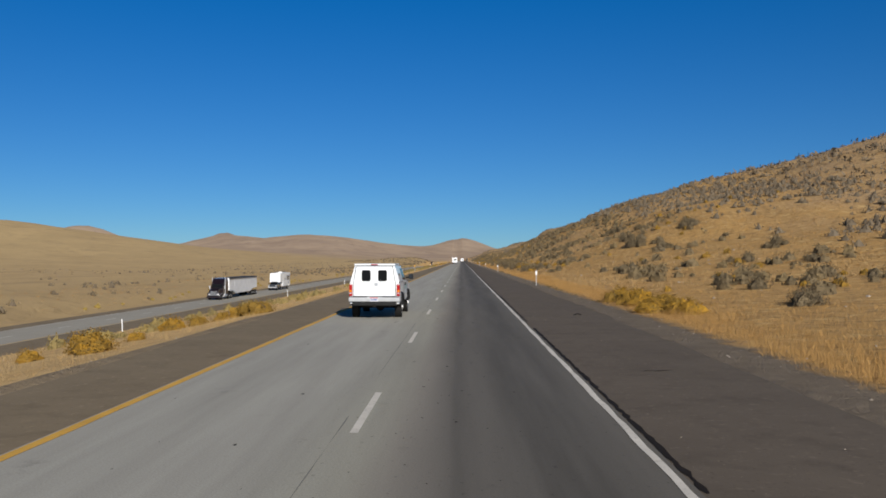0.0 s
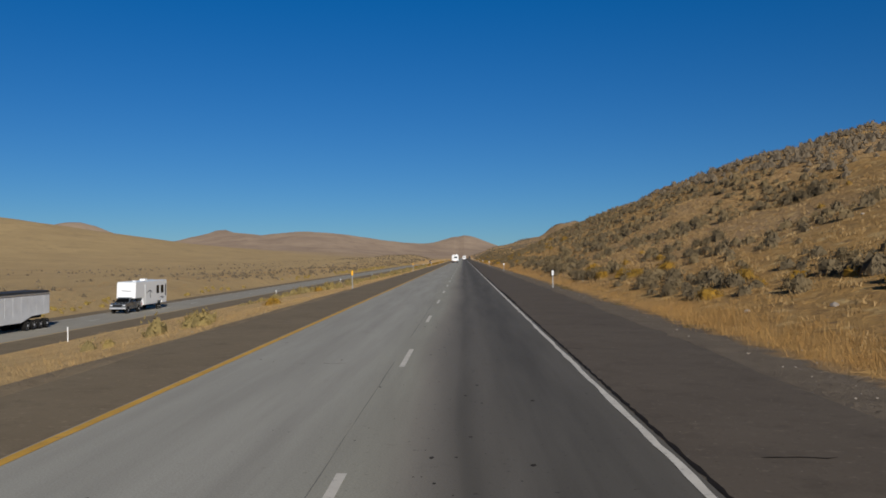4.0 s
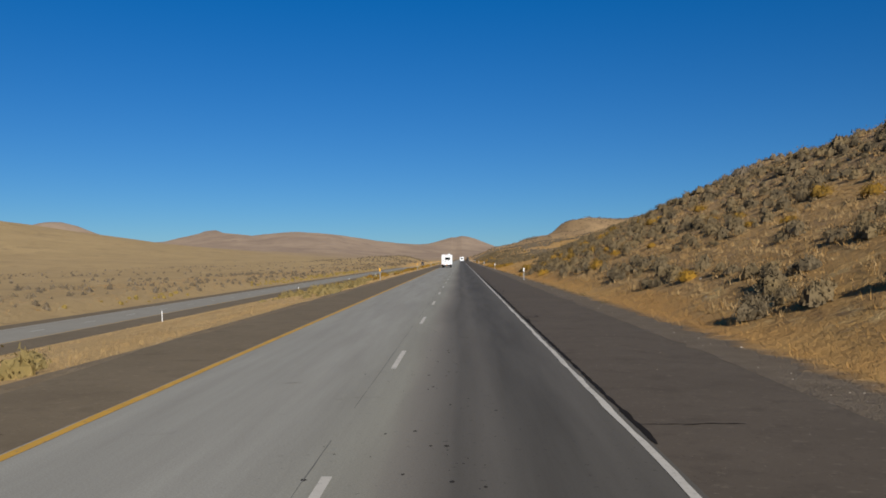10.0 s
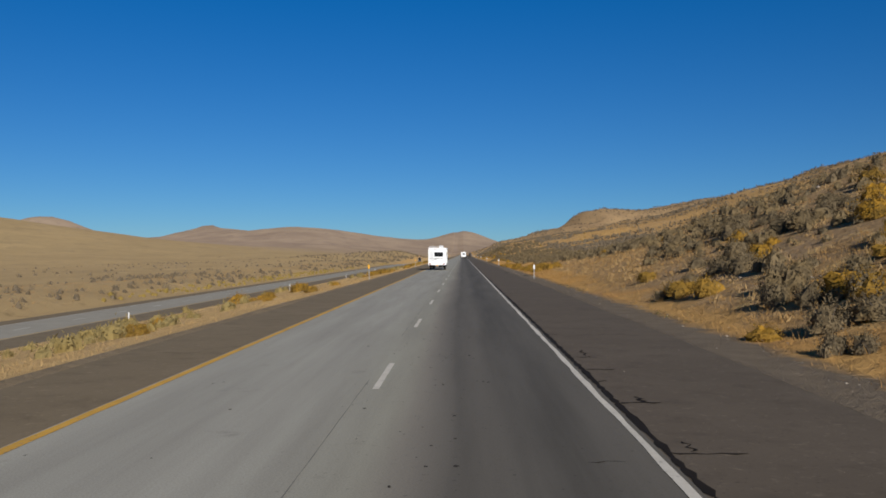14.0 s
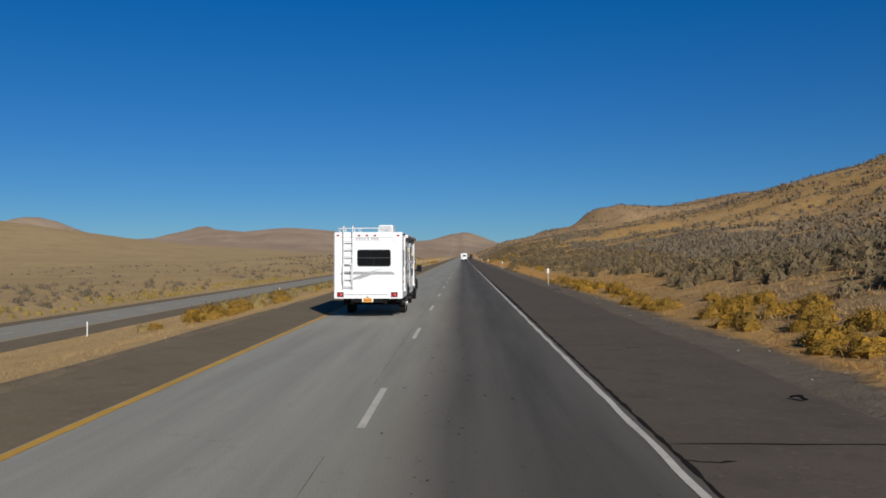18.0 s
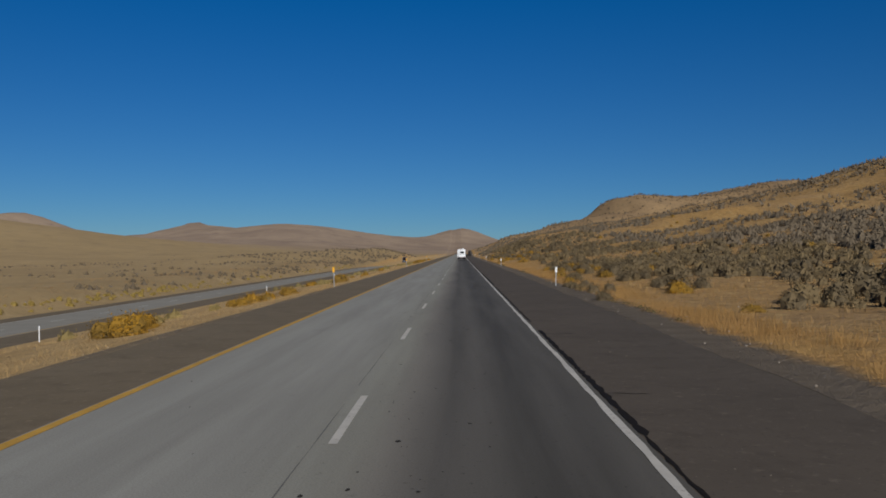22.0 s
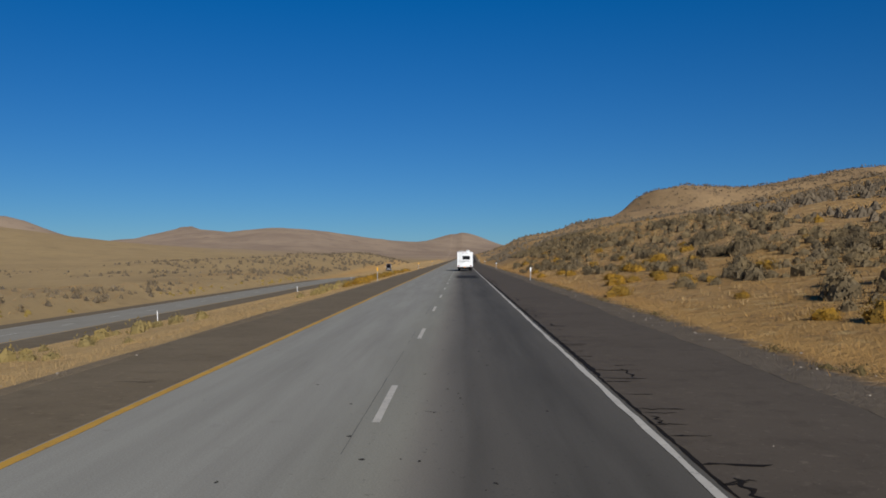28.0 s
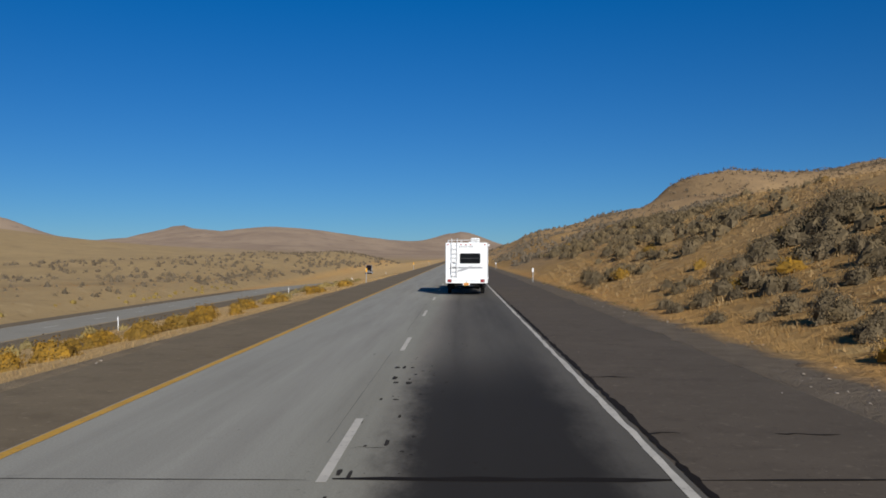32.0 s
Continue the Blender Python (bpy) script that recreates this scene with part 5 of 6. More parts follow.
        for s in (-1, 1):
            for k in range(14):
                yy = y0 - .6 - k * 1.5
                part("side_post", box(*sorted((s * 1.25, s * 1.259)), yy - .025, yy + .025, 1.45, 3.5, .003), M_TRAILER, t)
            part("top_rail", box(*sorted((s * 1.24, s * 1.32)), y1, y0, 3.42, 3.54, .01), M_TRIM, t)
            for y in (-22.6, -23.9, -25.2, -26.5):
                wheel(t, s * 1.0, y, .49, .50, M_CHROME, s, 8, .12)
            part("landing_gear", box(*sorted((s * .8, s * .95)), -9.2, -9.05, .3, 1.4, .01), M_UNDER, t)
        part("ladder", tube([(.5, y1 - .04, 1.5), (.5, y1 - .04, 3.4)], .03, 6), M_TRIM, t)
        part("front_panel", box(-1.2, 1.2, y0, y0 + .06, 1.5, 3.75, .01), M_FIBRE, t)
        part("sub_frame", box(-.55, .55, -26.7, -6.2, 1.05, 1.38, .01), M_UNDER, t)
        tagged(t, "white ribbed grain trailer with dark tarp behind a semi truck", "trailer")
    return e


ST_Y = 151.5
semi_truck("semi_truck", (float(opp_x(ST_Y)) - 1.6, ST_Y, OPP_Z), 180, M_SEMI, "dark maroon long-nosed semi truck on the opposite carriageway")
FT_Y = 1060.0
semi_truck("semi_truck", (float(opp_x(FT_Y)) - 1.6, FT_Y, OPP_Z), 180, M_SEMI, "distant dark semi truck approaching on the opposite carriageway", trailer=False)


# second copy of the overtaking rig, placed to fit the last camera views
travel_trailer((.33, 760.8, 0), "same white travel trailer with rear ladder, repeated ahead in the driving lane")
pickup("pickup_truck", (.30, 769.7, 0), 0, M_SILVER, "same pale tow pickup, repeated ahead of the trailer in the driving lane", tow_mirrors=True, wheel_r=.44, wheelbase=3.9, rim=M_DARKRIM)

# ---- plants ----
prng = np.random.default_rng(11)


def leaf_soup(n, radius, height, size, lift=0.06, blade=2.2, seed=0, hollow=0.72, spread=0.55, core=(7, 2), up=0.9, core_r=0.56):
    """A ragged shrub: n small leaves laid roughly along a lobed dome, over a solid faceted core added to block light.
    """
    g = np.random.default_rng(seed)
    ph = g.uniform(0, 6.28, 4)

    def lobes(th, el):
        return 1 + 0.20 * np.sin(th * 3 + ph[0]) * np.cos(el) + 0.13 * np.sin(th * 5 + ph[1] + 3 * el) + 0.10 * np.sin(th * 2 + ph[2] - 5 * el)

    def dome(th, el, rr):
        return np.stack([np.cos(th) * np.cos(el) * rr * radius, np.sin(th) * np.cos(el) * rr * radius, lift + np.sin(el) * rr * (height - lift)], -1)

    th = g.uniform(0, 2 * np.pi, n)
    el = np.arcsin(g.uniform(-0.05, 1.0, n))
    rr = (hollow + (1.05 - hollow) * g.random(n) ** 0.7) * lobes(th, el) + g.normal(0, 0.07, n)
    c = dome(th, el, rr)
    nrm = dome(th, el, 1.0 + 0 * rr) / [radius, radius, height] + g.normal(0, spread * .6, (n, 3))
    nrm /= np.linalg.norm(nrm, axis=1, keepdims=True)
    d = g.normal(0, 0.6, (n, 3)) + np.array([0, 0, up]) + .35 * dome(th, el, 1.0 + 0 * rr) / radius
    d -= nrm * (d * nrm).sum(1, keepdims=True) * .7
    d /= np.linalg.norm(d, axis=1, keepdims=True)
    s = np.cross(d, nrm)
    s /= np.linalg.norm(s, axis=1, keepdims=True)
    ln = size * g.uniform(0.6, 1.4, (n, 1))
    a, b, t = c - s * ln / blade / 2 - d * ln * .4, c + s * ln / blade / 2 - d * ln * .4, c + d * ln * .6
    soup = np.stack([a, b, t], 1).reshape(-1, 3)
    if not core:
        return soup
    nu, nv = core
    th, el = np.meshgrid(np.arange(nu) * 2 * np.pi / nu, np.linspace(-.15, 1.35, nv + 1))
    grid = dome(th, el, core_r * lobes(th, el) * g.uniform(.86, 1.12, th.shape))
    tris = []
    for j in range(nv):
        for i in range(nu):
            p, q, r, w = grid[j, i], grid[j, (i + 1) % nu], grid[j + 1, (i + 1) % nu], grid[j + 1, i]
            tris += [p, q, r, p, r, w]
    top = grid[nv].mean(0) + [0, 0, .03]
    for i in range(nu):
        tris += [grid[nv, i], grid[nv, (i + 1) % nu], top]
    return np.concatenate([soup, np.array(tris)])


def grass_soup(n, radius, height, width, seed=0):
    g = np.random.default_rng(seed)
    th, rr = g.uniform(0, 2 * np.pi, n), radius * np.sqrt(g.random(n))
    c = np.stack([np.cos(th) * rr, np.sin(th) * rr, np.zeros(n) - 0.03], 1)
    ln = height * g.uniform(0.3, 1.15, (n, 1))
    d = np.stack([np.cos(th) * rr / radius * .7, np.sin(th) * rr / radius * .7, np.ones(n)], 1) + g.normal(0, 0.48, (n, 3))
    d[:, 2] = np.abs(d[:, 2]) + .25
    d /= np.linalg.norm(d, axis=1, keepdims=True)
    ang = g.uniform(0, 2 * np.pi, n)
    s = np.stack([np.cos(ang), np.sin(ang), np.zeros(n)], 1) * width / 2
    return np.stack([c - s, c + s, c + d * ln], 1).reshape(-1, 3)


def tri_mesh(name, verts, material):
    return mesh_from(name, verts, np.arange(len(verts)).reshape(-1, 3), material)


def scatter_mesh(protos, xs, ys, sizes, seed=0, squash=0.18, sink=0.05):
    """All copies of the prototypes at those places as one array of triangles."""
    g = np.random.default_rng(seed)
    zs = land_z(xs, ys) - sink
    pick = g.integers(0, len(protos), len(xs))
    ang = g.uniform(0, 2 * np.pi, len(xs))
    tall = sizes * g.uniform(1 - squash, 1 + squash, len(xs))
    out = []
    for k, p in enumerate(protos):
        i = np.nonzero(pick == k)[0]
        if not len(i):
            continue
        ca, sa = np.cos(ang[i])[:, None], np.sin(ang[i])[:, None]
        sz = sizes[i][:, None]
        x = (p[None, :, 0] * ca - p[None, :, 1] * sa) * sz + xs[i][:, None]
        y = (p[None, :, 0] * sa + p[None, :, 1] * ca) * sz + ys[i][:, None]
        z = p[None, :, 2] * tall[i][:, None] + zs[i][:, None]
        out.append(np.stack([x, y, z], 2).reshape(-1, 3))
    return np.concatenate(out)


def places(x0, x1, y0, y1, cell, keep):
    """Jittered places over a field, kept with the chance keep(x, y)."""
    nx, ny = max(1, int((x1 - x0) / cell)), max(1, int((y1 - y0) / cell))
    gx, gy = np.meshgrid(np.arange(nx), np.arange(ny))
    x = x0 + (gx.ravel() + prng.random(nx * ny)) * cell
    y = y0 + (gy.ravel() + prng.random(nx * ny)) * cell
    k = prng.random(len(x)) < keep(x, y)
    return x[k], y[k]


# how thickly sagebrush covers the east slopes along the road
SAGE_Y = [-160, 60, 110, 135, 160, 330, 400, 430, 470, 520, 560, 610, 690, 745, 800, 900, 1300]
SAGE_D = [.18, .24, .36, .56, .75, .58, .52, .70, .80, .82, .80, .58, .37, .46, .60, .66, .62]
SAGE_EDGE = [15.0, 15.0, 12.0, 9.2, 8.8, 9.0, 13.0, 11.6, 11.2, 11.6, 11.5, 11.5, 10.5, 9.0, 9.0, 9.0, 9.0]
SAGE_SIZE = [1.1, 1.1, 1.0, .85, .85, .90, .90, .92, 1.0, 1.05, 1.1, 1.1, 1.0, 1.05, 1.05, 1.0, 1.0]


def sage_chance(x, y):
    d, e = np.interp(y, SAGE_Y, SAGE_D), np.interp(y, SAGE_Y, SAGE_EDGE)
    calm = np.interp(y, [100, 140, 380, 440], [1.2, .6, .6, .95])
    n = 0.5 + calm * (0.36 * vnoise(x, y, 7, 31) + 0.30 * vnoise(x, y, 24, 32))
    bare = sstep(0.2, 0.55, vnoise(x * 0.45, y, 30, 33)) * (y > 430) * (x > 22)
    clearing = np.exp(-((x - 38) / 14) ** 4 - ((y - 462) / 24) ** 4) + sstep(1070, 1100, y + .12 * (x - 120)) * (y < 1137 - .12 * (x - 120)) * (x > 84) * (x < 160) * .7
    low = np.clip(d * 1.6 * sstep(0.30, 0.62, n * (0.65 + d * .6)), 0, 1) * sstep(e, e + np.interp(y, [120, 150, 330, 380], [3, 1.6, 1.6, 3]), x + 1.6 * vnoise(x * 0, y, 6, 30)) * (1 - np.interp(y, [430, 600, 680], [.45, .35, .60]) * bare)
    # the long upper slope is grown over almost evenly, with small tan openings
    up = sstep(28, 46, x) * sstep(400, 450, y) * (1 - sstep(620, 700, y)) * np.clip(.66 + .75 * vnoise(x, y, 11, 52) + .35 * vnoise(x, y, 40, 53), .04, .95)
    return np.maximum(low, up) * (1 - .95 * clearing)


def sage_size(y):
    return np.interp(y, SAGE_Y, SAGE_SIZE)


soft = dict(spread=.75, up=1.0, hollow=.66)
sage_near = [leaf_soup(900, .54, .69, .080, seed=s, blade=2.3, core=(10, 3), core_r=.76, **soft) for s in range(5)]
sage_edge = [leaf_soup(160, .55, .68, .122, seed=5 + s, blade=2.1, core=(8, 2), core_r=.76, **soft) for s in range(5)]
sage_mid = [leaf_soup(80, .56, .67, .152, seed=10 + s, blade=2.2, core=(7, 2), core_r=.76, **soft) for s in range(6)]
sage_far = [leaf_soup(24, .58, .68, .22, seed=20 + s, blade=1.9, core=(6, 1), core_r=.76, **soft) for s in range(5)]
sage_speck = [leaf_soup(7, .62, .50, .45, seed=30 + s, blade=1.5, core=None, spread=.5, hollow=.3) for s in range(5)]
twigs = [leaf_soup(26, .40, .60, .42, seed=40 + s, blade=18, hollow=.3, core=None, up=1.2) for s in range(3)]

# clumps that stand out on the slope: x, y, how many, size
CLUMPS = [(14.6, 36.8, 2, 1.2), (16.9, 51.6, 3, 1.1), (25.5, 61, 3, 1.3), (34, 95, 5, 1.4), (26.5, 85, 3, 1.2), (22.9, 72.7, 2, 1.0), (15.4, 72, 1, 1.1), (30, 147, 6, 1.3),
          (26, 116, 3, 1.3), (25.3, 125, 9, 1.5), (25, 134, 7, 1.4), (33, 129, 7, 1.5), (12, 112, 5, .9), (29.5, 166, 9, 1.4), (14.7, 151, 4, 1.1), (18, 156, 4, 1.2),
          (22.2, 692, 8, 1.6), (23.4, 708, 6, 1.5), (26.5, 683, 8, 1.5), (27, 738, 8, 1.4), (17.7, 707, 3, 1.3), (13, 700, 3, 1.2), (15.5, 684, 3, 1.2),
          (11, 727, 4, 1.3), (11.6, 716, 4, 1.75), (13.7, 732, 3, 1.3), (19, 755, 7, 1.9), (15, 752, 4, 1.4), (8.4, 555, 3, 1.1), (13, 564, 6, 1.5), (11.2, 581, 4, 1.2), (13.5, 591, 5, 1.2),
          (8.7, 351.3, 2, 1.0), (12.1, 352.9, 4, 1.2), (18, 367.3, 5, 1.4), (17.5, 360, 4, 1.3), (20, 361.8, 4, 1.3), (12.8, 357.4, 3, 1.1), (9.9, 336.1, 3, 1.3), (8.4, 331.8, 2, .9),
          (7.6, 463, 2, .65), (7.4, 530, 2, .7), (7.2, 542, 2, .8), (7.2, 545.5, 2, .7), (8.2, 538, 2, .8), (12.6, 553, 5, 1.4), (13.6, 541, 5, 1.4),
          (9.9, 736.7, 2, 1.0), (12.6, 739.7, 3, 1.1), (9.3, 730, 3, .9), (9.0, 737.2, 2, .8), (9.2, 743.4, 4, .85), (9.9, 750.5, 3, .8), (9.5, 767, 2, .8), (18.7, 757, 4, 1.5), (16.1, 745.8, 4, 1.3),
          (11.5, 743.2, 3, 1.0), (12.2, 751.5, 3, 1.0), (9.7, 733.5, 2, 1.0), (10.8, 732.7, 3, 1.1), (16.2, 770.3, 3, 1.2), (14.1, 775, 3, 1.1)]
cx, cy, cs = [], [], []
for x, y, n, size in CLUMPS:
    for k in range(n):
        cx.append(x + prng.normal(0, .35 * math.sqrt(n)))
        cy.append(y + prng.normal(0, .60 * math.sqrt(n)))
        cs.append(size * prng.uniform(.65, 1.15))

# single sagebrush plants: those clumps, then the ones nearest the shoulder
bx, by = places(8.8, 13.5, 20, 790, 1.25, lambda x, y: sage_chance(x, y) * 1.4)
order = np.argsort(bx)[:max(0, 298 - len(cx))]
singles = list(zip(cx, cy, cs)) + [(bx[i], by[i], prng.uniform(.65, 1.3) * sage_size(by[i])) for i in order]
sage_protos = []
for k in range(5):
    ob = base("sagebrush", (0, 0, 0))
    cr = new("crown", tri_mesh("crown", sage_near[k], M_SAGE))
    cr.parent = ob
    cr["kind"] = "stuff"
    st = new("stem", tri_mesh("stem", twigs[k % 3], M_TWIG))
    st.parent = ob
    st["kind"] = "stuff"
    tagged(ob, "grey-green sagebrush with ragged crown on the dry slope", "shrub", "sagebrush along the shoulder")
    sage_protos.append(ob)
used = [0] * 5
for x, y, sc in singles:
    k = int(prng.integers(0, 5))
    m = Matrix.LocRotScale((x, y, float(land_z(x, y)) - .04), Euler((0, 0, prng.uniform(0, 6.28))), None)
    if used[k] == 0:
        ob = sage_protos[k]
        ob.matrix_basis = m
    else:
        ob = copy_thing(sage_protos[k], m)
    sc = float(sc)
    ob.scale = (sc, sc, sc * float(prng.uniform(.8, 1.15)))
    used[k] += 1
rest = np.setdiff1d(np.arange(len(bx)), order)


def in_sight(x, y, chance):
    """Nothing grows where the walk's first view cannot reach."""
    return chance * (y > np.abs(x) * 1.75 - 14)


fields = []
x2, y2 = places(13.5, 36, -20, 860, 1.38, lambda x, y: in_sight(x, y, sage_chance(x, y)))
sz = (.5 + 1.0 * prng.random(len(x2)) ** 1.5) * sage_size(y2)
near_i = x2 < 17
fields.append(scatter_mesh(sage_edge, np.r_[x2[near_i], bx[rest]], np.r_[y2[near_i], by[rest]], np.r_[sz[near_i], prng.uniform(.6, 1.2, len(rest))], 1))
fields.append(scatter_mesh(sage_mid, x2[~near_i], y2[~near_i], sz[~near_i], 2))
slope = new("sagebrush_cover", tri_mesh("sagebrush_cover", np.concatenate(fields), M_SAGE))
tagged(slope, "dense grey sagebrush covering the slope above the road", "shrubs", kind="stuff")
x3, y3 = places(36, 70, -20, 1000, 1.7, lambda x, y: in_sight(x, y, sage_chance(x, y) * np.interp(y, [420, 470], [.9, 2.0])))
x5, y5 = places(9, 80, 860, 1300, 2.2, lambda x, y: sage_chance(x, y))
x4, y4 = places(70, 330, 60, 1450, 2.7, lambda x, y: in_sight(x, y, sage_chance(x, y) * np.where(x < 120, 1.0, 1.5)))
xe = prng.uniform(100, 270, 190)
ye = 1137 - .12 * (xe - 120) + prng.normal(1, 4, 190)
x4, y4 = np.r_[x4, xe], np.r_[y4, ye]
xa, ya = np.r_[x3, x5], np.r_[y3, y5]
far = new("sagebrush_upper_slope", tri_mesh("sagebrush_upper_slope", np.concatenate([
    scatter_mesh(sage_far, xa, ya, prng.uniform(.65, 1.7, len(xa)) * sage_size(ya), 3),
    scatter_mesh(sage_speck, x4, y4, prng.uniform(.8, 2.2, len(x4)) * np.interp(y4, [380, 460, 700, 900], [1, 1.3, 1.3, 1]), 13)]), M_SAGE_FAR))
tagged(far, "scattered grey sagebrush on the upper hillsides", "shrubs", kind="stuff")

# shrubs on the bench beyond the opposite carriageway
x6, y6 = places(-130, -55, -20, 1250, 2.4, lambda x, y: np.clip(.25 + .9 * vnoise(x, y, 24, 35), 0, 1) * (1 - .75 * sstep(62, 110, -x)) * .30)
xm, ym = places(-125, -52, 880, 1330, 2.5, lambda x, y: np.clip(.42 + .5 * vnoise(x, y, 16, 34), 0, 1) * .5)
x7, y7 = places(-330, -130, 100, 1500, 7.0, lambda x, y: np.clip(.3 + .6 * vnoise(x, y, 60, 36), 0, 1) * .35)
xl, yl = places(-57, -51, -20, 1200, 1.4, lambda x, y: np.clip(.2 + .8 * vnoise(x, y, 30, 38), 0, 1) * .35)
xb, yb = np.r_[x6 + (opp_x(y6) - OPP_X), x7, xl + (opp_x(yl) - OPP_X), xm + (opp_x(ym) - OPP_X)], np.r_[y6, y7, yl, ym]
bench = new("bench_shrubs", tri_mesh("bench_shrubs", scatter_mesh(sage_far, xb, yb, prng.uniform(.45, 1.5, len(xb)) * np.interp(yb, [850, 1000], [1, 1.3]), 4), M_SAGE_FAR))
tagged(bench, "low grey shrubs dotted over the bench past the far lanes", "shrubs", kind="stuff")

# rabbitbrush: yellow clumps beside both shoulders
rab = [leaf_soup(760, .56, .62, .056, seed=60 + s, blade=1.5, hollow=.80, core=(10, 4), core_r=.80, spread=.5, up=.5) for s in range(4)]
rab_protos = []
for k in range(4):
    ob = base("rabbitbrush", (0, 0, 0))
    cr = new("crown", tri_mesh("crown", rab[k], M_RABBIT))
    cr.parent = ob
    cr["kind"] = "stuff"
    st = new("stem", tri_mesh("stem", twigs[k % 3] * [1, 1, .8], M_TWIG))
    st.parent = ob
    st["kind"] = "stuff"
    tagged(ob, "yellow-flowered rabbitbrush clump beside the shoulder", "shrub", "rabbitbrush clumps")
    rab_protos.append(ob)
spots = []
# stretches of roadside: from, to, nearest x, farthest x, how many
for a, b, c0, c1, n in ((35, 48, 7.7, 10.2, 22), (2, 20, 10, 14, 6), (118, 132, 10, 15, 6), (140, 168, 9.5, 13, 7), (262, 320, 10, 22, 16), (322, 372, 9, 15, 5),
                        (411, 440, 7.7, 11.0, 64), (438, 468, 7.2, 9.0, 30), (466, 482, 7.2, 8.6, 9), (500, 560, 8.6, 14, 4), (572, 600, 10, 14, 9), (640, 700, 10, 19, 20), (700, 780, 8.6, 18, 16)):
    for _ in range(n):
        spots.append((prng.uniform(c0, c1), prng.uniform(a, b), prng.uniform(.6, 1.3) * (.75 if 410 < a < 470 else 1)))
for a, b, c0, c1, n in ((22, 46, -14, -10.6, 9), (150, 190, -15, -11, 2), (330, 400, -16, -11, 16), (440, 515, -15, -10.8, 24), (540, 640, -16, -11, 10), (722, 760, -13.2, -10.9, 30), (740, 800, -13, -10.8, 10)):
    for _ in range(n):
        spots.append((prng.uniform(c0, c1), prng.uniform(a, b), prng.uniform(.6, 1.35)))
# single bushes that stand out: x, y, size
spots += [(9.2, 350.8, 1.3), (9.6, 348.4, 1.2), (7.7, 336.3, .8), (10.9, 337.3, 1.4), (24.6, 366.9, 1.7), (13.6, 353.9, 1.2), (17.8, 352, 1.5), (10, 361.6, 1.0), (-15, 551.6, 1.3), (-16.6, 553, 1.2), (-14.5, 561.6, 1.2),
          (8.5, 670, 1.25), (20.6, 703.2, 1.2), (16.7, 696.4, 1.4), (10.3, 681.3, 1.2), (11.2, 688.6, 1.0), (13.9, 691.9, 1.0), (10.2, 704.8, 1.0), (8.2, 713.7, .9), (17.4, 733.6, 1.1),
          (13.3, 331, 1.2), (8.9, 320.7, 1.1), (12, 325, 1.2), (19, 337, 1.5), (29.4, 356, 1.7), (23.6, 358, 1.6), (21.6, 360, 1.4), (15.2, 362, 1.2), (8.6, 564.3, .9), (9.7, 576.8, .9),
          (8.0, 552.6, .8), (9.9, 587.8, 1.0), (10.4, 578.8, 1.0), (8.9, 566.3, 1.0), (-9.8, 42.4, 1.1), (-10.4, 43.2, 1.2), (-11.2, 44, 1.1), (-12.8, 52.3, 1.1), (-11.4, 518.8, 1.3), (-12.4, 519.5, 1.2), (-13.1, 524.3, 1.3), (-12.2, 522, 1.2), (-11.9, 550, 1.1), (-10.9, 703, 1.0), (-10.2, 707, 1.3), (-10.0, 709, 1.1)]
used = [0] * 4
for x, y, sc in spots:
    k = int(prng.integers(0, 4))
    m = Matrix.LocRotScale((x, y, float(land_z(x, y)) - .04), Euler((0, 0, prng.uniform(0, 6.28))), None)
    if used[k] == 0:
        ob = rab_protos[k]
        ob.matrix_basis = m
    else:
        ob = copy_thing(rab_protos[k], m)
    ob.scale = (sc * 1.1, sc * 1.1, sc * float(prng.uniform(.75, 1.1)))
    used[k] += 1
xr, yr = places(12, 60, -20, 860, 3.2, lambda x, y: np.clip(.12 + .35 * vnoise(x, y, 18, 37), 0, 1) * np.interp(y, [60, 250, 330, 480, 640, 700], [.4, .15, .5, .12, .4, .5]))
# a yellow fringe on the far edge of the opposite carriageway
xf, yf = places(-52.4, -49.6, 60, 900, 1.15, lambda x, y: np.clip(.40 + .8 * vnoise(x, y, 34, 39), 0, 1) * np.interp(y, [120, 300, 420, 620, 700], [.25, .8, .9, .9, .35]))
rab_far = [leaf_soup(46, .54, .62, .15, seed=80 + s, blade=1.6, core=(7, 2), core_r=.8, hollow=.8) for s in range(3)]
rc = new("rabbitbrush_scatter", tri_mesh("rabbitbrush_scatter", scatter_mesh(rab_far, xr, yr, prng.uniform(.6, 1.2, len(xr)), 5), M_RABBIT))
fringe = new("far_edge_brush", tri_mesh("far_edge_brush", scatter_mesh(rab_far, xf + (opp_x(yf) - OPP_X), yf, prng.uniform(.45, 1.0, len(xf)), 18), M_FRINGE))
tagged(fringe, "yellow-olive brush fringing the outer shoulder of the opposite carriageway", "shrubs", kind="stuff")
tagged(rc, "small yellow rabbitbrush among the sage on the slope", "shrubs", kind="stuff")

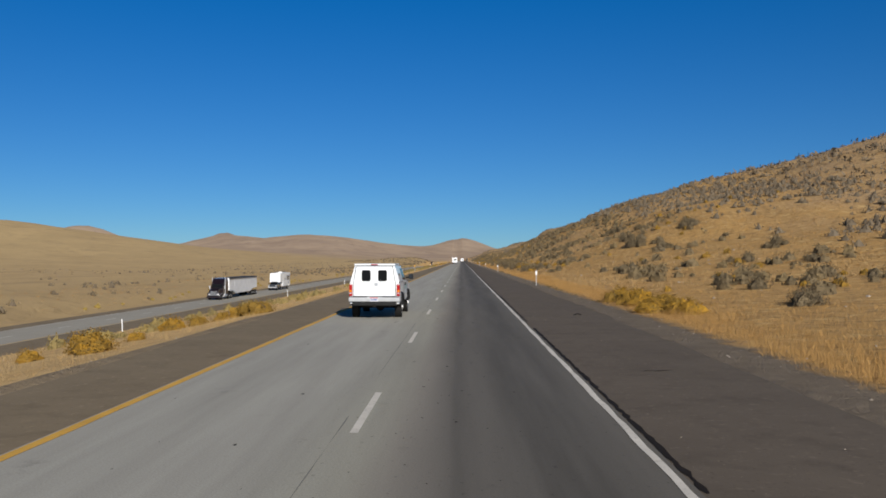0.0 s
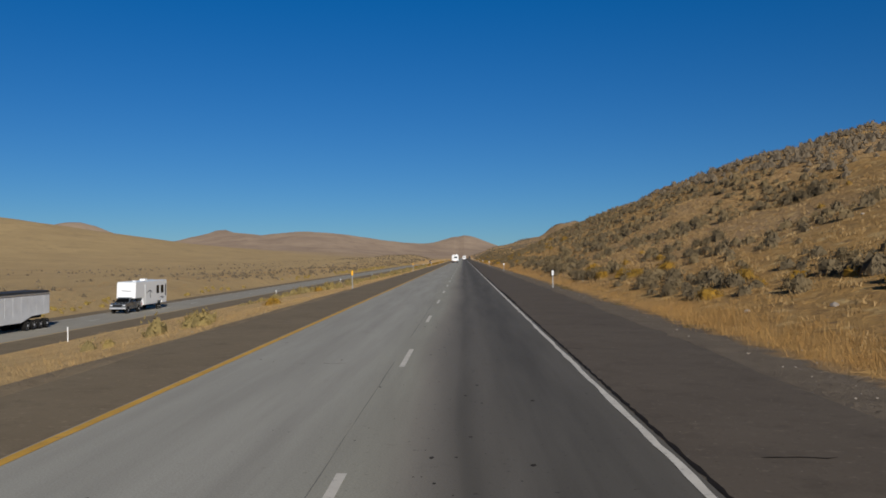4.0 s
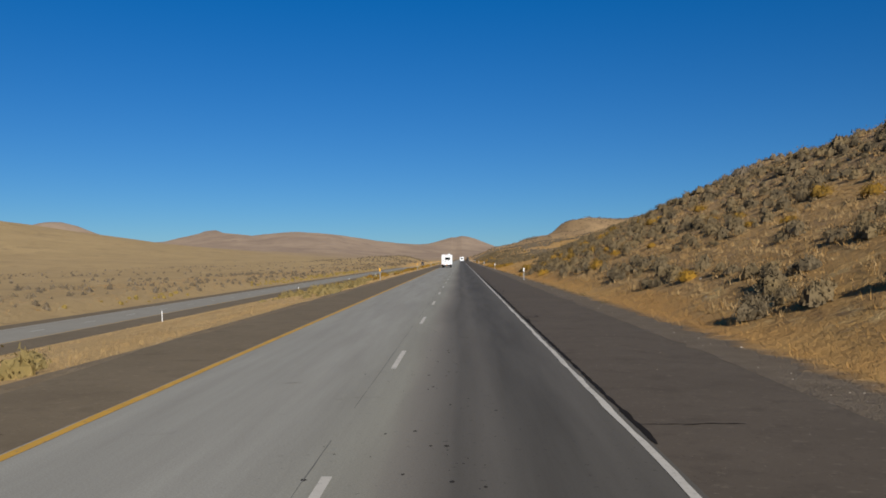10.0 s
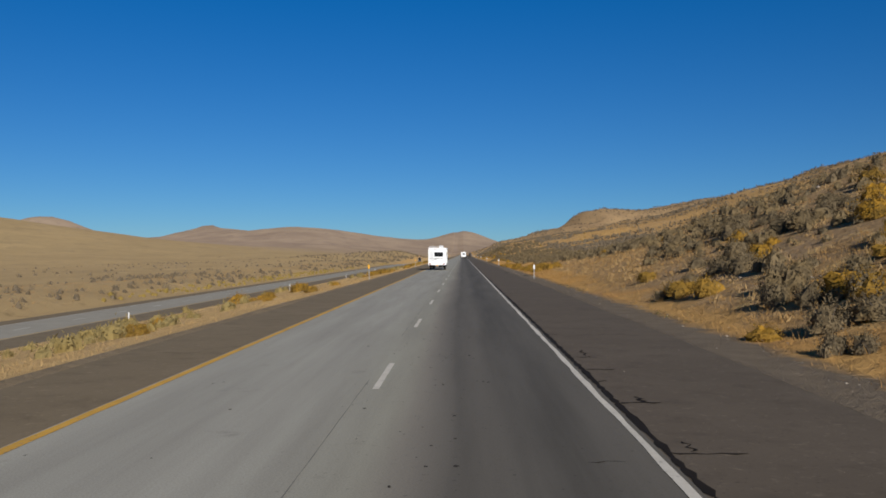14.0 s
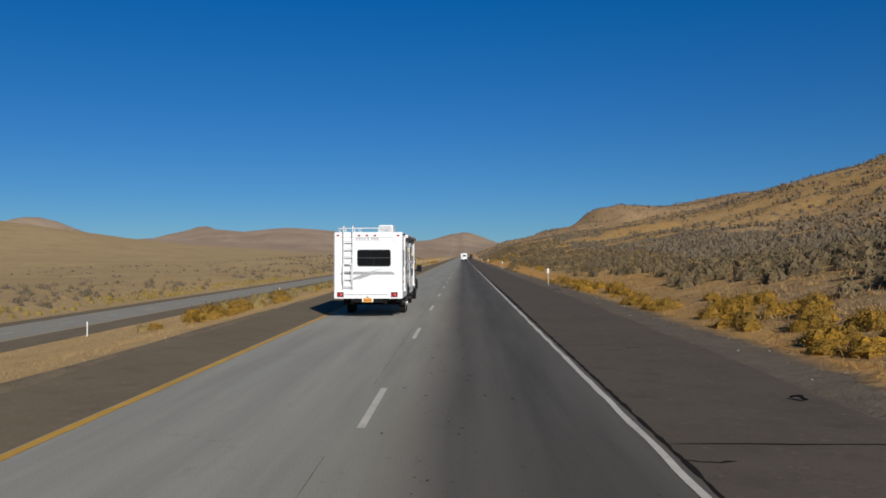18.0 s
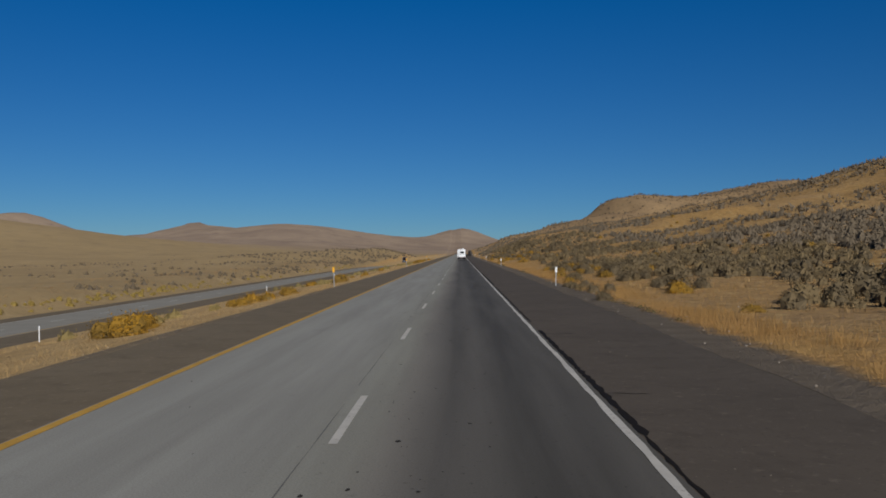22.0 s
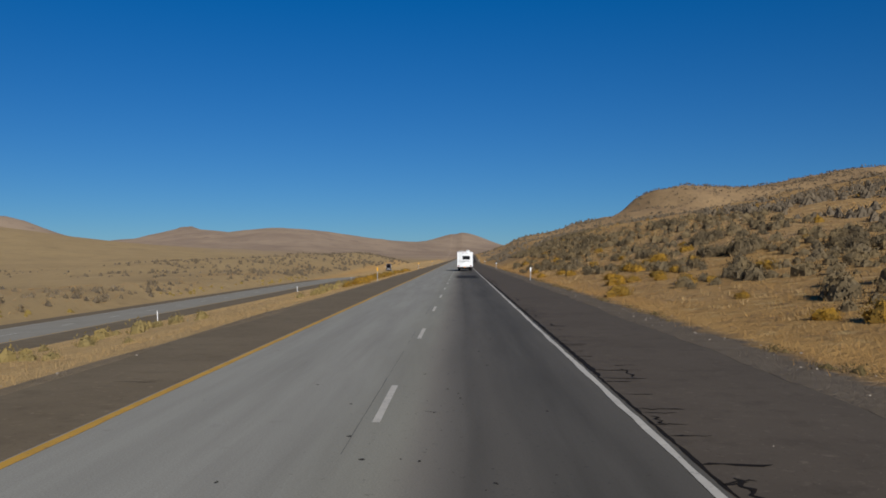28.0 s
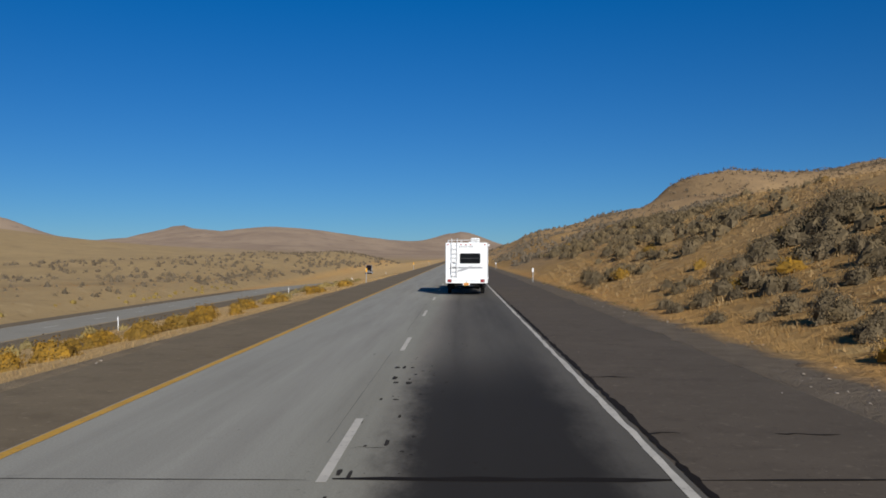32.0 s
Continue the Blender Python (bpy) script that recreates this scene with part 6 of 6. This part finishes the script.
# dry grass
tuft = [grass_soup(20, .46, .24, .016, seed=90 + s) for s in range(5)]
tuft_mid = [grass_soup(18, .58, .25, .026, seed=95 + s) for s in range(5)]
tuft_far = [leaf_soup(8, .75, .20, .17, seed=99 + s, blade=1.8, hollow=.15, core=None, up=.6, lift=.0) for s in range(4)]
edge_r = lambda x, y: np.clip(.95 * sstep(7.0 + .35 * vnoise(y, y * 0, 5, 41), 7.7, x), 0, 1)
gx1, gy1 = places(6.9, 9.8, -10, 800, .40, lambda x, y: edge_r(x, y) * np.clip(.75 + .5 * vnoise(x, y, 4, 42), .3, 1))
gx3, gy3 = places(9.8, 17, 0, 800, .66, lambda x, y: np.clip(.6 + .6 * vnoise(x, y, 7, 43), .08, 1))
gx8, gy8 = places(17, 26, 20, 830, 1.05, lambda x, y: np.clip(.55 + .6 * vnoise(x, y, 7, 43), .08, 1))
gx4, gy4 = places(26, 75, 30, 900, 1.2, lambda x, y: (y > x * 1.75 - 14) * np.clip(.5 + .6 * vnoise(x, y, 11, 44), .08, 1))
gx5, gy5 = places(-12.6, -8.4, 8, 850, .46, lambda x, y: sstep(8.45 + .3 * vnoise(y, y * 0, 5, 45), 9.0, -x) * np.clip(.78 + .5 * vnoise(x, y, 5, 46), .15, 1))
gx6, gy6 = places(-33, -12.6, 14, 900, 1.2, lambda x, y: np.clip(.5 + .5 * vnoise(x, y, 6, 47), .1, 1) * (x < opp_x(y) + 40) * (x > opp_x(y) + 9))
gx7, gy7 = places(-75, -50.5, 60, 1200, 1.5, lambda x, y: np.clip(.5 + .5 * vnoise(x, y, 9, 48), .1, 1))
tuft_fine = [grass_soup(18, .50, .22, .0145, seed=290 + s) for s in range(5)]
tuft_tall = [grass_soup(40, .46, .40, .011, seed=190 + s) for s in range(4)]
tall = (gy1 < 128) | ((gy1 > 372) & (gy1 < 412)) | ((gy1 > 460) & (gy1 < 600) & (vnoise(gx1, gy1, 3, 49) > -.15))
grass = new("roadside_grass", tri_mesh("roadside_grass", np.concatenate([
    scatter_mesh(tuft_tall, gx1[tall], gy1[tall], prng.uniform(.7, 1.25, tall.sum()), 6),
    scatter_mesh(tuft, gx1[~tall], gy1[~tall], prng.uniform(.6, 1.3, (~tall).sum()), 17),
    scatter_mesh(tuft_mid, np.r_[gx3, gx8], np.r_[gy3, gy8], prng.uniform(.6, 1.2, len(gx3) + len(gx8)), 8)]), M_GRASS))
tussock = [leaf_soup(26, .40, .30, .15, seed=130 + s, blade=4.0, hollow=.3, core=None, up=1.7, lift=.02) for s in range(4)]
tx, ty = places(8.6, 38, 60, 440, 1.0, lambda x, y: np.clip(np.interp(y, [110, 150, 370, 430], [.45, .72, .72, .5]) + .5 * vnoise(x, y, 8, 81), 0, 1) * sstep(8.6, 10, x))
tx2, ty2 = places(9, 30, 440, 800, 1.8, lambda x, y: np.clip(.3 + .6 * vnoise(x, y, 10, 82), 0, 1))
tx3, ty3 = places(8.0, 28, 690, 810, 1.0, lambda x, y: np.clip(.55 + .6 * vnoise(x, y, 7, 83), .05, 1))
tx2, ty2 = np.r_[tx2, tx3], np.r_[ty2, ty3]
tus = new("bunchgrass", tri_mesh("bunchgrass", scatter_mesh(tussock, np.r_[tx, tx2], np.r_[ty, ty2], prng.uniform(.6, 1.4, len(tx) + len(tx2)), 16), M_BUNCH))
tagged(tus, "pale bunchgrass tussocks standing between the sagebrush", "grass", kind="stuff")
tagged(grass, "golden dry cheatgrass tufts edging both shoulders", "grass", kind="stuff")
grass2 = new("slope_grass", tri_mesh("slope_grass", np.concatenate([
    scatter_mesh(tuft_far, gx4, gy4, prng.uniform(.6, 1.2, len(gx4)), 9),
    scatter_mesh(tuft_far, gx7 + (opp_x(gy7) - OPP_X), gy7, prng.uniform(.6, 1.0, len(gx7)), 12)]), M_GRASS))
median_grass = new("median_grass", tri_mesh("median_grass", np.concatenate([
    scatter_mesh(tuft_fine, gx5, gy5, prng.uniform(.6, 1.25, len(gx5)), 7),
    scatter_mesh(tuft_mid, gx6, gy6, prng.uniform(.6, 1.1, len(gx6)), 10)]), M_STRAW))
tagged(median_grass, "pale straw-coloured dry grass covering the median", "grass", kind="stuff")
mx, my = places(-22, -11.3, -10, 860, 1.7, lambda x, y: np.clip(.06 + .75 * vnoise(x, y, 26, 71) + .3 * vnoise(x, y, 6, 72), 0, 1) * sstep(11.3, 13, -x) * np.interp(y, [505, 520, 560, 575], [1, .25, .25, 1]))
for x, y, n in ((-11, 231.5, 9), (-11.2, 225, 4), (-10.9, 245, 3), (-10.9, 305, 8), (-12.5, 300, 12), (-15, 304, 8), (-13.6, 106.5, 5), (-12, 128, 7), (-14, 731, 6), (-12.6, 696, 7), (-12.0, 700, 4), (-11.6, 690, 3), (-10.0, 288, 6), (-10.3, 292, 6), (-10.2, 299.5, 5), (-10.2, 307, 7), (-10.6, 313, 5)):
    mx, my = np.r_[mx, prng.normal(x, .55, n)], np.r_[my, prng.normal(y, .28 * n, n)]
median_brush = new("median_shrubs", tri_mesh("median_shrubs", scatter_mesh(sage_mid, mx, my, prng.uniform(.45, 1.1, len(mx)), 15), M_OLIVE))
tagged(median_brush, "olive and grey shrubs clumped along the median", "shrubs", kind="stuff")
tagged(grass2, "dry golden grass tufts on the higher slopes", "grass", kind="stuff")

# low dark weeds where gravel meets grass
wx, wy = places(6.9, 7.7, -10, 800, .5, lambda x, y: np.clip(.15 + .8 * vnoise(y, y * 0, 9, 61), 0, 1) * np.interp(y, [120, 170, 330, 500, 520, 800], [.5, .6, .2, .3, .6, .5]))
weed = [leaf_soup(60, .26, .15, .05, seed=120 + s, core=(6, 1), lift=.02, blade=2.4) for s in range(3)]
weeds = new("edge_weeds", tri_mesh("edge_weeds", scatter_mesh(weed, wx, wy, prng.uniform(.5, 1.3, len(wx)) * np.interp(wy, [500, 530], [1, 1.2]), 14), M_WEED))
tagged(weeds, "low dark weeds between shoulder gravel and grass", "weeds", kind="stuff")

# ---- stones, debris, sealed cracks, dark patch ----
rock = bmesh.new()
bmesh.ops.create_icosphere(rock, subdivisions=1, radius=.5)
rock_v = np.array([[c for c in v.co] for v in rock.verts])
rock_f = np.array([[v.index for v in f.verts] for f in rock.faces])
rock.free()


def stones(name, x0, x1, n, lo, hi, seed, label, y0=-10.0, y1=760.0):
    g = np.random.default_rng(seed)
    x, y = g.uniform(x0, x1, n), g.uniform(y0, y1, n)
    s = lo + (hi - lo) * g.random(n) ** 4
    z = np.where((x > -7.9) & (x < 5.95), -0.012, land_z(x, y)) + s * .12
    v = rock_v[None] * s[:, None, None] * g.uniform(.6, 1.25, (n, len(rock_v), 3)) * [1, 1, .6]
    v = v + np.stack([x, y, z], 1)[:, None]
    f = rock_f[None] + (np.arange(n) * len(rock_v))[:, None, None]
    ob = new(name, mesh_from(name, v.reshape(-1, 3), f.reshape(-1, 3), M_ROCK))
    return tagged(ob, label, "stones", kind="stuff")


stones("gravel_east", 5.9, 7.9, 2600, .015, .085, 1, "loose pale gravel along the shoulder edge")
stones("gravel_west", -9.4, -7.7, 1200, .015, .09, 2, "loose pale gravel along the median edge")
stones("shoulder_grit", 2.6, 5.7, 500, .01, .035, 3, "scattered grit lying on the shoulder asphalt")
stones("slope_rocks", 9, 40, 600, .08, .36, 4, "pale rocks lying among the sagebrush")


def ribbon(name, parent, pts, width, z, material, jag=0.25, seed=0):
    """A flat band along points with a ragged width."""
    g = random.Random(seed)
    bm = bmesh.new()
    prev = None
    for i, (x, y) in enumerate(pts):
        a = Vector(pts[max(i - 1, 0)])
        b = Vector(pts[min(i + 1, len(pts) - 1)])
        d = (b - a).normalized()
        w = width * (1 + g.uniform(-jag, jag)) * (.25 if i in (0, len(pts) - 1) else 1) / 2
        nrm = Vector((-d.y, d.x))
        l, r = bm.verts.new((x + nrm.x * w, y + nrm.y * w, z)), bm.verts.new((x - nrm.x * w, y - nrm.y * w, z))
        if prev:
            bm.faces.new((prev[0], prev[1], r, l))
        prev = (l, r)
    return part(name, bm, material, parent)


east = bpy.data.objects["shoulder_east"]
west = bpy.data.objects["shoulder_west"]
child_strip("gravel_spill", east, 5.78, 6.7, -20, 800, -0.008, M_GROUND, rough_edge=.16, step=.3, seed=70)
crk = random.Random(5)
# the sealed joint beside the edge line, broken into lengths
y = -8.0
while y < 770:
    ln = crk.uniform(6, 22)
    wd = crk.choice((.045, .06, .08, .11))
    if 255 < y < 336 or 648 < y < 740:
        wd = crk.uniform(.09, .14)
    n = max(4, int(ln / .22))
    ribbon("joint_seal", east, [(EDGE + .15 + wd * .4 + crk.uniform(-.012, .012), y + ln * i / n) for i in range(n + 1)], wd, -.006, M_TAR, .55, int(y * 10))
    y += ln + crk.choice((0, 0, .5, 3))
# cracks running across the shoulder
y = 2.0
while y < 770:
    for rep in range(2 if crk.random() < .25 else 1):
        x0 = EDGE + .16 if crk.random() < .7 else crk.uniform(2.8, 4.2)
        ln = crk.uniform(.25, .95)
        pts, yy = [], y
        for i in range(7):
            pts.append((x0 + ln * i / 6, yy))
            yy += crk.uniform(-.07, .07)
        ribbon("crack_seal", east, pts, crk.uniform(.025, .06), -.006, M_TAR, .5, int(y * 7) + rep)
        y += crk.uniform(.5, 1.5) if rep else 0
    y += crk.uniform(3, 5.5) if (648 < y < 735 or 255 < y < 300) else crk.uniform(7, 15)
for k in range(36):
    # branching cracks beside the edge line in the two worst stretches
    y = 256 + k * 3.1 + crk.uniform(-.8, .8) if k < 26 else 629 + (k - 26) * 4.2 + crk.uniform(-.5, .5)
    x1 = EDGE + crk.uniform(.45, 1.1)
    ribbon("crack_seal", east, [(EDGE + .16 + (x1 - EDGE - .16) * i / 6, y + crk.uniform(-.05, .05)) for i in range(7)], crk.uniform(.03, .07), -.0058, M_TAR, .6, k + 300)
    if crk.random() < .7:
        xm, run = crk.uniform(EDGE + .25, x1), crk.uniform(.7, 2.2)
        ribbon("crack_seal", east, [(xm + .05 * math.sin(i * 1.9 + k), y + run * .7 * i / 8) for i in range(9)], crk.uniform(.03, .06), -.0054, M_TAR, .6, k + 400)
        if crk.random() < .6:
            ribbon("crack_seal", east, [(xm - .1 + .1 * i, y + run + crk.uniform(-.06, .06)) for i in range(6)], crk.uniform(.025, .05), -.005, M_TAR, .6, k + 500)
for k in range(26):
    y = 628 + k * 1.55 + crk.uniform(-.4, .4)
    ln = crk.uniform(.25, 1.0)
    ribbon("crack_seal", east, [(EDGE + .17 + ln * i / 6, y + crk.uniform(-.05, .05)) for i in range(7)], crk.uniform(.03, .08), -.0056, M_TAR, .7, k + 700)
for k in range(18):
    y = 690 + k * 1.35 + crk.uniform(-.4, .4)
    ln = crk.uniform(.2, .75)
    ribbon("crack_seal", east, [(EDGE + .17 + ln * i / 6, y + crk.uniform(-.06, .06)) for i in range(7)], crk.uniform(.04, .10), -.0057, M_TAR, .8, k + 800)
    if k % 2:
        ribbon("crack_seal", east, [(EDGE + .2 + ln * .6 + .06 * math.sin(i * 2.1 + k), y + .22 * i) for i in range(6)], crk.uniform(.04, .08), -.0053, M_TAR, .7, k + 840)
for k in range(40):
    y = k * 19 + crk.uniform(0, 12)
    x0 = crk.uniform(-7.0, -6.0)
    ribbon("crack_seal", west, [(x0 + .2 * i, y + crk.uniform(-.06, .06)) for i in range(5)], .03, -.006, M_TAR, .5, k + 900)
# fine cracks and spots in the lanes
for k in range(46):
    y = k * 16.5 + crk.uniform(0, 12)
    x0 = crk.uniform(-4.6, 1.6)
    n = crk.randint(3, 6)
    ribbon("lane_crack", road, [(x0 + .10 * i, y + crk.uniform(-.08, .08)) for i in range(n)], crk.uniform(.015, .04), .003, M_TAR, .6, k + 1300)


def blot(name, parent, cx, cy, rx, ry, z, material, seed, n=40):
    """A flat patch with an uneven outline."""
    g = random.Random(seed)
    bm = bmesh.new()
    ph = [g.uniform(0, 6.28) for _ in range(4)]
    ring = []
    for k in range(n):
        a = k * 2 * math.pi / n
        s = 1 + .08 * math.sin(3 * a + ph[0]) + .07 * math.sin(5 * a + ph[1]) + .05 * math.sin(9 * a + ph[2]) + g.uniform(-.03, .03)
        q = lambda v: math.copysign(abs(v) ** .6, v)
        ring.append(bm.verts.new((cx + rx * s * q(math.cos(a)), cy + ry * s * q(math.sin(a)), z)))
    bm.faces.new(ring)
    return part(name, bm, material, parent)


for k in range(16):
    blot("dark_spot", road, -1.15 + crk.uniform(-.3, .3), 717.0 + crk.uniform(0, 11), crk.uniform(.02, .06), crk.uniform(.05, .22), .0024, M_STAIN, k + 50, 14)
# small oil and rubber spots, mostly along the middle of the driving lane
og = np.random.default_rng(23)
no = 3600
ox = np.where(og.random(no) < .78, og.normal(-.45, .55, no), og.uniform(-4.9, 2.0, no))
oy = og.uniform(-5, 800, no)
orad = .010 + .024 * og.random(no) ** 3
oa = np.arange(7) * 2 * np.pi / 7
ov = np.stack([ox[:, None] + np.cos(oa) * orad[:, None] * og.uniform(.6, 1.4, (no, 7)), oy[:, None] + np.sin(oa) * orad[:, None] * og.uniform(1.0, 2.6, (no, 7)), np.full((no, 7), .0016)], 2)
spots_ob = new("oil_spots", mesh_from("oil_spots", ov.reshape(-1, 3), np.arange(no * 7).reshape(-1, 7), M_STAIN))
spots_ob.parent = road
spots_ob["kind"] = "stuff"
ribbon("transverse_joint", road, [(-1.35 + .5 * i, 718.55 + .02 * (i % 2)) for i in range(8)], .16, .0042, M_TAR, .35, 77)
ribbon("transverse_joint", east, [(EDGE + .2 + .5 * i, 718.6 + .015 * i) for i in range(8)], .06, -.006, M_TAR, .4, 78)
ribbon("transverse_joint", east, [(EDGE + .2 + .5 * i, 412.8 + .012 * (i % 3)) for i in range(8)], .05, -.006, M_TAR, .4, 80)
ribbon("transverse_joint", road, [(-5.1 + .5 * i, 718.5) for i in range(8)], .03, .0042, M_STAIN, .4, 79)
for x, y, rx, ry in ((-2.4, 31.2, .06, .10), (.35, 30.9, .05, .06)):
    blot("dark_spot", road, x, y, rx, ry, .0022, M_STAIN, int(y), 20)


def tyre_scrap(x, y, rz, ln):
    bm = bmesh.new()
    n, w = 10, min(.11, .2 * ln)
    rows = []
    for i in range(n):
        t = i / (n - 1)
        yy, zz = (t - .5) * ln, .02 + min(.09, .15 * ln) * math.sin(t * math.pi) ** 2
        ww = w * (1 - .5 * abs(2 * t - 1)) * (1 + .2 * math.sin(i * 2.1))
        rows.append([bm.verts.new((sx * ww, yy + .03 * math.sin(i), zz + dz)) for sx, dz in ((-1, 0), (-.4, .03), (.4, .03), (1, 0))])
    for a, b in zip(rows, rows[1:]):
        for k in range(3):
            bm.faces.new((a[k], a[k + 1], b[k + 1], b[k]))
    bmesh.ops.solidify(bm, geom=bm.faces[:], thickness=.015)
    ob = part("tyre_scrap", bm, M_RUBBER)
    ob.matrix_world = pose(x, y, -.012, 0, 0, rz)
    tagged(ob, "curled black scrap of tyre tread lying on the shoulder", "tyre scrap", "tyre scraps")


for x, y, rz, ln in ((-7.45, 196.9, 75, .5), (4.6, 35.2, 100, .3), (5.1, 416.0, 30, .3), (5.9, 458.5, 70, .5), (7.0, 403.0, 85, 1.6)):
    tyre_scrap(x, y, rz, ln)
